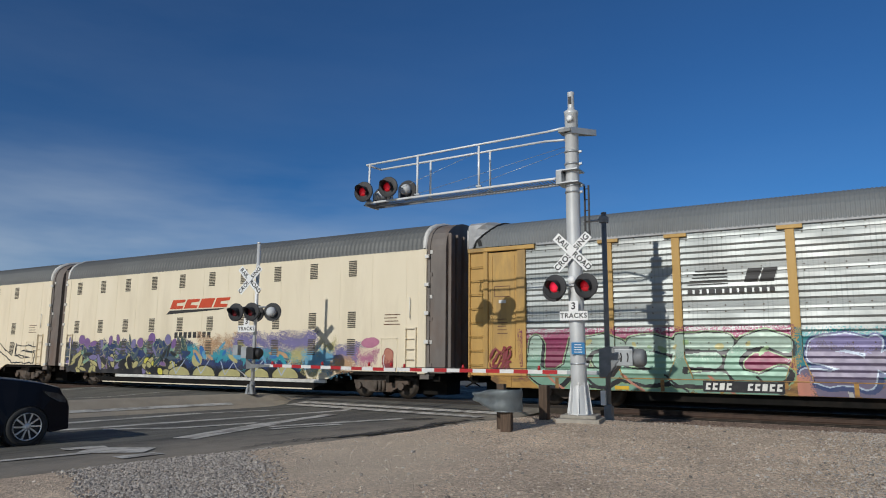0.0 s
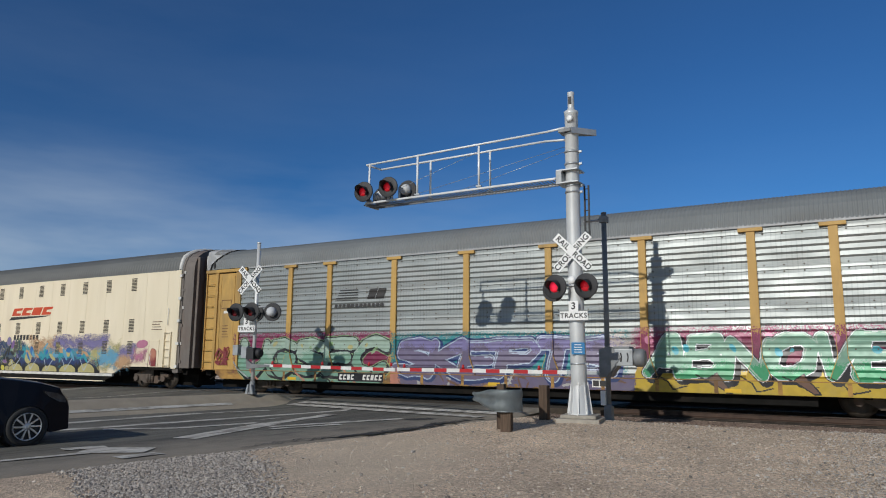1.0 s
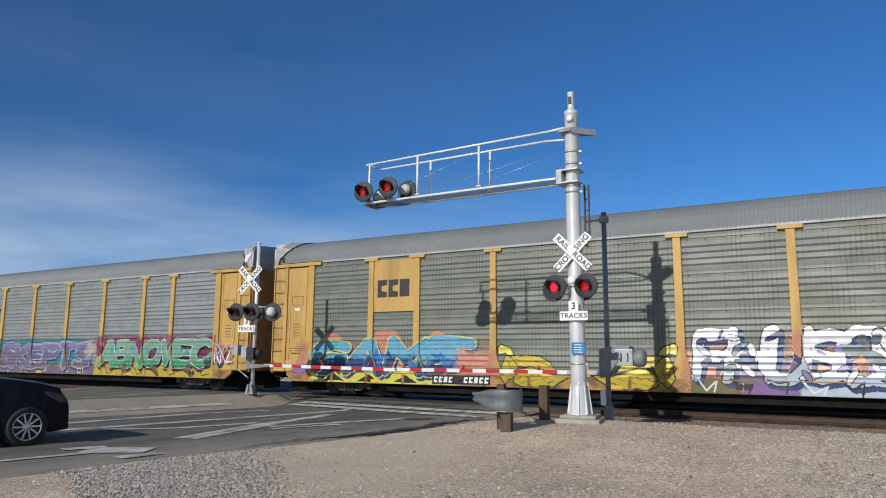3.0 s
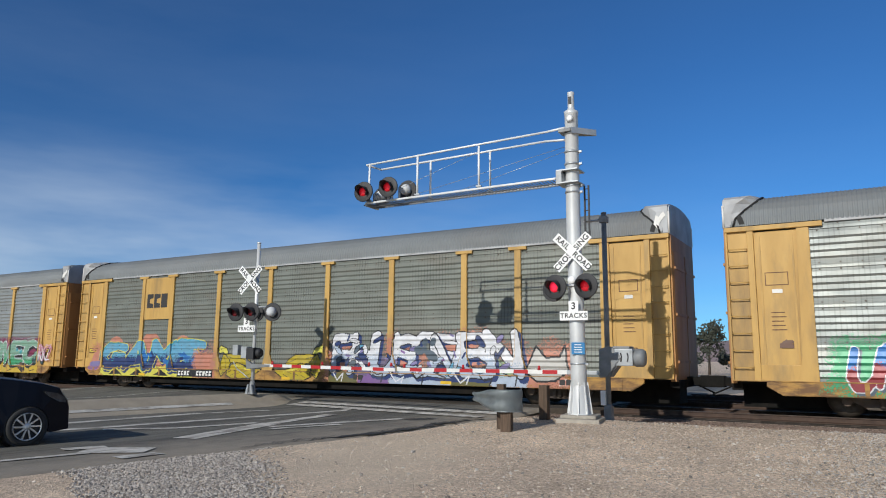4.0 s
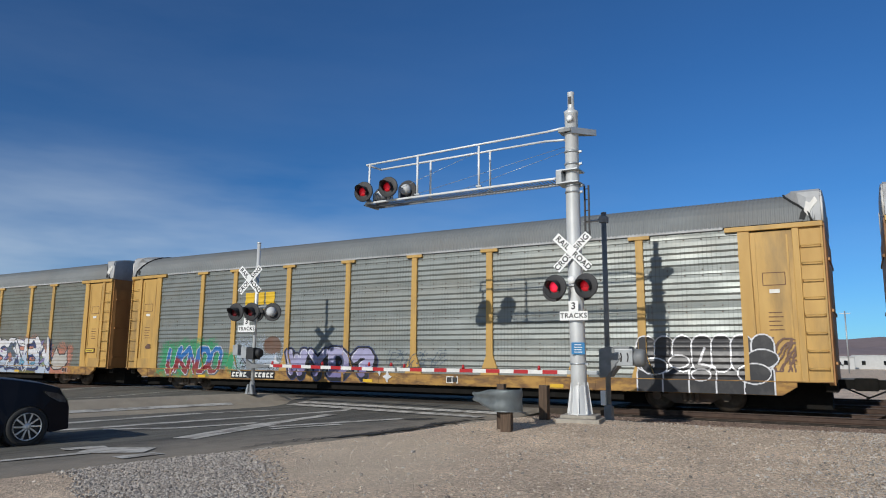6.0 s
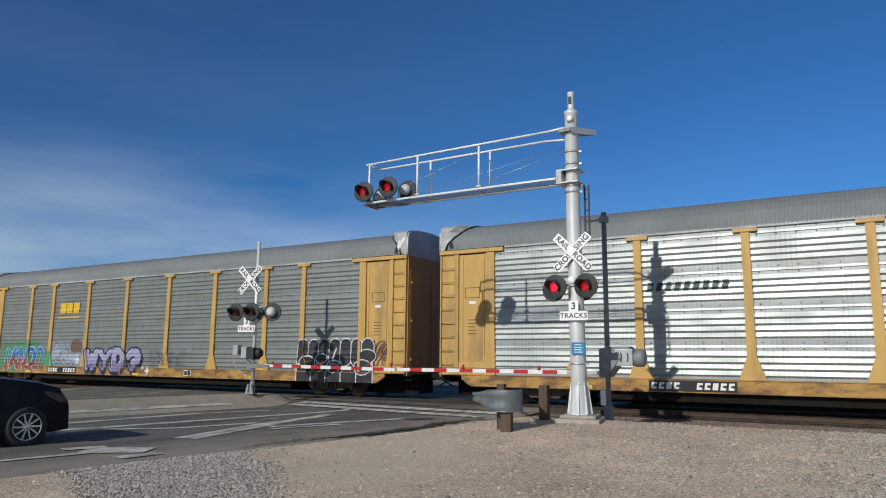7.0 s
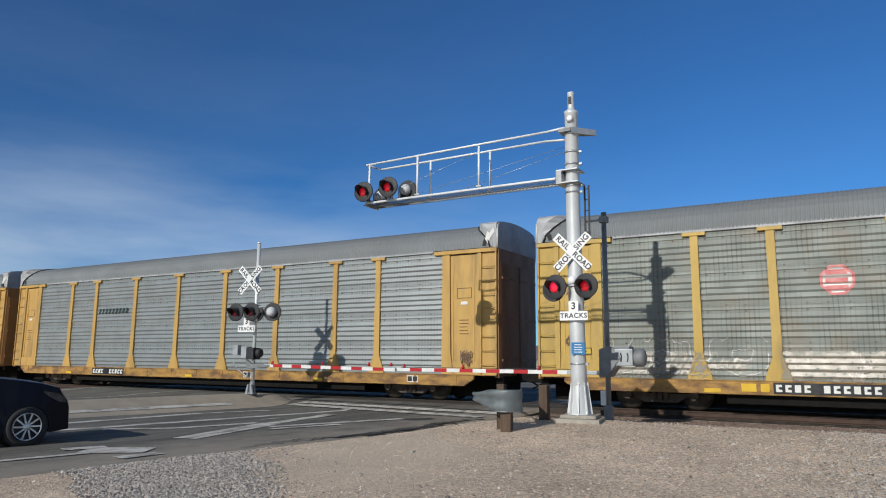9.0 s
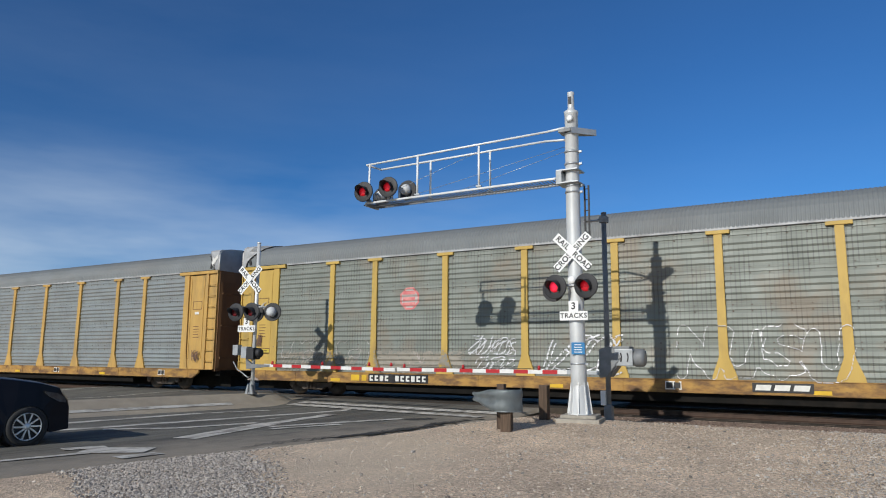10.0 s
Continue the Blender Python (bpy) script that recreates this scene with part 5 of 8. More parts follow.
class Wall:
    """Spray paint on one stretch of a car's side, laid down coat over coat."""

    def __init__(self, x0, x1, z0, z1, seed, warp=1.0):
        self.xs, self.zs = np.arange(x0, x1, CELL), np.arange(z0, z1, CELL)
        X, Z = np.meshgrid((self.xs[:-1] + self.xs[1:]) / 2, (self.zs[:-1] + self.zs[1:]) / 2)
        self.X = X + warp * (wob(X, Z, seed, 1.3) * 0.05 + wob(X, Z, seed + 15, 4) * 0.016)
        self.Z = Z + warp * (wob(X, Z, seed + 9, 1.3) * 0.045 + wob(X, Z, seed + 16, 4) * 0.016)
        self.idx, self.mats, self.seed = np.full(X.shape, -1), [], seed
        self.rs = np.random.RandomState(seed)
        self.grain = self.rs.uniform(-1, 1, X.shape)

    def put(self, mask, mat):
        if mat not in self.mats:
            self.mats.append(mat)
        self.idx = np.where(mask, self.mats.index(mat), self.idx)

    def reach(self, pts):
        """Distance from a bent line."""
        d = np.full(self.X.shape, 9.0)
        for (ax, az), (bx, bz) in zip(pts, pts[1:]):
            vx, vz = bx - ax, bz - az
            t = np.clip(((self.X - ax) * vx + (self.Z - az) * vz) / (vx * vx + vz * vz + 1e-9), 0, 1)
            d = np.minimum(d, np.hypot(self.X - ax - t * vx, self.Z - az - t * vz))
        return d

    def line(self, pts, r, mat):
        self.put(self.reach(pts) < r, mat)

    def shape(self, pts, mat, edge=None, w=0.03):
        odd = np.zeros(self.X.shape, bool)
        for (ax, az), (bx, bz) in zip(pts, pts[1:] + pts[:1]):
            hit = ((az > self.Z) != (bz > self.Z)) & (self.X < ax + (self.Z - az) / (bz - az + 1e-9) * (bx - ax))
            odd ^= hit
        self.put(odd, mat)
        if edge:
            self.line(pts + pts[:1], w, edge)

    def oval(self, cx, cz, rx, rz, mat, edge=None, w=0.03, turn=0.0):
        c, q = math.cos(turn), math.sin(turn)
        u, v = (self.X - cx) * c + (self.Z - cz) * q, -(self.X - cx) * q + (self.Z - cz) * c
        if edge:
            self.put(np.hypot(u / (rx + w), v / (rz + w)) < 1, edge)
        self.put(np.hypot(u / rx, v / rz) < 1, mat)

    def cloud(self, x0, x1, z0, z1, mat, soft=0.16, ragged=0.2, k=0):
        """A soft-edged sprayed patch."""
        m = np.minimum(np.minimum(self.X - x0, x1 - self.X), np.minimum(self.Z - z0, z1 - self.Z))
        m = m + ragged * wob(self.X, self.Z, self.seed + 31 + k, 2.2) + soft * self.grain
        self.put(m > 0, mat)

    def tangle(self, x0, x1, z0, z1, mats, edge, n, big=0.34, small=0.09, w=0.022):
        """Crossing leaf-shaped strokes."""
        for _ in range(n):
            cx, cz = self.rs.uniform(x0, x1), self.rs.uniform(z0, z1)
            self.oval(cx, cz, self.rs.uniform(0.4, 1) * big, self.rs.uniform(0.5, 1) * small, mats[self.rs.randint(len(mats))], edge, w, self.rs.uniform(-1.3, 1.3))

    def letters(self, glyphs, x0, x1, z0, z1, r, low, high, edge, w=0.03, rim=None, rim_w=0.03, shade=None, depth=0.08, gaps=1.05, slant=0.1, gleam=None, halves=0.45):
        """Fat rounded letters: deep shade, rim, edge, a fill of two tones, a gleam along one side."""
        pad = r + w
        gw = (x1 - x0) / len(glyphs)
        d, d2 = np.full(self.X.shape, 9.0), np.full(self.X.shape, 9.0)
        for gi, ch in enumerate(glyphs):
            lift, grow = self.rs.uniform(-0.03, 0.05), self.rs.uniform(0.92, 1.04)
            for stroke in GLYPH[ch].split("|"):
                pts = []
                for q in stroke.split():
                    u, v = (float(t) for t in q.split(","))
                    v = v * grow + lift
                    pts.append((x0 + gi * gw + pad * 0.8 + u * (gw * gaps - 1.7 * pad) + slant * (v - 0.5), z0 + pad + v * (z1 - z0 - 2 * pad)))
                swell = r * 0.2 * np.sin(gi * 2.1 + self.X * 2.3 + self.Z * 1.7)
                d = np.minimum(d, self.reach(pts) - swell)
                d2 = np.minimum(d2, self.reach([(px + depth, pz - depth) for px, pz in pts]) - swell)
        if rim:
            self.put(np.minimum(d, d2 if shade else d) < r + w + rim_w, rim)
        if shade:
            self.put(d2 < r + w, shade)
        self.put(d < r + w, edge)
        split = (self.Z - z0) / (z1 - z0) + 0.18 * wob(self.X, self.Z, self.seed + 2, 2.5) + 0.08 * self.grain
        self.put((d < r) & (split <= halves), low)
        self.put((d < r) & (split > halves), high)
        if gleam:
            self.put((d > r * 0.66) & (d < r * 0.84) & (d2 > d) & (wob(self.X, self.Z, self.seed + 21, 1.6) > -0.1), gleam)

    def lay(self, car, label, flat=None, wear=0.0):
        idx = np.where(wob(self.X * 6, self.Z * 6, self.seed + 12, 4) > 1.3 - wear, -1, self.idx)
        VX, VZ = np.meshgrid(self.xs, self.zs)
        VY = side_faces(VX, VZ) if flat is None else np.full(VX.shape, flat)
        jj, ii = np.nonzero(idx >= 0)
        k = len(self.xs)
        quads = np.stack([jj * k + ii, jj * k + ii + 1, (jj + 1) * k + ii + 1, (jj + 1) * k + ii], 1)
        used, inv = np.unique(quads, return_inverse=True)
        co = np.stack([VX.ravel(), VY.ravel() - next_layer(car), VZ.ravel()], 1)[used]
        me = bpy.data.meshes.new("graffiti")
        me.from_pydata(co.tolist(), [], inv.reshape(-1, 4).tolist())
        for m in self.mats:
            me.materials.append(m)
        me.polygons.foreach_set("material_index", idx[jj, ii].astype(np.int32))
        me.update()
        ob = new("graffiti", me)
        ob.parent = car
        return tagged(ob, label, kind="stuff")


def marked(car, name, label, polys, mat, y=None):
    """Painted emblem: flat outlines laid on the side's own relief."""
    vid, vs, fs = {}, [], []
    lift = next_layer(car)
    c = 0.03
    for poly in polys:
        xs_ = [p[0] for p in poly]
        zs_ = [p[1] for p in poly]
        i0, i1 = int(math.floor(min(xs_) / c)), int(math.ceil(max(xs_) / c))
        j0, j1 = int(math.floor(min(zs_) / c)), int(math.ceil(max(zs_) / c))
        for i in range(i0, i1):
            for j in range(j0, j1):
                px, pz = (i + 0.5) * c, (j + 0.5) * c
                odd = False
                for (ax, az), (bx, bz) in zip(poly, poly[1:] + poly[:1]):
                    if (az > pz) != (bz > pz) and px < ax + (pz - az) / (bz - az) * (bx - ax):
                        odd = not odd
                if odd:
                    q = []
                    for a, b in ((i, j), (i + 1, j), (i + 1, j + 1), (i, j + 1)):
                        if (a, b) not in vid:
                            vid[a, b] = len(vs)
                            vs.append((a * c, (side_y(a * c, b * c) if y is None else y) - lift, b * c))
                        q.append(vid[a, b])
                    fs.append(q)
    me = bpy.data.meshes.new(name)
    me.from_pydata(vs, [], fs)
    return part(name, me, mat, car, label)


def spray(name, c):
    c = tuple((0.9 if name in ("lemon", "white") else 0.74) * v for v in c)
    return M("spray_" + name, c, tuple(v * 0.82 for v in c), 5, 0.42, 0.1, 0.02, 30, (0.2, 0.19, 0.17), 1.6, 0.22, rvar=0.1)


SP = {k: spray(k, c) for k, c in dict(
    mint=(0.27, 0.49, 0.36), pale_mint=(0.50, 0.66, 0.54), crimson=(0.26, 0.03, 0.09), brown=(0.22, 0.12, 0.08), peach=(0.72, 0.45, 0.25), putty=(0.43, 0.39, 0.315), rosy=(0.46, 0.38, 0.34), rosy_white=(0.70, 0.60, 0.56), slate=(0.12, 0.16, 0.20), olive=(0.20, 0.18, 0.06), gold=(0.66, 0.50, 0.03), lime=(0.36, 0.55, 0.28), magenta=(0.36, 0.045, 0.14), black=(0.02, 0.02, 0.025), white=(0.78, 0.78, 0.80), pink=(0.72, 0.28, 0.42),
    lilac=(0.29, 0.255, 0.50), teal=(0.03, 0.30, 0.33), yellow=(0.72, 0.50, 0.05), lemon=(0.74, 0.68, 0.10), blue=(0.04, 0.22, 0.60), navy=(0.03, 0.06, 0.20),
    sky=(0.18, 0.50, 0.72), coral=(0.72, 0.30, 0.20), green=(0.07, 0.42, 0.19), red=(0.36, 0.05, 0.06), ice=(0.58, 0.68, 0.82), ice_lilac=(0.50, 0.48, 0.72), chalk=(0.62, 0.60, 0.55), straw=(0.66, 0.60, 0.26), grape=(0.30, 0.16, 0.42), dusk=(0.20, 0.165, 0.27), pine=(0.05, 0.11, 0.11), turquoise=(0.05, 0.42, 0.52), soot=(0.045, 0.045, 0.05)).items()}


def blocks(car, name, label, x0, x1, z0, z1, n, mat, y, slant=0.0, gap=0.22, notch=True, backing=None, relief=False, skip=()):
    """A mark drawn as plain blocks."""
    if backing:
        part(name + "_board", box(B(), x0 - 0.06, x1 + 0.02, y - 0.008, y, z0 - 0.05, z1 + 0.05), backing, car, "dark painted patch behind the mark")
        y -= 0.008
    w = (x1 - x0) / n
    for i in range(n):
        if i in skip:
            continue
        a, b = x0 + i * w, x0 + (i + 1 - gap) * w
        s = slant * (z1 - z0)
        if relief:
            marked(car, name, label, [[(a, z0), (b, z0), (b + s, z1), (a + s, z1)]], mat)
            continue
        bm = B()
        if notch and i % 3 != 2:
            k = (b - a) * 0.42
            prism(bm, [(a, z0), (b, z0), (b + s * 0.3, z0 + (z1 - z0) * 0.3), (a + k + s * 0.4, z0 + (z1 - z0) * 0.36), (a + k + s * 0.6, z0 + (z1 - z0) * 0.64), (b + s * 0.7, z0 + (z1 - z0) * 0.7), (b + s, z1), (a + s, z1)], y - 0.006, y + 0.004)
        else:
            prism(bm, [(a, z0), (b, z0), (b + s, z1), (a + s, z1)], y - 0.006, y + 0.004)
        part(name, bm, mat, car, label)


cream_front = cream_car(-44.3, "cream railcar with small vents and grey roof")
cream_second = cream_car(-22.5, "cream railcar with vents, orange mark and bright graffiti")
rack_a = autorack(2.83, silver_sheet, "silver corrugated autorack with green and purple graffiti")
rack_b = autorack(31.33, dull_sheet, "weathered grey autorack with blue and yellow graffiti")
rack_c = autorack(60.04, mid_sheet, "grey autorack with green and purple lettered graffiti")
rack_d = autorack(88.63, silver_sheet, "clean silver corrugated autorack with yellow frame", end_mat=end_shade_brown)
rack_e = autorack(117.26, rust_streaked_sheet, "weathered autorack with white outline graffiti on rust", bright_yellow_paint)
TRAIN = [(cream_front, -44.3), (cream_second, -22.5), (rack_a, 2.83), (rack_b, 31.33), (rack_c, 60.04), (rack_d, 88.63), (rack_e, 117.26)]

# marks and pieces on the cream car
blocks(cream_second, "emblem_block", "orange red emblem block", -2.75, 0.75, 3.36, 3.74, 4, logo_orange, -1.506, 0.5, 0.12)
part("emblem_wedge", prism(B(), [(-2.95, 3.14), (-2.75, 3.30), (0.65, 3.32), (0.2, 3.26)], -1.512, -1.503), black_paint, cream_second, "black emblem wedge")
blocks(cream_second, "stencil_bar", "dark stencilled mark", -2.35, -0.1, 2.14, 2.38, 8, black_paint, -1.506, 0, 0.35, False)
w = Wall(-10.1, 8.6, 0.62, 2.42, 11)
w.cloud(-9.8, 4.9, 0.55, 1.35, SP["black"], 0.05, 0.12)
w.cloud(-9.9, -1.2, 1.2, 1.95, SP["navy"], 0.12, 0.25, 1)
w.cloud(-1.4, 4.6, 1.05, 1.75, SP["turquoise"], 0.2, 0.25, 2)
w.cloud(-2.3, 4.6, 0.95, 1.25, SP["navy"], 0.1, 0.15, 3)
w.cloud(-0.6, 1.2, 1.55, 2.15, SP["peach"], 0.25, 0.35, 4)
w.cloud(1.2, 4.6, 1.7, 2.2, SP["lilac"], 0.25, 0.35, 5)
w.cloud(4.4, 6.0, 0.95, 1.9, SP["straw"], 0.25, 0.4, 6)
w.cloud(4.9, 6.6, 1.0, 1.6, SP["sky"], 0.25, 0.35, 7)
w.cloud(4.0, 5.2, 1.65, 2.15, SP["lilac"], 0.2, 0.3, 8)
w.cloud(6.2, 7.2, 1.2, 1.75, SP["lilac"], 0.2, 0.3, 9)
w.oval(7.75, 1.92, 0.36, 0.17, SP["pink"], None, 0.02, 0.1)
w.cloud(6.2, 7.0, 0.9, 1.35, SP["peach"], 0.2, 0.3, 10)
w.cloud(7.3, 8.0, 1.2, 1.6, SP["pink"], 0.2, 0.3, 11)
w.tangle(-9.8, -1.6, 1.15, 1.95, (SP["pine"], SP["slate"], SP["navy"], SP["grape"], SP["pine"], SP["mint"]), SP["straw"], 75, 0.42, 0.12, 0.016)
w.tangle(-9.8, -1.4, 1.25, 1.95, (SP["black"], SP["slate"], SP["navy"], SP["lilac"]), SP["pine"], 40, 0.36, 0.08)
for i in range(11):
    w.oval(-9.6 + 0.74 * i + 0.2 * math.sin(i * 2.3), 2.02 + 0.12 * math.sin(i * 1.7), 0.17 + 0.06 * math.sin(i), 0.22, SP["grape"] if i % 3 else SP["lilac"], SP["straw"] if i % 2 else None, 0.02, 0.4 * math.sin(i * 3))
w.tangle(-9.7, -1.6, 0.70, 1.35, (SP["straw"], SP["lemon"], SP["straw"], SP["lilac"], SP["black"], SP["black"]), SP["black"], 52, 0.40, 0.15, 0.03)
for i in range(5):
    w.oval(-1.9 + 1.45 * i, 0.66, 0.62, 0.30 + 0.05 * math.sin(i * 2), SP["straw"], SP["black"], 0.05)
    w.line([(-2.4 + 1.45 * i, 1.2), (-2.1 + 1.45 * i, 0.7), (-1.6 + 1.45 * i, 1.25)], 0.02, SP["ice"])
w.oval(-0.9, 1.25, 0.30, 0.26, SP["straw"])
w.tangle(-1.0, 4.4, 1.2, 1.85, (SP["turquoise"], SP["sky"], SP["blue"], SP["straw"], SP["peach"]), None, 26, 0.34, 0.12)
w.lay(cream_second, "black, straw and violet wildstyle fading to turquoise clouds", -1.507)
painted(cream_front, "graffiti", "faded dark outline graffiti", 3.5, 9.2, 0.9, 2.0, "ONS", [SP["chalk"], SP["chalk"], SP["black"], SP["chalk"], SP["chalk"], SP["chalk"]], 0.12, 0.05, 0, None, 0.2, 31, 1.1, 0.0, -1.507, 0.5, only_line=True)
painted(cream_second, "graffiti", "dark red painted daub", 8.25, 8.72, 0.95, 1.75, "I", [SP["red"], SP["coral"], SP["red"], SP["red"], SP["red"], SP["red"]], 0.17, 0.02, 0, None, 0.0, 33, 1.0, 0, -1.507)

# first silver car
w = Wall(-11.75, -4.2, 0.53, 2.3, 41)
w.cloud(-11.6, -4.3, 0.9, 2.15, SP["crimson"], 0.14, 0.14)
w.cloud(-11.5, -4.4, 1.75, 2.2, SP["magenta"], 0.3, 0.2, 1)
w.cloud(-11.1, -4.5, 0.50, 0.95, SP["mint"], 0.06, 0.15, 2)
w.letters("UGSEC", -11.4, -4.5, 0.66, 2.12, 0.185, SP["mint"], SP["pale_mint"], SP["black"], 0.035, SP["lime"], 0.03, SP["black"], 0.07, 1.1, 0.16, None, 0.6)
w.tangle(-11.0, -4.8, 1.5, 1.9, (SP["lime"], SP["straw"]), None, 9, 0.16, 0.08)
for i in range(6):
    w.line([(-10.9 + 1.15 * i, 0.98), (-10.6 + 1.15 * i, 0.74), (-10.3 + 1.15 * i, 0.56)], 0.03, SP["black"] if i % 2 else SP["coral"])
w.lay(rack_a, "mint green letters with black edges on a crimson ground")
w = Wall(-4.25, 3.95, 0.53, 2.25, 43)
w.cloud(-4.2, 3.6, 1.0, 2.12, SP["teal"], 0.16, 0.12)
w.cloud(-4.2, 3.9, 0.50, 0.95, SP["dusk"], 0.04, 0.12, 1)
w.tangle(-4.0, 3.6, 0.56, 0.86, (SP["dusk"], SP["brown"], SP["chalk"]), None, 30, 0.3, 0.05)
w.letters("SKEPTS", -4.1, 3.4, 0.72, 2.06, 0.175, SP["dusk"], SP["lilac"], SP["ice"], 0.035, SP["navy"], 0.045, SP["navy"], 0.06, 1.14, 0.22, SP["ice"], 0.75)
w.cloud(-4.25, -3.9, 0.5, 1.0, SP["coral"], 0.1, 0.1, 3)
w.cloud(3.3, 3.8, 1.4, 1.95, SP["rosy_white"], 0.25, 0.2, 4)
w.lay(rack_a, "dusky violet letters with pale edges on a teal ground")
w = Wall(3.8, 12.45, 0.53, 2.3, 47)
w.cloud(3.9, 11.6, 1.35, 2.12, SP["crimson"], 0.1, 0.14)
w.cloud(4.0, 10.5, 1.9, 2.2, SP["magenta"], 0.3, 0.2, 1)
for i in range(10):
    w.oval(4.3 + 0.75 * i, 1.93 + 0.09 * math.sin(i * 2.1), 0.11 + 0.03 * math.sin(i * 3), 0.11, SP["pink"])
w.cloud(3.9, 11.7, 0.48, 1.12, SP["yellow"], 0.03, 0.06, 2)
w.letters("ABNOVEC", 4.2, 11.2, 0.86, 2.1, 0.15, SP["green"], SP["mint"], SP["white"], 0.022, SP["black"], 0.02, SP["black"], 0.10, 1.16, 0.2, SP["pale_mint"], 0.3)
w.tangle(4.6, 10.8, 1.5, 1.85, (SP["turquoise"],), None, 8, 0.13, 0.09)
w.letters("OI", 11.1, 12.35, 0.95, 1.6, 0.10, SP["pine"], SP["mint"], SP["black"], 0.03)
for i in range(7):
    x = 4.5 + 1.02 * i
    w.line([(x, 1.0), (x + 0.3, 0.82), (x + 0.42, 0.62 + 0.1 * (i % 2)), (x + 0.8, 0.70)], 0.018, SP["black"])
    if i % 2:
        w.shape([(x + 0.5, 1.05), (x + 0.85, 0.54), (x + 0.72, 0.54), (x + 0.25, 0.88)], SP["brown"], SP["black"], 0.015)
w.lay(rack_a, "green letters on crimson over a bright yellow sill band")
blocks(rack_a, "emblem_block", "black emblem block", -5.35, -4.6, 3.42, 3.78, 2, black_paint, SIDE + 0.01, 0.35, 0.1, relief=True)
for i in range(5):
    marked(rack_a, "emblem_bar", "black emblem bar", [[(-6.75 + 0.05 * i, 3.38 + 0.09 * i), (-5.75, 3.38 + 0.09 * i), (-5.72, 3.43 + 0.09 * i), (-6.72 + 0.05 * i, 3.43 + 0.09 * i)]], black_paint)
blocks(rack_a, "emblem_line", "small black emblem block", -6.75, -4.55, 3.16, 3.28, 12, black_paint, SIDE + 0.01, 0, 0.3, False, None, True)
blocks(rack_a, "number_block", "white number block", -6.4, -4.55, 0.62, 0.80, 11, white_letter, SIDE - 0.052, 0.15, 0.3, True, SP["black"], False, (4, 5))
painted(rack_a, "graffiti", "pale pink scribbled tag", 11.7, 12.8, 1.1, 1.95, "RKZ", [SP["white"], SP["pink"], SP["white"], SP["pink"], SP["pink"], SP["pink"]], 0.022, 0.01, 0, None, 0.0, 57, 1.0, 0, None)

# second car
w = Wall(-12.45, -4.1, 0.53, 2.35, 61)
for cx, cz, r in ((-10.6, 1.85, 0.42), (-8.2, 1.9, 0.5), (-6.2, 1.85, 0.4), (-11.7, 1.2, 0.4)):
    w.oval(cx, cz, r * 1.2, r, SP["coral"])
w.cloud(-12.0, -4.6, 0.9, 1.7, SP["coral"], 0.3, 0.3)
w.cloud(-11.6, -5.0, 0.48, 0.95, SP["lemon"], 0.05, 0.18, 1)
w.letters("GAME", -11.6, -5.0, 0.72, 2.08, 0.20, SP["navy"], SP["sky"], SP["lemon"], 0.035, None, 0.03, SP["navy"], 0.08, 1.08, 0.25, SP["turquoise"], 0.42)
w.tangle(-11.2, -5.4, 1.05, 1.5, (SP["blue"], SP["navy"], SP["blue"]), None, 16, 0.3, 0.1)
for i in range(4):
    w.shape([(-11.0 + 1.5 * i, 0.54), (-10.4 + 1.5 * i, 0.86), (-9.8 + 1.5 * i, 0.54)], SP["black"], SP["lemon"], 0.03)
w.cloud(-5.5, -4.2, 0.5, 1.55, SP["coral"], 0.16, 0.2, 2)
w.letters("S", -12.4, -11.6, 0.7, 1.2, 0.09, SP["grape"], SP["lilac"], SP["coral"], 0.03)
w.lay(rack_b, "sky blue and navy letters with yellow edges and coral clouds")


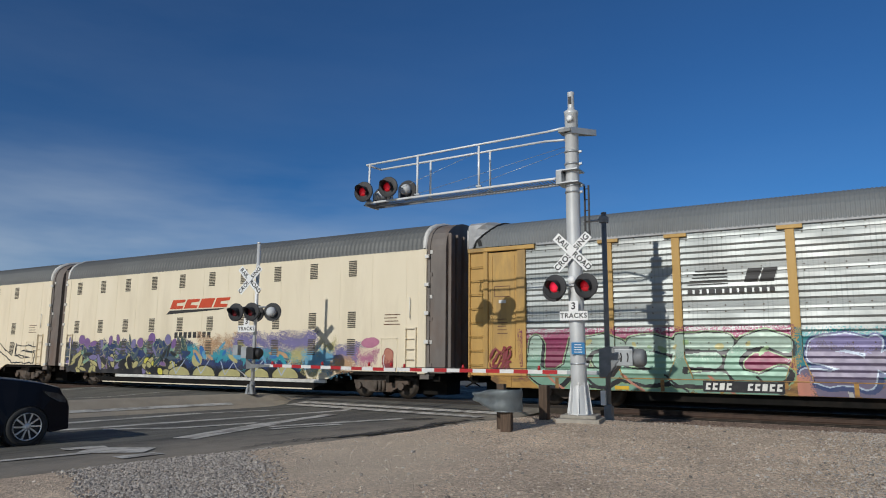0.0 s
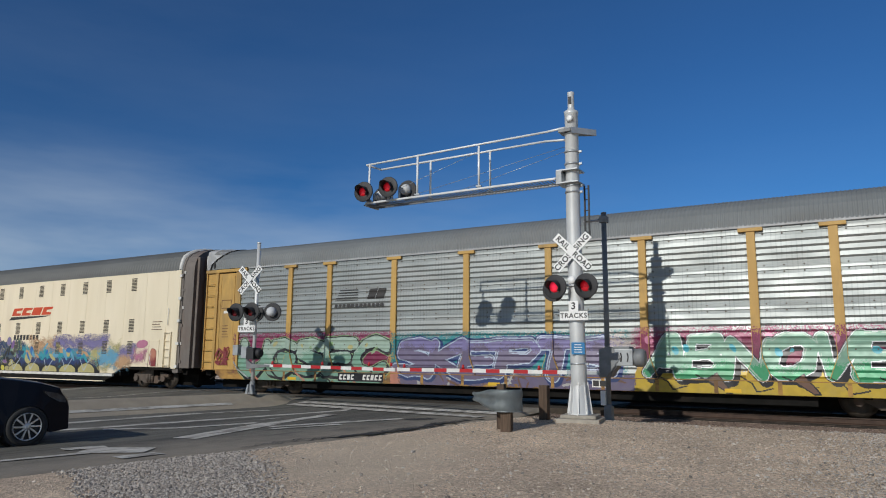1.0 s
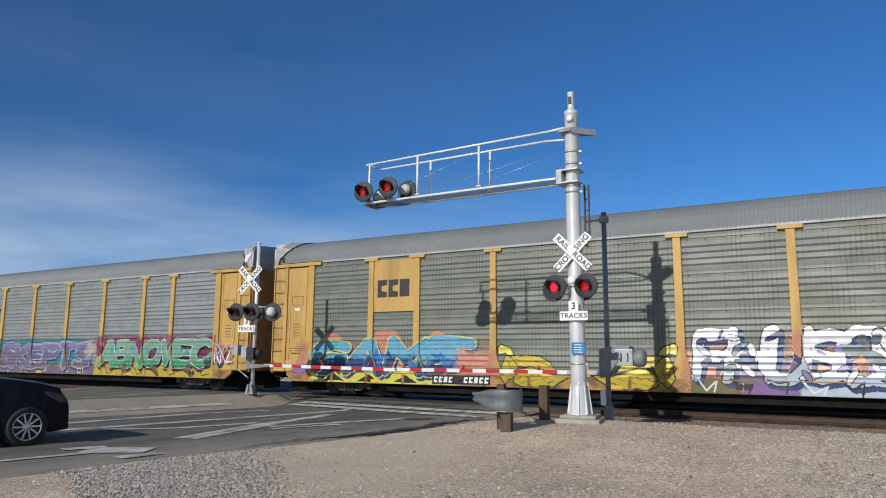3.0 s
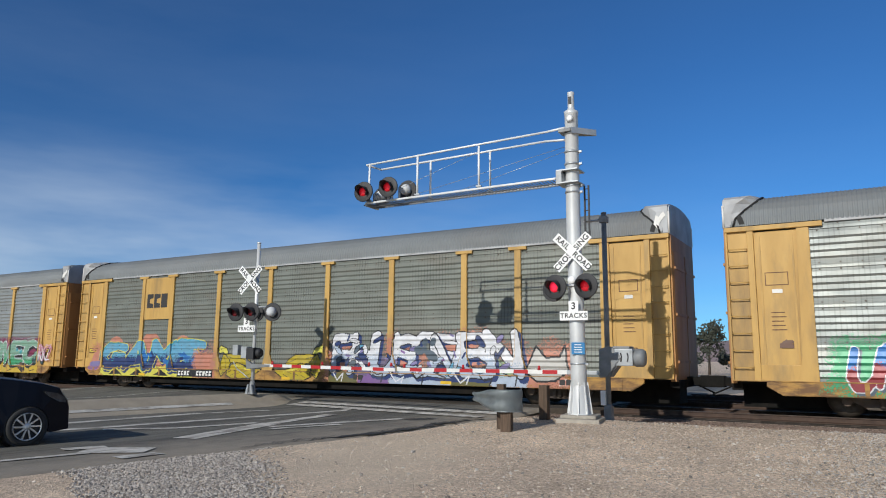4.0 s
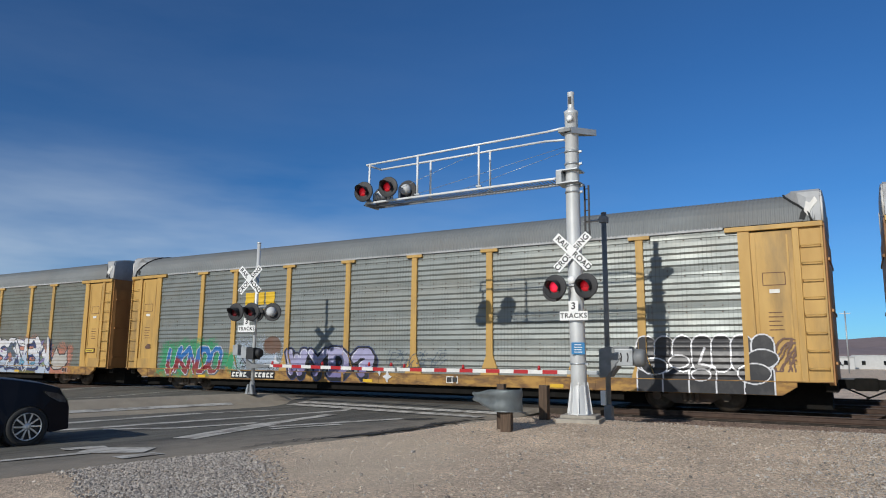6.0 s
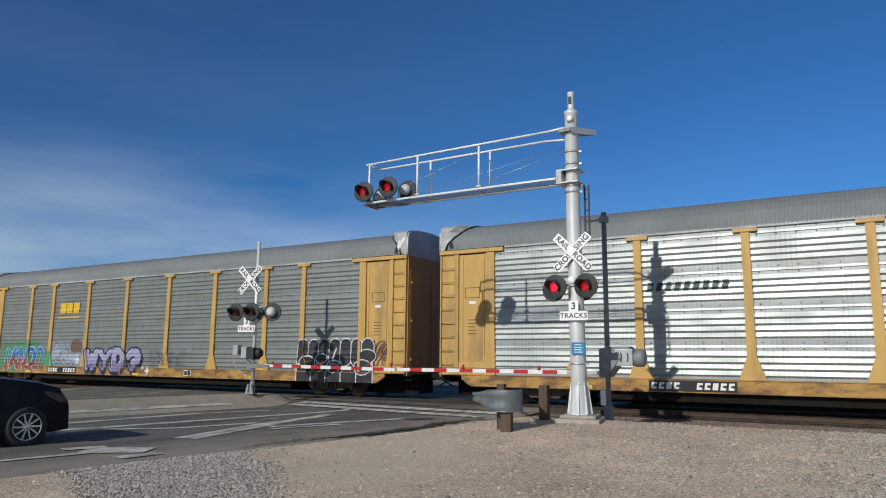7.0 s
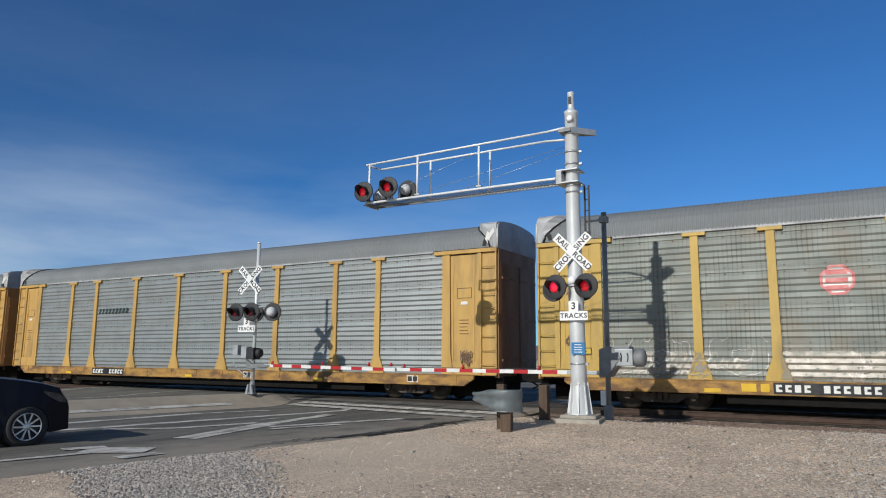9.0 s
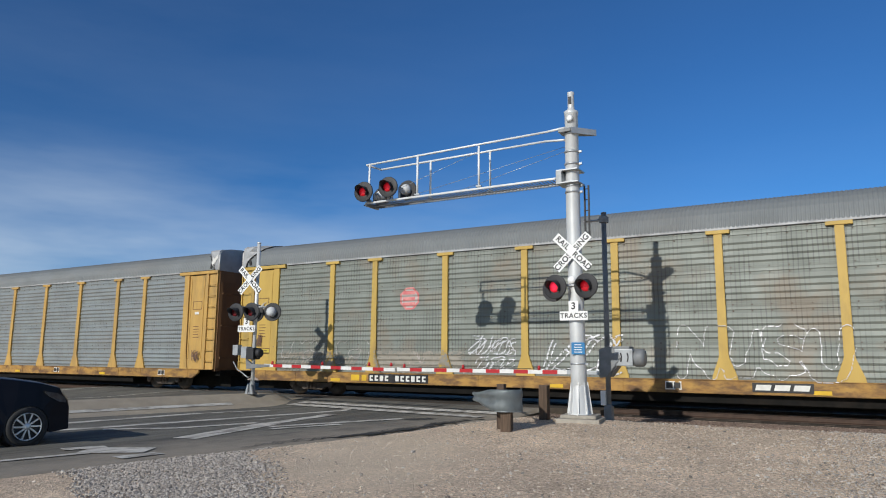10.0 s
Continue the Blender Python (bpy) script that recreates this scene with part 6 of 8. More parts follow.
def banana(car, cx, f, seed):
    """Half-peeled fruit: stalk, hanging skins, body, all with thin dark edges."""
    w = Wall(cx - 1.75, cx + 1.75, 0.53, 2.25, seed, 0.4)
    fit = lambda pts: [(cx + f * x * 0.84, 0.56 + (z - 0.56) * 0.82) for x, z in pts]
    w.shape(fit([(0.55, 1.62), (0.75, 1.98), (1.15, 2.12), (1.28, 1.98), (1.22, 1.72), (0.95, 1.78), (0.72, 1.55)]), SP["lemon"], SP["black"], 0.018)
    w.shape(fit([(0.9, 1.7), (0.5, 1.72), (-0.35, 1.68), (-0.75, 1.45), (-1.0, 1.12), (-0.3, 1.2), (0.4, 1.3), (0.95, 1.35)]), SP["gold"], SP["black"], 0.016)
    w.shape(fit([(0.75, 1.66), (0.45, 1.3), (0.62, 0.9), (0.95, 0.62), (1.15, 0.95), (1.1, 1.35), (0.95, 1.7)]), SP["gold"], SP["black"], 0.016)
    w.shape(fit([(0.55, 0.98), (0.4, 1.2), (0.0, 1.3), (-0.5, 1.12), (-0.9, 1.0), (-1.6, 1.0), (-1.1, 0.70), (-0.9, 0.56), (0.3, 0.56), (0.62, 0.70)]), SP["gold"], SP["black"], 0.018)
    for k in range(9):
        x, z = -0.9 + 0.2 * k, 0.72 + 0.28 * ((k * 7) % 5) / 4
        w.line(fit([(x, z + 0.05), (x + 0.22, z - 0.03)]), 0.012, SP["olive"] if k % 2 else SP["black"])
    w.line(fit([(0.8, 1.62), (0.3, 1.5), (-0.3, 1.48), (-0.8, 1.3)]), 0.014, SP["olive"])
    w.line(fit([(0.9, 1.6), (0.75, 1.2), (0.85, 0.8)]), 0.014, SP["olive"])
    w.line(fit([(0.2, 1.18), (-0.3, 1.05), (-0.9, 0.92)]), 0.03, SP["lemon"])
    w.lay(car, "bright yellow half-peeled banana painted on the side")


banana(rack_b, -3.0, -1, 65)
banana(rack_b, 0.25, 1, 68)
w = Wall(1.3, 10.9, 0.53, 2.5, 71)
for x0, x1, z0, z1 in ((1.5, 3.0, 0.6, 1.7), (4.0, 5.4, 0.9, 1.9), (6.0, 7.6, 1.0, 2.1), (8.3, 10.6, 0.5, 1.7)):
    w.cloud(x0, x1, z0, z1, SP["coral"], 0.25, 0.3, int(x0 * 3))
for x0, x1, m in ((1.6, 2.9, "olive"), (2.9, 4.2, "grape"), (4.2, 6.6, "ice"), (6.6, 8.0, "olive"), (8.0, 9.2, "ice")):
    w.cloud(x0, x1, 0.48, 0.95, SP[m], 0.04, 0.06)
w.cloud(2.8, 4.3, 0.8, 1.4, SP["dusk"], 0.06, 0.2, 5)
w.cloud(8.2, 9.3, 0.9, 1.2, SP["lime"], 0.1, 0.15, 6)
w.letters("PHUSOE", 1.7, 6.6, 0.74, 2.24, 0.125, SP["ice"], SP["white"], SP["black"], 0.035, None, 0.0, SP["navy"], 0.09, 1.45, 0.16, None, 0.45)
w.letters("VBN", 5.9, 8.7, 0.72, 2.26, 0.13, SP["ice"], SP["white"], SP["black"], 0.035, None, 0.0, SP["navy"], 0.10, 1.35, -0.2, None, 0.35)
w.tangle(1.9, 8.5, 0.95, 2.0, (SP["sky"], SP["navy"], SP["ice"], SP["white"], SP["lilac"], SP["slate"]), SP["black"], 34, 0.26, 0.09, 0.025)
w.tangle(5.2, 6.4, 1.4, 1.9, (SP["slate"],), None, 5, 0.26, 0.18)
w.tangle(2.2, 8.4, 1.1, 2.1, (SP["navy"], SP["grape"], SP["lilac"]), None, 14, 0.16, 0.06)
for i in range(9):
    x = 1.8 + 0.82 * i
    w.line([(x, 0.90), (x + 0.22, 0.60 + 0.12 * (i % 3)), (x + 0.5, 0.86 - 0.1 * (i % 2)), (x + 0.42, 0.56)], 0.022, SP["black"] if i % 3 else SP["white"])
w.shape([(9.1, 1.0), (9.5, 1.75), (9.8, 1.4), (10.2, 1.45), (10.35, 1.75), (10.5, 1.05), (10.1, 0.72), (9.5, 0.7)], SP["chalk"], SP["black"], 0.03)
w.lay(rack_b, "pale blue and white letters with black edges on coral")
part("yellow_board", box(B(), -8.78, -7.14, SIDE - 0.015, SIDE + 0.01, 2.95, 4.75, 0.006), yellow_paint, rack_b, "flat yellow sheet board")
blocks(rack_b, "emblem_block", "black emblem block", -8.62, -7.25, 3.45, 4.05, 3, black_paint, SIDE - 0.016, 0, 0.14)
blocks(rack_b, "number_block", "white number block", -6.3, -4.3, 0.62, 0.80, 11, white_letter, SIDE - 0.052, 0.15, 0.3, True, SP["black"], False, (4, 5))

# third car
w = Wall(-11.6, -6.2, 0.53, 2.2, 81)
w.cloud(-11.2, -8.0, 0.75, 1.9, SP["green"], 0.2, 0.3)
w.cloud(-8.6, -6.7, 0.95, 1.6, SP["green"], 0.12, 0.25, 1)
w.letters("UKNDO", -10.85, -7.7, 0.66, 1.80, 0.09, SP["red"], SP["blue"], SP["white"], 0.026, None, 0.0, SP["slate"], 0.05, 1.16, 0.18, None, 0.5)
w.lay(rack_c, "blue and dark red letters with white edges on green")
w = Wall(-6.9, -4.3, 0.86, 2.25, 83)
w.cloud(-6.8, -4.6, 0.95, 1.75, SP["ice"], 0.45, 0.2)
w.line([(-6.6, 1.1), (-6.45, 1.35), (-6.3, 1.15), (-6.1, 1.55), (-5.7, 1.7), (-5.5, 1.55), (-5.6, 1.3)], 0.018, SP["black"])
w.line([(-6.5, 1.05), (-6.3, 1.0), (-6.2, 1.2), (-6.0, 1.0), (-5.85, 1.25), (-5.7, 1.05)], 0.018, SP["black"])
w.line([(-5.6, 1.05), (-5.4, 1.0), (-5.25, 1.15), (-5.05, 0.95)], 0.018, SP["black"])
w.oval(-4.95, 1.82, 0.42, 0.33, SP["brown"])
w.cloud(-5.4, -4.5, 1.5, 1.8, SP["brown"], 0.08, 0.1, 2)
w.shape([(-4.75, 0.9), (-4.68, 1.1), (-4.5, 1.17), (-4.68, 1.24), (-4.75, 1.46), (-4.82, 1.24), (-5.0, 1.17), (-4.82, 1.1)], SP["white"])
w.lay(rack_c, "pale sprayed face with a brown cap and thin black lines", None, 0.25)
w = Wall(-4.3, 0.5, 0.53, 2.0, 85, 0.6)
w.letters("WYD?", -4.2, -0.2, 0.64, 1.74, 0.15, SP["lilac"], SP["ice_lilac"], SP["black"], 0.05, SP["navy"], 0.03, SP["black"], 0.09, 1.02, 0.0, SP["white"], 0.42)
w.lay(rack_c, "violet letters WYD? with white gleams and black shade")
painted(rack_c, "graffiti", "thin faded dark scribbled tag", 0.3, 2.7, 0.98, 1.65, "RACHZ", [SP["slate"]] * 6, 0.008, 0.006, 0, None, 0.3, 87, 1.1, 0, None, wild=1, wear=0.9)
w = Wall(8.5, 12.5, 0.53, 2.25, 89, 0.5)
for i in range(5):
    x = 9.1 + 0.68 * i
    w.line([(x, 0.55), (x, 1.02)], 0.37, SP["white"])
    w.line([(x, 0.55), (x, 1.02)], 0.335, SP["soot"])
for i in range(7):
    x = 8.98 + 0.49 * i
    w.line([(x, 1.35), (x, 1.78)], 0.285, SP["white"])
    w.line([(x, 1.35), (x, 1.78)], 0.25, SP["soot"])
for x, z, r in ((9.2, 1.22, 0.33), (9.85, 1.35, 0.25), (11.9, 1.42, 0.36), (11.7, 1.05, 0.38), (10.4, 1.0, 0.22)):
    w.oval(x, z, r, r * 0.62, SP["soot"], SP["white"], 0.035)
w.line([(10.5, 1.7), (10.35, 1.3), (10.75, 1.2)], 0.03, SP["white"])
w.lay(rack_c, "black bubble letters with white edges")
blocks(rack_c, "emblem_block", "yellow emblem block", -6.45, -4.85, 3.38, 3.86, 3, logo_yellow, SIDE + 0.008, 0, 0.12, relief=True)
marked(rack_c, "emblem_bar", "yellow emblem bar", [[(-6.5, 3.14), (-4.85, 3.14), (-4.85, 3.22), (-6.5, 3.22)]], logo_yellow)
blocks(rack_c, "number_block", "white number block", -6.9, -4.7, 0.62, 0.80, 11, white_letter, SIDE - 0.052, 0.15, 0.3, True, SP["black"], False, (4, 5))

# fourth car
blocks(rack_d, "emblem_block", "dark green emblem block", -6.8, -4.6, 3.27, 3.52, 9, M("dark_green_paint", (0.02, 0.045, 0.04), None, 5, 0.5), SIDE + 0.006, 0.25, 0.4, relief=True)
blocks(rack_d, "number_block", "white number block", -6.75, -4.6, 0.61, 0.79, 11, white_letter, SIDE - 0.052, 0.15, 0.3, True, SP["black"], False, (4, 5))
painted(rack_d, "graffiti", "dark scribbled tag on the door", 12.15, 12.6, 1.15, 1.65, "KR", [SP["brown"]] * 6, 0.01, 0.008, 0, None, 0.0, 93, 1.1, 0, None)

# fifth car
octagon = [(-5.6 + 0.40 * math.cos(radians(22.5 + 45 * i)), 3.38 + 0.40 * math.sin(radians(22.5 + 45 * i))) for i in range(8)]
marked(rack_e, "emblem_octagon", "faded red octagonal emblem", [octagon], logo_red)
marked(rack_e, "emblem_field", "pale field of the octagonal emblem", [[(-5.6 + (x + 5.6) * 0.84, 3.38 + (z - 3.38) * 0.84) for x, z in octagon]], SP["rosy_white"])
for i in range(3):
    marked(rack_e, "emblem_bar", "red emblem bar", [[(-5.84, 3.11 + 0.2 * i), (-5.36, 3.11 + 0.2 * i), (-5.36, 3.23 + 0.2 * i), (-5.84, 3.23 + 0.2 * i)]], logo_red)
painted(rack_e, "graffiti", "faded pinkish white painted patch", -6.95, -3.5, 0.90, 1.65, "      ", [SP["putty"]] * 5 + [SP["rosy_white"]], 0.1, 0.02, 0, True, 0, 95, 1, 0.04, None, wear=0.5)
painted(rack_e, "graffiti", "faded pale painted patch", -11.4, -7.6, 0.90, 1.6, "      ", [SP["putty"]] * 5 + [SP["rosy"]], 0.1, 0.02, 0, True, 0, 96, 1, 0.04, None, wear=1.15)
painted(rack_e, "graffiti", "faded cream rounded graffiti", -11.6, -7.2, 0.95, 2.0, "UOUO", [SP["chalk"]] * 6, 0.15, 0.022, 0, None, 0.1, 97, 1.1, 0, None, only_line=True, wear=0.4)
painted(rack_e, "graffiti", "thin white scribbled tag", -3.35, -1.7, 1.5, 2.1, "ZUKOS", [SP["white"]] * 6, 0.010, 0.006, 0, None, 0.3, 98, 1.2, 0, None, wear=0.75)
painted(rack_e, "graffiti", "thin white scribbled tag", -3.1, -1.7, 1.02, 1.5, "DOZ", [SP["white"]] * 6, 0.010, 0.006, 0, None, 0.3, 102, 1.2, 0, None, wear=0.85)
painted(rack_e, "graffiti", "faint white looping tag", -0.9, 1.6, 0.95, 2.1, "VSOC", [SP["white"]] * 6, 0.014, 0.008, 0, None, 0.8, 104, 1.3, 0, None, wear=0.9)
painted(rack_e, "graffiti", "tall white outline bubble graffiti", 3.0, 7.2, 0.85, 2.35, "NUSU", [SP["white"]] * 6, 0.15, 0.014, 0, None, 0.1, 99, 1.05, 0, None, only_line=True)
painted(rack_e, "graffiti", "tall white outline bubble graffiti", 8.4, 11.4, 0.85, 2.3, "OUE", [SP["white"]] * 6, 0.17, 0.014, 0, None, 0.1, 101, 1.05, 0, None, only_line=True)
blocks(rack_e, "number_block", "white number block", -7.1, -4.8, 0.61, 0.79, 11, white_letter, SIDE - 0.055, 0, 0.35, True, SP["black"], False, (4,))
blocks(rack_e, "number_block", "white number block", 4.9, 6.2, 0.64, 0.78, 3, white_letter, SIDE - 0.055, 0.3, 0.2, False, black_paint)
part("notice_plate", box(B(), -7.9, -7.25, SIDE - 0.056, SIDE - 0.04, 0.60, 0.80), logo_yellow, rack_e, "bright yellow reflector plate")
for rk, xs_ in ((rack_a, (12.15,)), (rack_b, (-12.15, 12.15)), (rack_e, (-12.15,))):
    for x in xs_:
        plate = part("notice_plate", box(B(), x - 0.33, x + 0.33, SIDE - 0.012, SIDE + 0.031, 1.52, 1.72), rust_ink, rk, "yellow notice plate with dark border")
        part("plate_field", box(B(), x - 0.30, x + 0.30, SIDE - 0.016, SIDE - 0.012, 1.55, 1.69), notice_yellow, plate, "yellow field")
        part("plate_line", box(B(), x - 0.22, x + 0.20, SIDE - 0.019, SIDE - 0.016, 1.60, 1.63), rust_ink, plate, "dark line of small writing")
for rk in (rack_a, rack_b, rack_c, rack_d, rack_e):
    for x in (2.9, 10.4):
        part("placard", box(B(), x - 0.21, x + 0.21, SIDE - 0.056, SIDE - 0.04, 0.60, 0.82), white_letter, rk, "small pale framed placard")
        for k in (-0.1, 0.1):
            part("placard_field", box(B(), x + k - 0.085, x + k + 0.085, SIDE - 0.060, SIDE - 0.055, 0.63, 0.79), black_paint, rk, "dark placard field")
    for x in (-8.6, -0.4, 6.4):
        part("notice_plate", box(B(), x - 0.2, x + 0.2, SIDE - 0.060, SIDE - 0.04, 0.56, 0.66), logo_yellow, rk, "yellow reflector plate")

painted(rack_e, "graffiti", "thin dark scribble on the yellow door", -12.6, -12.25, 1.78, 2.25, "ZK", [SP["brown"]] * 6, 0.012, 0.01, 0, None, 0.2, 111, 1.1, 0, SIDE + 0.03)
painted(rack_c, "graffiti", "dark scribble on the yellow door", -12.3, -11.98, 1.70, 1.95, "KNZ", [SP["brown"]] * 6, 0.012, 0.01, 0, None, 0.3, 113, 1.1, 0, SIDE + 0.03)
painted(rack_c, "graffiti", "dark scribble on the yellow door", 12.0, 12.7, 1.1, 2.0, "KZR", [SP["brown"]] * 6, 0.012, 0.01, 0, None, 0.3, 115, 1.1, 0, SIDE + 0.03)
painted(rack_a, "graffiti", "orange scribble on the yellow door", -12.7, -11.95, 1.05, 1.8, "CAR", [SP["red"]] * 6, 0.016, 0.01, 0, None, 0.2, 117, 1.1, 0, SIDE + 0.03)
painted(rack_e, "graffiti", "faded white smear on the yellow door", -12.6, -11.9, 2.8, 3.6, "  ", [SP["chalk"]] * 6, 0.05, 0.02, 0, True, 0.1, 119, 1.0, 0, SIDE + 0.03, wear=1.35)
for cx, cz, r in ((0.42, 0.76, 0.25), (0.10, 0.88, 0.12)):
    star = [(cx, cz - r), (cx + r * 0.25, cz - r * 0.25), (cx + r * 0.75, cz), (cx + r * 0.25, cz + r * 0.25), (cx, cz + r), (cx - r * 0.25, cz + r * 0.25), (cx - r * 0.75, cz), (cx - r * 0.25, cz - r * 0.25)]
    marked(rack_c, "graffiti", "white painted four-pointed star", [star], SP["white"], SIDE - 0.05)
# ---- crossing signals ----
def flasher(thing_ob, x, y, z, yaw, lens=None, r=0.305):
    """Round black background, visor and lens; yaw turns its face from -y towards -x."""
    m = pose(x, y, z, 0, 0, -yaw)
    bm = B()
    lathe(bm, (0, 0.05, 0), (0, -1, 0), [(0, r), (0.02, r + 0.008), (0.05, r + 0.008), (0.055, r - 0.01), (0.058, 0.17), (0.058, 0.02)], 36)
    bg = part("flasher", bm, lamp_black, thing_ob, "black round background plate", m)
    can = lathe(B(), (0, 0.05, 0), (0, 1, 0), [(0, 0.17), (0.12, 0.165), (0.20, 0.11), (0.22, 0.04)], 24)
    part("lamp_case", can, lamp_back, bg, "pale cast lamp housing")
    if lens:
        ln = lathe(B(), (0, -0.008, 0), (0, -1, 0), [(0, 0.148), (0.012, 0.142), (0.03, 0.10), (0.038, 0.01)], 28)
        part("lens", ln, lens, bg, "red lens")
        vis = B()
        prev = None
        for i in range(19):
            a = radians(-45 + 270 * i / 18)
            c, s = math.cos(a), math.sin(a)
            length = 0.13 + 0.20 * max(0.0, s + 0.25) ** 0.7
            row = [vis.verts.new((c * rr, yy, s * rr + dz)) for rr, yy, dz in ((0.165, -0.005, 0), (0.165, -length, -0.03 * max(0, s)), (0.158, -length, -0.03 * max(0, s)), (0.158, -0.005, 0))]
            if prev:
                for k in range(3):
                    f = vis.faces.new((prev[k], prev[k + 1], row[k + 1], row[k]))
                    f.smooth = True
            prev = row
        part("visor", vis, lamp_black, bg, "black visor hood")
    return bg


def crossbuck(owner, x, y, z, yaw, size=1.0):
    m = pose(x, y, z, 0, 0, -yaw)
    for k, (word, ang) in enumerate((("CROSSING", 45), ("RAILROAD", -45))):
        bm = box(B(), -0.61, 0.61, -0.004, 0.004, -0.115, 0.115, 0.002)
        arm = part("crossbuck_blade", bm, sign_white, owner, "white reflective crossbuck blade", m @ pose(0, -0.010 * k, 0, 0, -ang, 0))
        words = (word[:4], word[4:]) if k == 0 else (word[:4], word[4:])
        for w, px in zip(words, (-0.345, 0.345)):
            lettering("lettering", w, 0.205, sign_black, arm, pose(px, -0.006, 0, 90, 0, 0), 1.05, "black sign letters")


def tracks_sign(owner, x, y, z, yaw):
    m = pose(x, y, z, 0, 0, -yaw)
    pl = part("sign_plate", box(B(), -0.36, 0.36, -0.004, 0.004, -0.13, 0.10, 0.002), sign_white, owner, "white number-of-tracks sign", m)
    lettering("lettering", "TRACKS", 0.17, sign_black, pl, pose(0, -0.006, -0.015, 90, 0, 0), 1.15, "black sign letters")
    pl = part("sign_plate", box(B(), -0.125, 0.125, -0.004, 0.004, 0.10, 0.36, 0.002), sign_white, owner, "white number-of-tracks sign", m)
    lettering("lettering", "3", 0.24, sign_black, pl, pose(0, -0.006, 0.225, 90, 0, 0), 1.0, "black sign number")


MX, MY = -5.339, 14.600
SC = 0.8514
mast = thing("cantilever_crossing_signal", pose(MX, MY, 0.266), "tall silver cantilever signal mast with flashing red lamps", "crossing signal")
YAW_S = -4
FOOT_BEND = 0.075
mast.scale = (SC, SC, SC)
pole = lathe(B(), (0, 0, 0.2), (0, 0, 1), [(0, 0.205), (1.0, 0.20), (5.0, 0.185), (7.80, 0.175), (7.82, 0.19), (7.90, 0.19), (7.92, 0.11), (8.02, 0.085), (8.05, 0.088), (8.36, 0.086), (8.39, 0.095), (8.44, 0.095), (8.46, 0.02)], 32)
for v in pole.verts:
    v.co.x += FOOT_BEND * max(0.0, 1 - v.co.z / 4.5)     # lower mast bent aside to fit the camera's view
part("mast", pole, mast_silver, mast, "silver painted tubular mast")
part("finial_slot", box(B(), -0.04, 0.04, -0.100, -0.075, 8.30, 8.50), lamp_black, mast, "dark slot in the mast cap")
for z in (1.42, 5.86, 6.02, 6.62, 6.95, 7.45, 7.56):
    part("clamp_band", lathe(B(), (0, 0, z), (0, 0, 1), [(0, 0.18), (0.004, 0.203), (0.05, 0.203), (0.054, 0.18)], 28), zinc, mast, "galvanised clamp band", pose(FOOT_BEND * max(0, 1 - z / 4.5), 0, 0))
    part("clamp_bolt", box(B(), 0.19, 0.27, -0.03, 0.03, z, z + 0.05), zinc, mast, "", pose(FOOT_BEND * max(0, 1 - z / 4.5), 0, 0))
for k in range(8):
    a = radians(45 * k + 12)
    g = prism(B(), [(0.185, 0.22), (0.32, 0.22), (0.215, 1.0), (0.19, 1.0)], -0.012, 0.012)
    part("gusset", g, mast_silver, mast, "", pose(FOOT_BEND * 0.9, 0, 0, 0, 0, math.degrees(a)))
part("flare", lathe(B(), (0, 0, 0.19), (0, 0, 1), [(0, 0.32), (0.03, 0.32), (0.05, 0.275), (0.72, 0.215), (0.74, 0.2)], 8), mast_silver, mast, "flared silver mast foot", pose(FOOT_BEND * 0.9, 0, 0))
part("blue_plate", box(B(), -0.165, 0.165, -0.235, -0.205, 1.68, 1.98, 0.01), sign_blue, mast, "small blue notice plate", pose(FOOT_BEND * 0.6, 0, 0, 0, 0, 22))
for i in range(4):
    part("plate_bar", box(B(), -0.10, 0.10 - 0.02 * (i % 2), -0.239, -0.234, 1.73 + 0.06 * i, 1.75 + 0.06 * i), sign_white, mast, "", pose(FOOT_BEND * 0.6, 0, 0, 0, 0, 22))
crossbuck(mast, 0.05, -0.27, 4.27, YAW_S)
tracks_sign(mast, 0.05, -0.27, 2.66, YAW_S)
arm_b = cyl(B(), (-0.42, -0.22, 3.42), (0.42, -0.22, 3.42), 0.03, seg=10)
part("lamp_crossarm", arm_b, zinc, mast, "", pose(0, 0, 0, 0, 0, -YAW_S))
part("junction_cap", lathe(B(), (0, -0.16, 3.42), (0, -1, 0.1), [(0, 0.11), (0.05, 0.11), (0.09, 0.08), (0.10, 0.02)], 20), sign_white, mast, "white junction cap", pose(0, -0.02, 0.13))
cs, sn = math.cos(radians(YAW_S)), math.sin(radians(YAW_S))
for s, ln in ((-1, lamp_red), (1, lamp_red_dim)):
    lx, ly = s * 0.40, -0.42
    flasher(mast, lx * cs + ly * sn, -lx * sn + ly * cs, 3.38, YAW_S + 9, ln)
for s in (-1, 1):
    lx, ly = s * 0.40 - 0.27, 0.34
    flasher(mast, lx * cs + ly * sn, -lx * sn + ly * cs, 3.38, YAW_S + 186, lamp_red_dim)
# ladder behind the mast
lad = B()
for dx in (0.33, 0.44):
    box(lad, dx - 0.02, dx + 0.02, 0.24, 0.28, 4.75, 6.1)
part("ladder_rail", lad, lamp_black, mast, "grey steel ladder rails", pose(-0.1, 0, 0))
for i in range(5):
    part("ladder_rung", cached("mrung", lambda: cyl(B(), (0.23, 0.26, 0), (0.34, 0.26, 0), 0.013, seg=6)), lamp_black, mast, "", pose(0, 0, 4.85 + 0.29 * i))
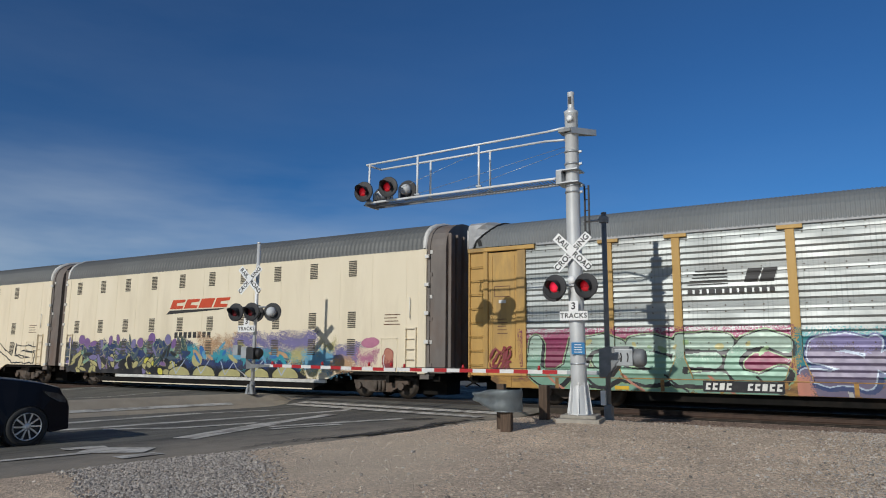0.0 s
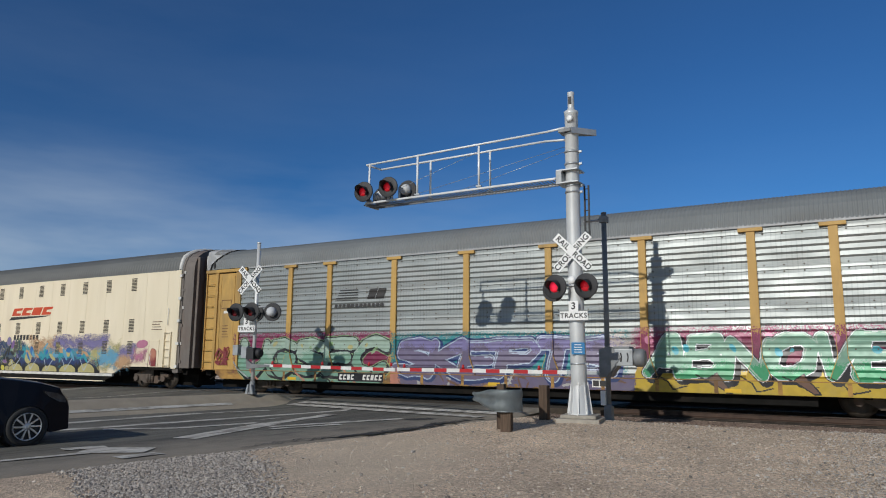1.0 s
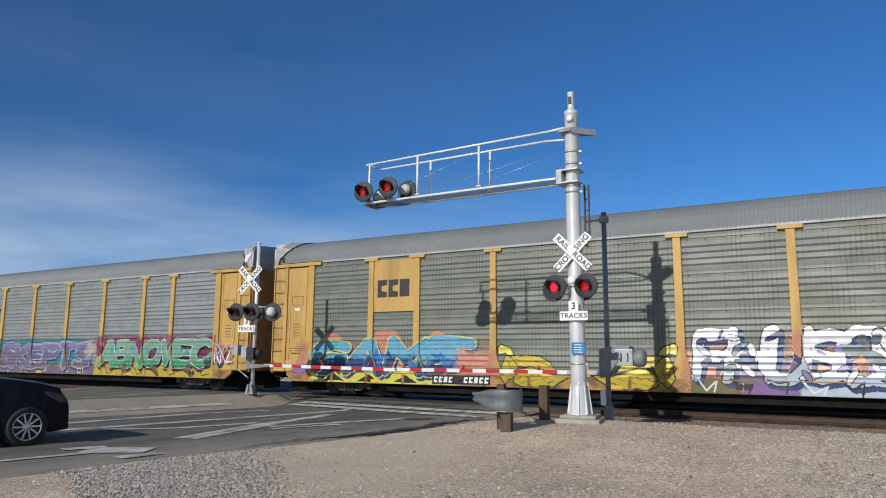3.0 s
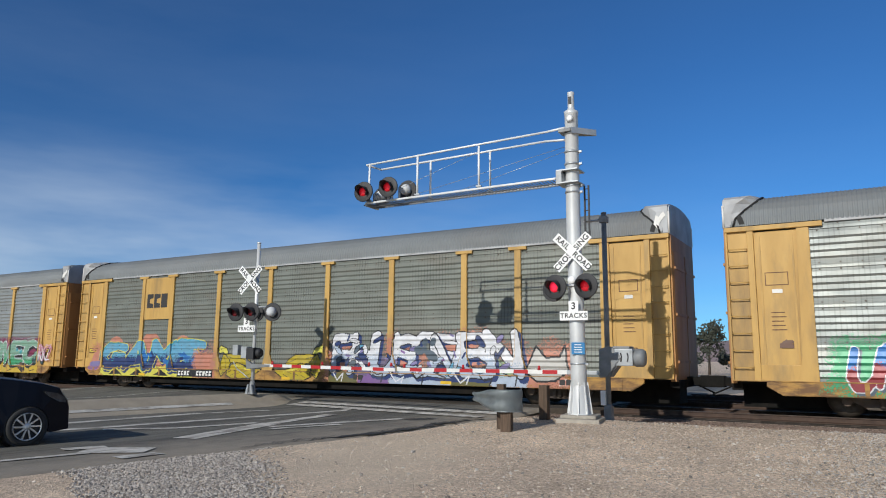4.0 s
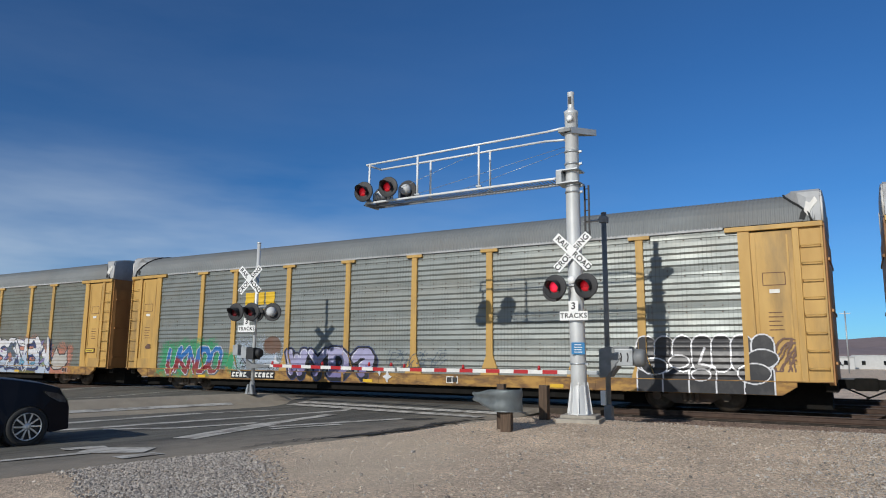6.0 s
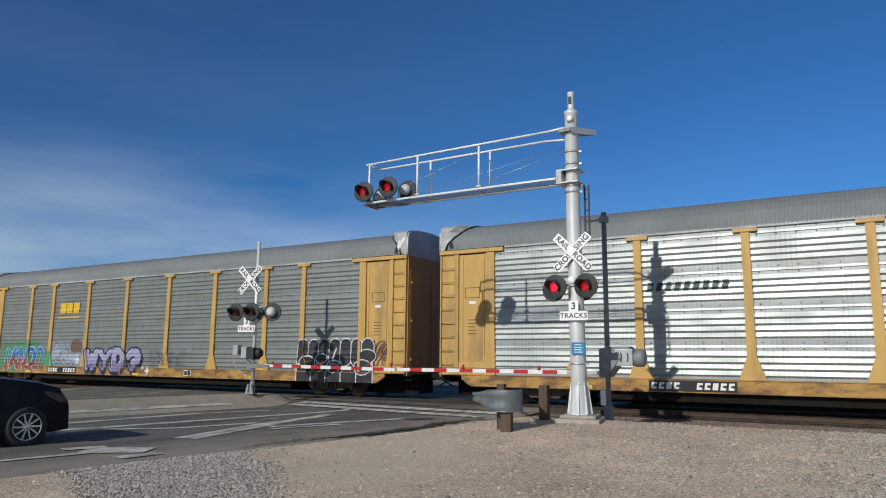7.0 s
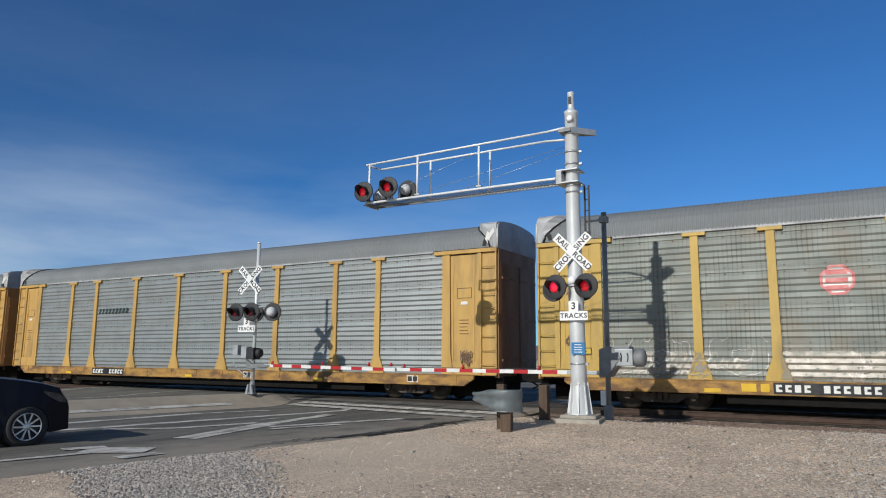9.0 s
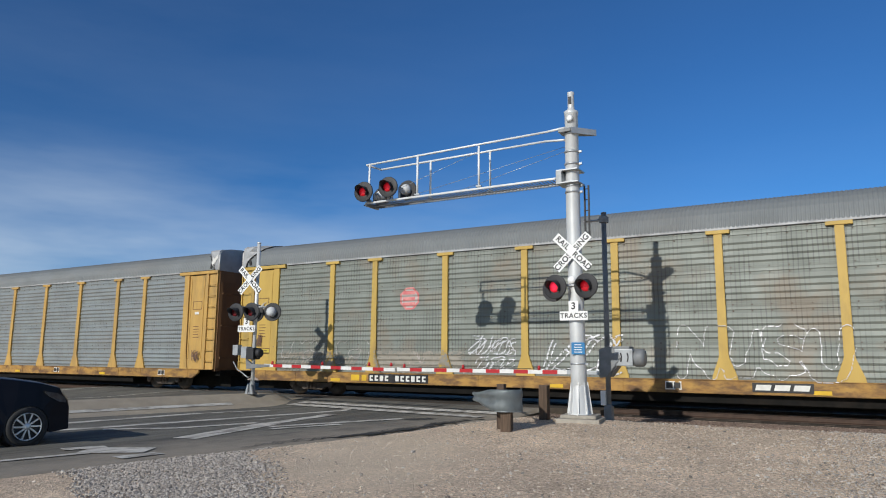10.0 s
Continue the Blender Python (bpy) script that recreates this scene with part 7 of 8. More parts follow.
# service shelf near the top
shelf = B()
prism(shelf, [(-0.28, -0.26), (0.05, -0.26), (0.55, 0.36), (0.42, 0.50), (-0.28, 0.12)], 7.50, 7.58, axis='z')
part("top_platform", shelf, dull_zinc, mast, "grey steel top platform")
part("platform_edge", box(B(), 0.0, 0.74, -0.02, 0.02, 7.44, 7.60), zinc, mast, "", pose(0.08, -0.24, 0, 0, 0, 49.5))
part("cap_disc", lathe(B(), (0.02, -0.18, 7.86), (0, -1, 0), [(0, 0.10), (0.05, 0.10), (0.06, 0.05)], 18), mast_silver, mast)
# the cantilever walkway
part("arm_bracket", box(B(), -0.36, 0.24, -0.28, 0.28, 6.10, 6.14, 0.01), zinc, mast)
part("arm_bracket", box(B(), -0.36, 0.24, -0.28, 0.28, 6.44, 6.48, 0.01), zinc, mast)
part("bracket_web", box(B(), -0.36, -0.20, -0.28, 0.28, 6.14, 6.44, 0.006), grey_box, mast)
A0, A1 = -0.36, -6.57
FY, RY = -0.28, 0.36
for yy in (FY, RY):
    part("walkway_beam", box(B(), A1, A0, yy - 0.035, yy + 0.035, 6.215, 6.275, 0.012), mast_silver, mast, "silver walkway side beam")
part("walkway_end", box(B(), A1 - 0.03, A1 + 0.04, FY, RY, 6.16, 6.27, 0.01), zinc, mast)
for i in range(60):
    x = A0 - 0.08 - 0.105 * i
    part("grating_bar", cached("grate", lambda: box(B(), -0.005, 0.005, FY, RY, 6.185, 6.215)), dull_zinc, mast, "", pose(x, 0, 0))
for yy in (-0.05, 0.14):
    part("grating_bar", box(B(), A1, A0, yy - 0.012, yy + 0.012, 6.15, 6.18), dull_zinc, mast)


def tube(points, r, seg=8):
    bm = B()
    for a, b in zip(points, points[1:]):
        cyl(bm, a, b, r, seg=seg)
    return bm


for yy, uprights, pts in ((FY, (-6.45, -4.69, -2.64), ((A1, FY, 7.46), (-0.55, FY, 7.56), (-0.1, -0.2, 7.62))),
                          (RY, (-4.63, -2.61), ((A1 + 0.1, RY, 7.46), (-0.91, RY, 7.52), (-0.15, 0.16, 7.40)))):
    part("handrail", tube(pts, 0.032), rail_white, mast, "silver tubular handrail")
    for x in uprights:
        part("rail_upright", tube(((x, yy, 6.28), (x, yy, 7.47)), 0.032), rail_white, mast, "silver handrail upright")
        part("upright_foot", box(B(), x - 0.08, x + 0.08, yy - 0.04, yy + 0.04, 6.292, 6.34, 0.008), zinc, mast)
part("handrail", tube(((A1, FY, 7.46), (A1 + 0.1, RY, 7.46)), 0.032), rail_white, mast, "silver tubular handrail")
for a, b in (((-4.9, FY, 6.30), (-0.2, RY, 7.30)), ((-3.6, 0.0, 6.30), (-0.2, 0.05, 7.05)), ((-6.3, FY, 6.30), (-2.7, FY, 7.3))):
    part("stay_wire", tube((a, b), 0.006, 5), zinc, mast, "thin stay wire")
for x, z, yaw, ln in ((-6.49, 6.56, -8, lamp_red_dim), (-5.58, 6.60, -8, lamp_red_dim)):
    flasher(mast, x, FY - 0.24, z, yaw, ln)
    part("lamp_bracket", tube(((x, FY - 0.25, z), (x, FY, z), (x, FY, 6.25)), 0.03), zinc, mast)
for x, z in ((-6.30, 6.52), (-5.36, 6.62)):
    flasher(mast, x, 0.22, z, 176, lamp_red_dim)
    part("lamp_bracket", tube(((x, 0.0, z), (x, FY + 0.05, z), (x, FY + 0.05, 6.25)), 0.03), zinc, mast)
footing = B()
box(footing, -0.45, 0.45, -0.45, 0.45, -0.3, 0.114, 0.02)
box(footing, -0.37, 0.37, -0.37, 0.37, 0.114, 0.185, 0.02)
ft = part("concrete_footing", footing, concrete, None, m=pose(MX + 0.075, MY, 0.256, 0, 0, 10))
tagged(ft, "stepped concrete footing under the signal mast", "footing")


def gate(name, x, y, z, length, way, label, tall, tilt=0.0):
    """Gate post, mechanism, counterweights and a lowered arm; way is -1 when the arm reaches towards -x."""
    g = thing(name, pose(x, y, z), label, "crossing gate", "crossing gates")
    part("gate_post", tube(((0, 0, 0.0), (0, 0, tall)), 0.062, 16), dull_zinc, g, "grey steel post")
    part("post_cap", lathe(B(), (0, 0, tall - 0.02), (0, 0, 1), [(0, 0.068), (0.04, 0.068), (0.05, 0.04)], 16), dull_zinc, g)
    part("base_casting", lathe(B(), (0, 0, 0), (0, 0, 1), [(0, 0.17), (0.05, 0.17), (0.08, 0.11), (0.40, 0.09), (0.45, 0.065)], 16), dull_zinc, g, "grey post foot")
    return g


def stripes(owner, x0, x1, y, z0, z1):
    n = max(1, int(round(abs(x1 - x0) / 0.40)))
    w = (x1 - x0) / n
    for i in range(n):
        a, b = x0 + w * i, x0 + w * (i + 1)
        za, zb = z0 + (z1 - z0) * i / n, z0 + (z1 - z0) * (i + 1) / n
        bm = prism(B(), [(a, za - 0.05), (b, zb - 0.05), (b, zb + 0.05), (a, za + 0.05)], y - 0.022, y + 0.022)
        part("arm_stripe", bm, gate_white if i % 2 == 0 else gate_red, owner, "white reflective stripe" if i % 2 == 0 else "red reflective stripe")


# near gate, beside the mast
GX, GY = -5.160, 16.200
gate_a = gate("crossing_gate", GX, GY, 0.165, 6.2, -1, "grey gate mechanism with lowered red-white arm", 5.33)
gate_a.scale = (0.956, 0.923, 0.923)
prism_pts = [(-0.16, 1.12), (0.10, 1.12), (0.30, 1.40), (0.42, 1.55), (0.42, 1.80), (0.05, 1.88), (-0.16, 1.80)]
part("mechanism", prism(B(), prism_pts, -0.20, 0.16, bevel=0.02), dull_zinc, gate_a, "dark grey gate mechanism casting")
part("side_arm", prism(B(), [(-0.12, 1.10), (0.06, 1.12), (0.40, 1.60), (0.34, 1.72), (-0.12, 1.50)], -0.27, -0.20, bevel=0.015), dull_zinc, gate_a, "dark steel gate support arm")
part("mechanism_box", box(B(), 0.24, 0.68, -0.24, 0.22, 1.40, 1.82, 0.02), grey_box, gate_a, "pale grey mechanism box")
part("box_lid", box(B(), 0.20, 0.60, -0.22, 0.20, 1.82, 1.88, 0.015), dull_zinc, gate_a)
for x in (0.38, 0.54):
    part("latch", prism(B(), [(x, 1.50), (x + 0.03, 1.50), (x + 0.05, 1.62), (x + 0.03, 1.72), (x, 1.72), (x + 0.02, 1.62)], -0.256, -0.24), lamp_black, gate_a, "dark latch")
part("counterweight", lathe(B(), (0.68, -0.02, 1.60), (1, 0, 0), [(0, 0.18), (0.02, 0.22), (0.19, 0.22), (0.24, 0.18), (0.26, 0.09)], 24), dull_zinc, gate_a, "round dark counterweight")
part("conduit_box", box(B(), -0.16, -0.04, -0.14, 0.02, 0.42, 0.78, 0.015), sign_white, gate_a, "small white conduit box")
part("base_cover", box(B(), -0.10, 0.10, -0.12, 0.12, 0.05, 0.40, 0.04), dull_zinc, gate_a)
part("brace", tube(((-0.5, -0.1, 5.12), (0.0, 0.0, 5.16)), 0.03), zinc, gate_a, "galvanised brace to the mast")
part("brace_clamp", box(B(), -0.10, 0.10, -0.09, 0.09, 5.08, 5.24, 0.01), dull_zinc, gate_a)
part("arm_hub", box(B(), -0.95, -0.12, -0.30, -0.22, 1.17, 1.27, 0.01), zinc, gate_a, "galvanised arm adapter")
stripes(gate_a, -6.0, -0.80, -0.26, 1.22, 1.22)
part("arm_tip", box(B(), -6.03, -6.0, -0.285, -0.235, 1.16, 1.28), gate_white, gate_a)
for x in (-1.7, -3.9, -5.8):
    part("arm_lamp", cyl(B(), (x, -0.26, 1.27), (x, -0.26, 1.38), 0.045, 0.03, 10), gate_red, gate_a, "small red arm lamp")
part("arm_wire", tube(((-0.5, -0.26, 1.30), (-5.9, -0.26, 1.285)), 0.008, 5), lamp_black, gate_a)

# far signal on the median
LX, LY, LZ = -17.0, 16.593, 0.409
post_b = gate("crossing_signal_post", LX, LY, LZ, 5.0, 1, "silver signal post with crossbuck, red lamps and gate", 5.25)
post_b.scale = (0.962, 0.938, 0.938)
for o in post_b.children:
    if o.name.startswith(("gate_post", "post_cap")):
        o.material_slots[0].link = 'OBJECT'
        o.material_slots[0].material = mast_silver
crossbuck(post_b, -0.10, -0.25, 3.92, -6)
tracks_sign(post_b, -0.16, -0.25, 2.24, -6)
for x, yy, yaw, ln in ((-0.60, -0.36, -8, lamp_red_dark), (0.14, -0.36, -8, lamp_red_dark)):
    flasher(post_b, x, yy, 2.80, yaw, ln)
flasher(post_b, -0.30, 0.30, 2.80, 160, lamp_red_dim)
flasher(post_b, 0.68, 0.10, 2.80, 160, lamp_red_dim)
part("lamp_crossarm", tube(((-0.8, -0.15, 2.98), (0.7, 0.1, 2.98)), 0.03), zinc, post_b)
part("mechanism", box(B(), -0.20, 0.14, -0.18, 0.18, 1.18, 1.58, 0.03), lamp_black, post_b, "dark gate mechanism")
part("mechanism_box", box(B(), -0.46, -0.20, -0.16, 0.14, 1.22, 1.62, 0.02), grey_box, post_b, "pale grey mechanism box")
part("side_cabinet", box(B(), -0.92, -0.68, -0.10, 0.1, 1.32, 1.68, 0.02), grey_box, post_b, "pale grey side cabinet")
part("counterweight", lathe(B(), (0.16, 0, 1.40), (1, 0, 0), [(0, 0.08), (0.04, 0.15), (0.14, 0.15), (0.18, 0.09)], 18), lamp_black, post_b, "dark counterweight")
part("arm_hub", prism(B(), [(-0.05, 0.86), (0.2, 0.88), (1.0, 0.95), (1.0, 1.02), (0.2, 1.02), (-0.1, 1.2)], -0.28, -0.20, bevel=0.01), dull_zinc, post_b, "dark arm support")
for k in (-0.13, 0.13):
    part("foot_gusset", prism(B(), [(k - 0.05, 0.02), (k + 0.05, 0.02), (k * 0.5 + 0.02, 0.34), (k * 0.5 - 0.02, 0.34)], -0.15, -0.10), zinc, post_b, "galvanised foot plate")
part("cable", tube([(-0.75, -0.2, 1.1), (-0.5, -0.25, 0.85), (-0.2, -0.25, 0.7), (0.0, -0.2, 0.55)], 0.02, 6), grey_box, post_b, "pale sagging cable")
stripes(post_b, 0.75, 5.95, -0.24, 0.99, 0.92)
for x in (1.1, 3.2, 5.0, 5.8):
    part("arm_lamp", cyl(B(), (x, -0.24, 1.02), (x, -0.24, 1.13), 0.045, 0.03, 10), gate_red, post_b, "small red arm lamp")


# ---- guard rail end and timber posts ----
def beam(path, zc, hs):
    """W-shaped steel beam swept along a plan path."""
    prof = [(0.0, -0.155), (0.035, -0.13), (0.045, -0.10), (0.035, -0.06), (0.0, -0.02), (0.0, 0.02), (0.035, 0.06), (0.045, 0.10), (0.035, 0.13), (0.0, 0.155)]
    bm = B()
    prev = None
    pts = [Vector(p) for p in path]
    for i, p in enumerate(pts):
        d = (pts[min(i + 1, len(pts) - 1)] - pts[max(i - 1, 0)]).normalized()
        nrm = Vector((d.y, -d.x))
        k = p[2] if len(p) > 2 else 1.0
        rows = [[bm.verts.new((p.x + nrm.x * (o * (0.3 + 0.7 * (hs[i] < 1)) + t), p.y + nrm.y * (o * (0.3 + 0.7 * (hs[i] < 1)) + t), zc[i] + h * 1.5 * hs[i])) for o, h in prof] for t in (0.0,)]
        row = rows[0]
        if prev:
            for a in range(len(row) - 1):
                f = bm.faces.new((prev[a], prev[a + 1], row[a + 1], row[a]))
                f.smooth = True
        prev = row
    bmesh.ops.solidify(bm, geom=bm.faces[:], thickness=0.006)
    return bm


guard = thing("guard_rail_end", pose(-5.988, 12.576, 0.169, 0, 0, 4.2) @ pose(4.459, -11.466, 0), "galvanised steel guard rail end on timber posts", "guard rail")
guard.scale = (0.91, 0.91, 0.91)
path, zs_, hs_ = [], [], []
for i in range(9):
    t = i / 8
    path.append((-5.72 + 0.62 * t, 12.62 - 0.30 * t))
    zs_.append(0.75 - 0.06 * t)
    hs_.append(0.42 + 0.57 * smooth01(t))
for i in range(1, 13):
    a = radians(-112 + 112 * i / 12)
    path.append((-4.98 + 0.36 * math.cos(a), 12.66 + 0.36 * math.sin(a)))
    zs_.append(0.69)
    hs_.append(1.0)
for i in range(1, 8):
    path.append((-4.62 - 0.11 * i, 12.66 + 0.28 * i))
    zs_.append(0.69)
    hs_.append(1.0)
part("steel_beam", beam(path, zs_, hs_), M("guard_rail_zinc", (0.33, 0.365, 0.37), (0.25, 0.28, 0.285), 4, 0.5, 0.3, 0.04, 40, (0.2, 0.2, 0.19), 2, 0.4), guard, "curved galvanised steel beam")
for x, y, r, h in ((-4.90, 12.48, 0.115, 0.50), (-5.16, 12.84, 0.085, 1.02)):
    part("timber_post", box(B(), x - r, x + r, y - 0.085, y + 0.085, -0.3, h, 0.012), old_wood, guard, "brown weathered timber post")
for x, y, h in ((-6.16, 14.76, 1.022),):
    tagged(part("timber_post", box(B(), x - 0.1, x + 0.1, y - 0.085, y + 0.085, -0.2, h, 0.012), old_wood, None), "weathered brown timber post standing in gravel", "post")


# ---- the waiting sedan ----
def sedan(x, y, z, heading):
    """Local x runs forward from the front axle, y to the left."""
    car = thing("sedan_car", pose(x, y, z, 0, 0, heading), "dark blue sedan waiting on the road", "car")
    prof = [(0.80, 0.24), (0.85, 0.42), (0.84, 0.62), (0.80, 0.78), (0.70, 0.90), (0.50, 1.00), (0.20, 1.08), (-0.15, 1.135), (-0.45, 1.175), (-0.95, 1.33), (-1.30, 1.46), (-1.75, 1.51), (-2.30, 1.48), (-2.75, 1.36),
            (-3.20, 1.12), (-3.55, 1.06), (-3.68, 0.95), (-3.70, 0.55), (-3.62, 0.28), (-3.1, 0.24)]
    arch = [(-2.70 + 0.36 * math.cos(radians(a)), 0.31 + 0.36 * math.sin(radians(a))) for a in range(190, -11, -20)]
    front = [(0.36 * math.cos(radians(a)), 0.31 + 0.36 * math.sin(radians(a))) for a in range(190, -11, -20)]
    outline = prof + [(-3.08, 0.20)] + arch + [(-2.32, 0.19), (-0.38, 0.19)] + front + [(0.40, 0.20)]
    bm = B()
    prev = None
    first = None
    cuts = [-1, -0.97, -0.86, -0.6, -0.2, 0.2, 0.6, 0.86, 0.97, 1]
    for c in cuts:
        ring = []
        for px, pz in outline:
            half = 0.885
            if pz > 0.95:
                half -= 0.62 * (pz - 0.95) * (0.5 if px > -0.45 else 0.85)
            if px > 0.1:
                half -= 0.10 * (px - 0.1) ** 2
            qx = px - (0.16 * abs(c) ** 3 if px > 0.5 else 0) * (1 if pz > 0.3 else 0.6) + (0.10 * abs(c) ** 3 if px < -3.4 else 0)
            if px > -0.5 and pz > 0.7:
                pz = pz - 0.05 * abs(c) ** 4
            ring.append(bm.verts.new((qx, c * half * (1.0 if abs(c) < 1 else 0.985), pz)))
        if prev:
            k = len(ring)
            for i in range(k):
                f = bm.faces.new((prev[i], prev[(i + 1) % k], ring[(i + 1) % k], ring[i]))
                f.smooth = True
        else:
            first = ring
        prev = ring
    for ring in (first, prev):
        r = bmesh.ops.triangle_fill(bm, edges=[e for e in bm.edges if e.verts[0] in ring and e.verts[1] in ring], use_beauty=True)
    body = part("body", bm, car_paint, car, "glossy dark blue car body")
    for s in (-1, 1):
        yy = s * 0.80
        win = prism(B(), [(-0.62, 1.08), (-1.30, 1.41), (-1.75, 1.455), (-2.30, 1.435), (-2.72, 1.26), (-3.0, 1.10), (-2.8, 1.03)], min(yy - s * 0.12, yy), max(yy - s * 0.12, yy))
        for v in win.verts:
            v.co.y -= s * 0.42 * (v.co.z - 1.0)
        part("side_window", win, car_glass, body, "dark side glass")
        hl = B()
        prism(hl, [(0.62, 0.70), (0.58, 0.80), (0.44, 0.87), (0.22, 0.91), (0.30, 0.82), (0.48, 0.72)], 0, 0.10, bevel=0.012)
        for v in hl.verts:
            v.co.y = s * (0.885 - 0.10 * (v.co.x - 0.1) ** 2 - 0.075 + v.co.y * 0.9 - 0.35 * max(0, v.co.x - 0.58))
        part("headlight", hl, lens_clear, body, "clear headlight lens")
        mir = lathe(B(), (-0.72, s * 0.92, 1.05), (0, s, 0), [(0, 0.05), (0.04, 0.10), (0.15, 0.09), (0.18, 0.04)], 14)
        part("wing_mirror", mir, car_paint, body)
        part("tail_lamp", box(B(), -3.70, -3.50, s * 0.62 - 0.17, s * 0.62 + 0.17, 0.80, 0.95, 0.03), rear_red, body)
        part("wheel_well", lathe(B(), (0, s * 0.855, 0.31), (0, -s, 0), [(0, 0.35), (0.3, 0.35)], 24), lamp_black, body)
        part("wheel_well", lathe(B(), (-2.7, s * 0.855, 0.31), (0, -s, 0), [(0, 0.35), (0.3, 0.35)], 24), lamp_black, body)
        for wx in (0.0, -2.70):
            base = pose(wx, s * 0.80, 0.322, 0, 0, 0 if s < 0 else 180)
            tyre = lathe(B(), (0, 0.10, 0), (0, -1, 0), [(0, 0.23), (0.02, 0.30), (0.05, 0.322), (0.17, 0.322), (0.195, 0.305), (0.20, 0.25), (0.19, 0.238), (0.12, 0.232)], 40, False)
            wh = part("wheel", tyre, black_rubber, car, "black tyre on a silver alloy rim", base)
            rim = lathe(B(), (0, -0.005, 0), (0, -1, 0), [(0, 0.20), (0.06, 0.225), (0.085, 0.232), (0.097, 0.238), (0.100, 0.232), (0.085, 0.222), (0.03, 0.215), (0.03, 0.05), (0.06, 0.045)], 40, False)
            part("rim", rim, lamp_black, wh, "dark rim barrel")
            ring = lathe(B(), (0, -0.09, 0), (0, -1, 0), [(0, 0.236), (0.012, 0.238), (0.014, 0.222), (0.0, 0.214)], 40, False)
            part("rim_edge", ring, alloy, wh)
            for k in range(10):
                me = cached("spoke", lambda: prism(B(), [(-0.014, 0.05), (0.014, 0.05), (0.040, 0.226), (0.012, 0.226)], -0.098, -0.070, bevel=0.004))
                part("spoke", me, alloy, wh, "", pose(0, 0, 0, 0, 36 * k + 12, 0))
            part("hub_cap", lathe(B(), (0, -0.06, 0), (0, -1, 0), [(0, 0.065), (0.035, 0.06), (0.042, 0.035), (0.043, 0.005)], 20), alloy, wh)
    wind = prism(B(), [(-0.52, 1.13), (-1.22, 1.44), (-1.25, 1.425), (-0.55, 1.115)], -0.62, 0.62)
    for v in wind.verts:
        v.co.z += 0.02
        v.co.x += 0.02
    part("windscreen", wind, car_glass, body, "dark windscreen glass")
    part("grille", box(B(), 0.74, 0.83, -0.42, 0.42, 0.34, 0.50, 0.02), lamp_black, body, "black grille")
    return car


HEAD = math.degrees(math.atan2(RD.y, RD.x))
sedan(-13.22, 7.04, 0.06, HEAD)


# ---- the distance behind the train ----
ridge_bm = B()
for layer, (dist, amp) in enumerate(((2600, 1.0), (3000, 0.4))):
    prev = None
    for i in range(161):
        a = radians(-75 + 150 * i / 160)
        base = 62 + 55 * noise.noise((i * 0.045, layer * 7.0, 1)) + 26 * noise.noise((i * 0.16, layer * 3.0, 5)) + 8 * noise.noise((i * 0.7, 2.0, layer))
        h = max(8, base * (1 if layer == 0 else 1.25))
        x, y = dist * math.sin(a), dist * math.cos(a)
        row = [ridge_bm.verts.new((x, y, -20)), ridge_bm.verts.new((x * 1.05, y * 1.05, h * 0.55)), ridge_bm.verts.new((x * 1.12, y * 1.12, h)), ridge_bm.verts.new((x * 1.3, y * 1.3, -20))]
        if prev:
            for k in range(3):
                ridge_bm.faces.new((prev[k], prev[k + 1], row[k + 1], row[k]))
        prev = row
tagged(part("backdrop", ridge_bm, hill_mat, None), "dusty mauve desert hills along the horizon", "hills", kind="structure")


def tree(x, y, height, width, seed):
    t = thing("tree", pose(x, y, 0), "dark green desert tree behind the tracks", "tree", "trees behind the tracks")
    r = random.Random(seed)
    tr = B()
    cyl(tr, (0, 0, -0.1), (0.1, 0, height * 0.55), height * 0.03, height * 0.014, 10)
    tips = []
    for i in range(14):
        a, e = r.uniform(0, 6.28), r.uniform(0.3, 0.98)
        tip = Vector((math.cos(a) * width * r.uniform(0.25, 0.5), math.sin(a) * width * r.uniform(0.25, 0.5), height * (0.25 + 0.72 * e)))
        cyl(tr, (0.05, 0, height * (0.18 + 0.34 * e)), tip, height * 0.008, height * 0.003, 6)
        tips.append(tip)
    part("trunk", tr, bark, t, "brown trunk and limbs")
    vs, fs = [], []
    for tip in tips:
        for k in range(75):
            c = tip + Vector((r.gauss(0, width * 0.12), r.gauss(0, width * 0.12), r.gauss(0, height * 0.07)))
            u = Vector((r.gauss(0, 1), r.gauss(0, 1), r.gauss(0, 1))).normalized() * r.uniform(0.08, 0.2)
            v = u.orthogonal().normalized() * r.uniform(0.06, 0.14)
            n0 = len(vs)
            vs += [c - u - v, c + u - v, c + u + v, c - u + v]
            fs.append((n0, n0 + 1, n0 + 2, n0 + 3))
    me = bpy.data.meshes.new("crown")
    me.from_pydata([v[:] for v in vs], [], fs)
    part("crown", me, leaf, t, "loose dark green crown")


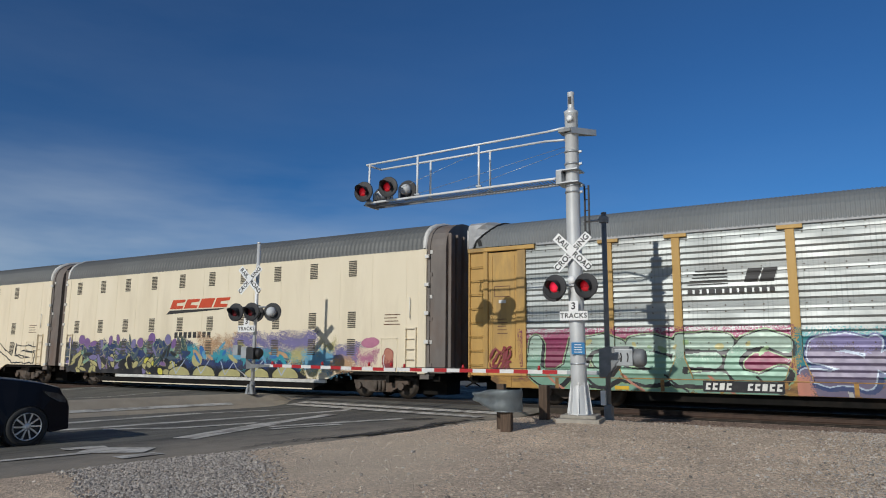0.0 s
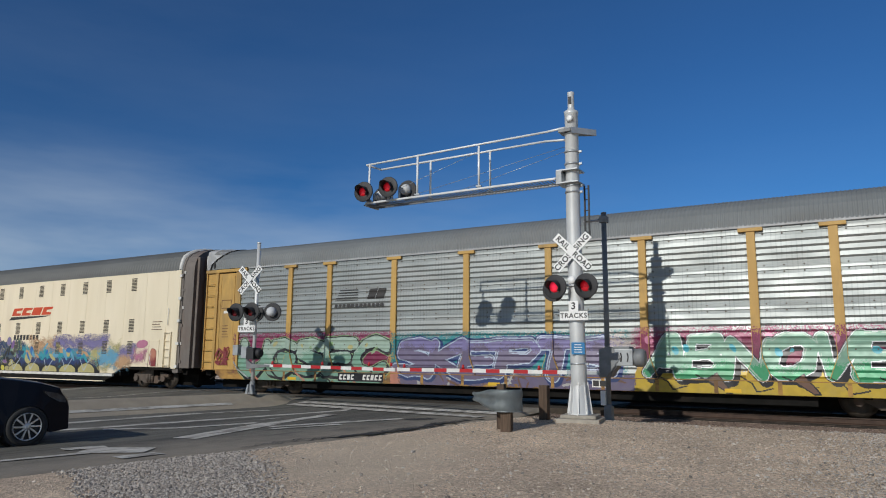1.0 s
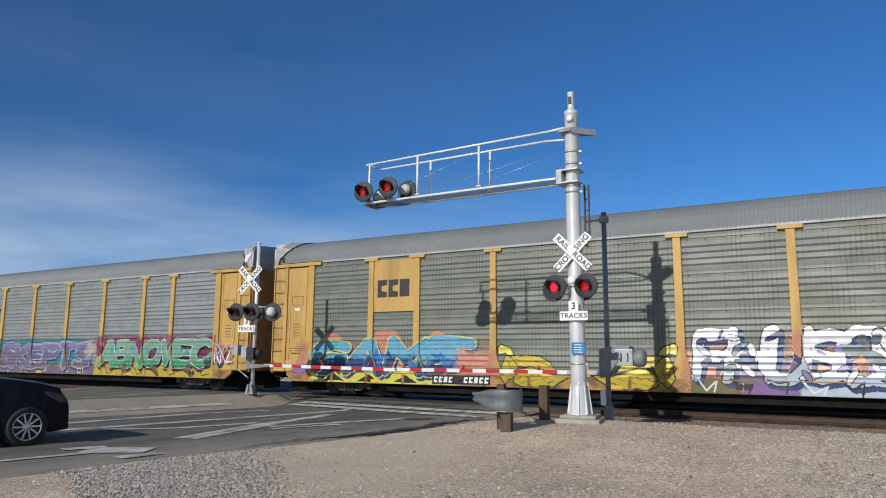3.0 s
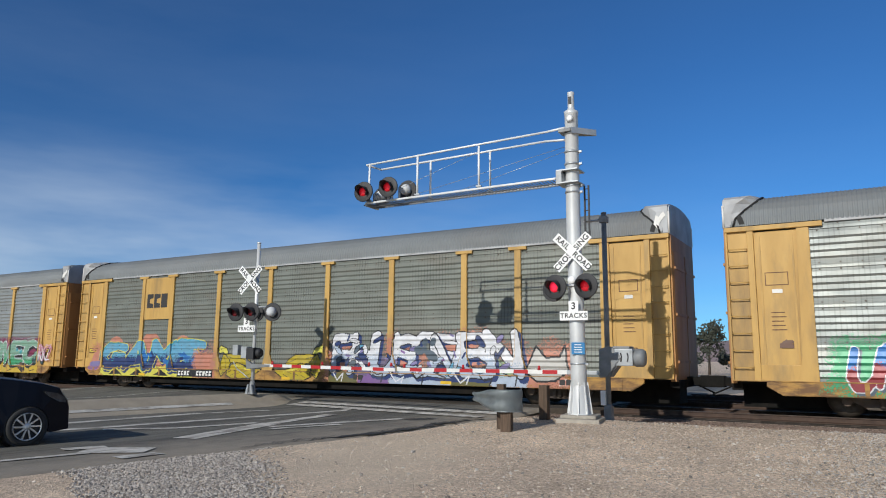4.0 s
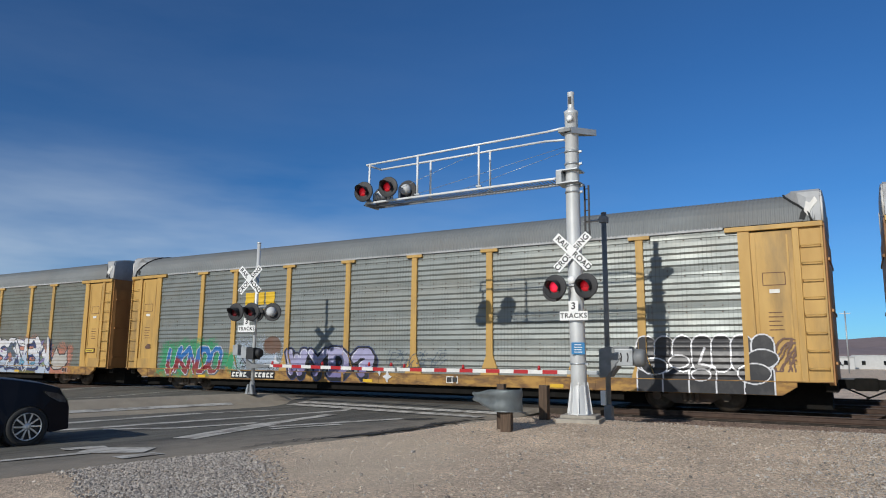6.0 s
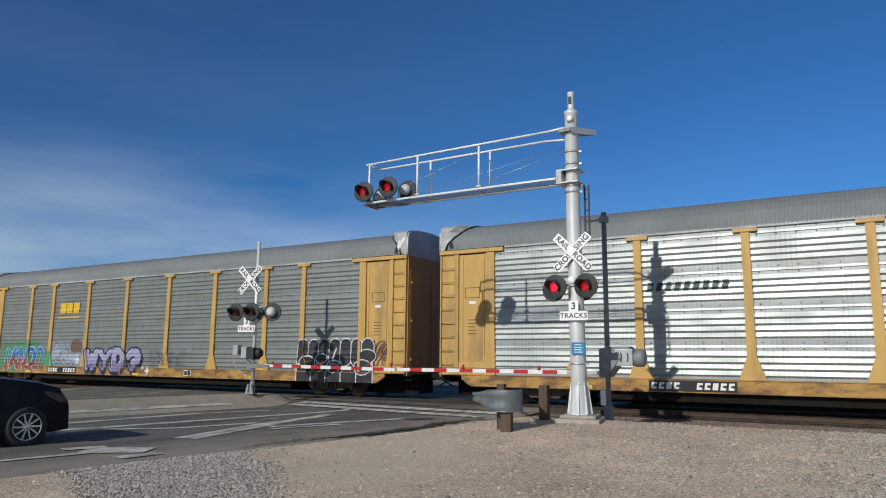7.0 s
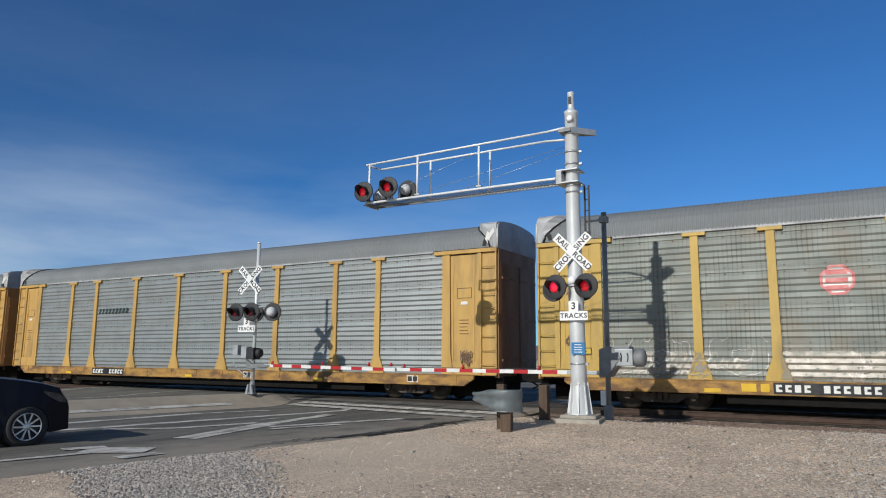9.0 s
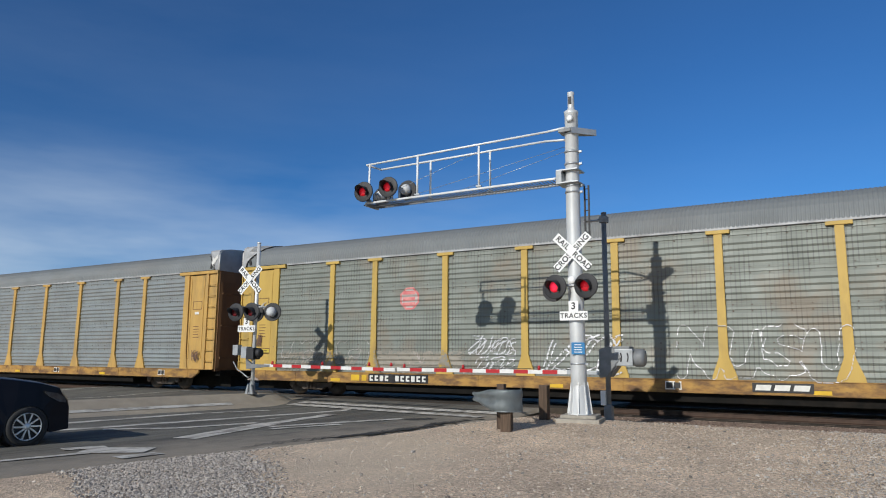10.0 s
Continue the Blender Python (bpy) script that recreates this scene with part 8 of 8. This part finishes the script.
for x, y, h, w, s in ((-15.8, 88, 6.0, 3.0, 1), (-14.0, 93, 2.3, 2.6, 2), (-20.5, 98, 2.6, 4, 3), (-24, 100, 2.4, 4, 4), (-31, 98, 2.8, 4, 5), (-5.2, 120, 1.9, 3.4, 6), (-39, 104, 3, 5, 7)):
    tree(x, y, h, w, s)
ped = thing("warning_sign", pose(-7.08, 66, 0.3), "yellow-green diamond warning sign on a thin post", "road sign")
part("post", tube(((0, 0, -0.1), (0, 0, 3.0)), 0.035), zinc, ped)
part("sign_face", prism(B(), [(0, 1.55), (0.62, 2.17), (0, 2.79), (-0.62, 2.17)], -0.05, -0.042), warn_yellow, ped, "yellow-green diamond face")
part("symbol_bar", prism(B(), [(-0.12, 1.85), (0.02, 1.85), (0.16, 2.2), (0.05, 2.5), (-0.1, 2.45)], -0.056, -0.05), sign_black, ped, "black symbol")
for x, y, h in ((-3.6, 80, 4.4), (-2.0, 118, 9.0)):
    lp = thing("utility_pole", pose(x, y, 0), "thin grey utility pole", "pole", "poles behind the tracks")
    part("pole", tube(((0, 0, -0.1), (0, 0, h)), 0.09, 10), zinc, lp)
    part("cross_arm", box(B(), -0.7, 0.7, -0.05, 0.05, h - 0.4, h - 0.28), zinc, lp)
for x, y, w, d, h in ((-11.5, 170, 6, 4, 3.0), (-5.5, 190, 7, 5, 2.8), (2, 200, 9, 5, 3.2)):
    sh = thing("shed", pose(x, y, 0), "pale flat-roofed shed far behind the tracks", "shed", "sheds behind the tracks")
    part("wall", box(B(), -w / 2, w / 2, -d / 2, d / 2, -0.1, h), shed_wall, sh)
    part("roof", box(B(), -w / 2 - 0.2, w / 2 + 0.2, -d / 2 - 0.2, d / 2 + 0.2, h, h + 0.15), zinc, sh)
    for k in (-1, 1):
        part("window", box(B(), k * w / 4 - 0.4, k * w / 4 + 0.4, -d / 2 - 0.02, -d / 2, 1.0, 2.0), car_glass, sh)


# ---- what moves ----
def travelled(t):
    """Metres that the train has run: 44 km/h and slowly gaining."""
    return 12.2715 * t + 0.0196 * t * t


def motions():
    for car, s in TRAIN:
        walk(car, [(t, pose(s - travelled(t), TRACK_Y, RAIL)) for t in [k / 2 for k in range(21)]])
    for wset in wheels:
        x, y, z = wset.location
        walk(wset, [(k / 30, pose(x, y, z, 0, -math.degrees(travelled(k / 30) / 0.455), 0)) for k in range(301)])


motions()
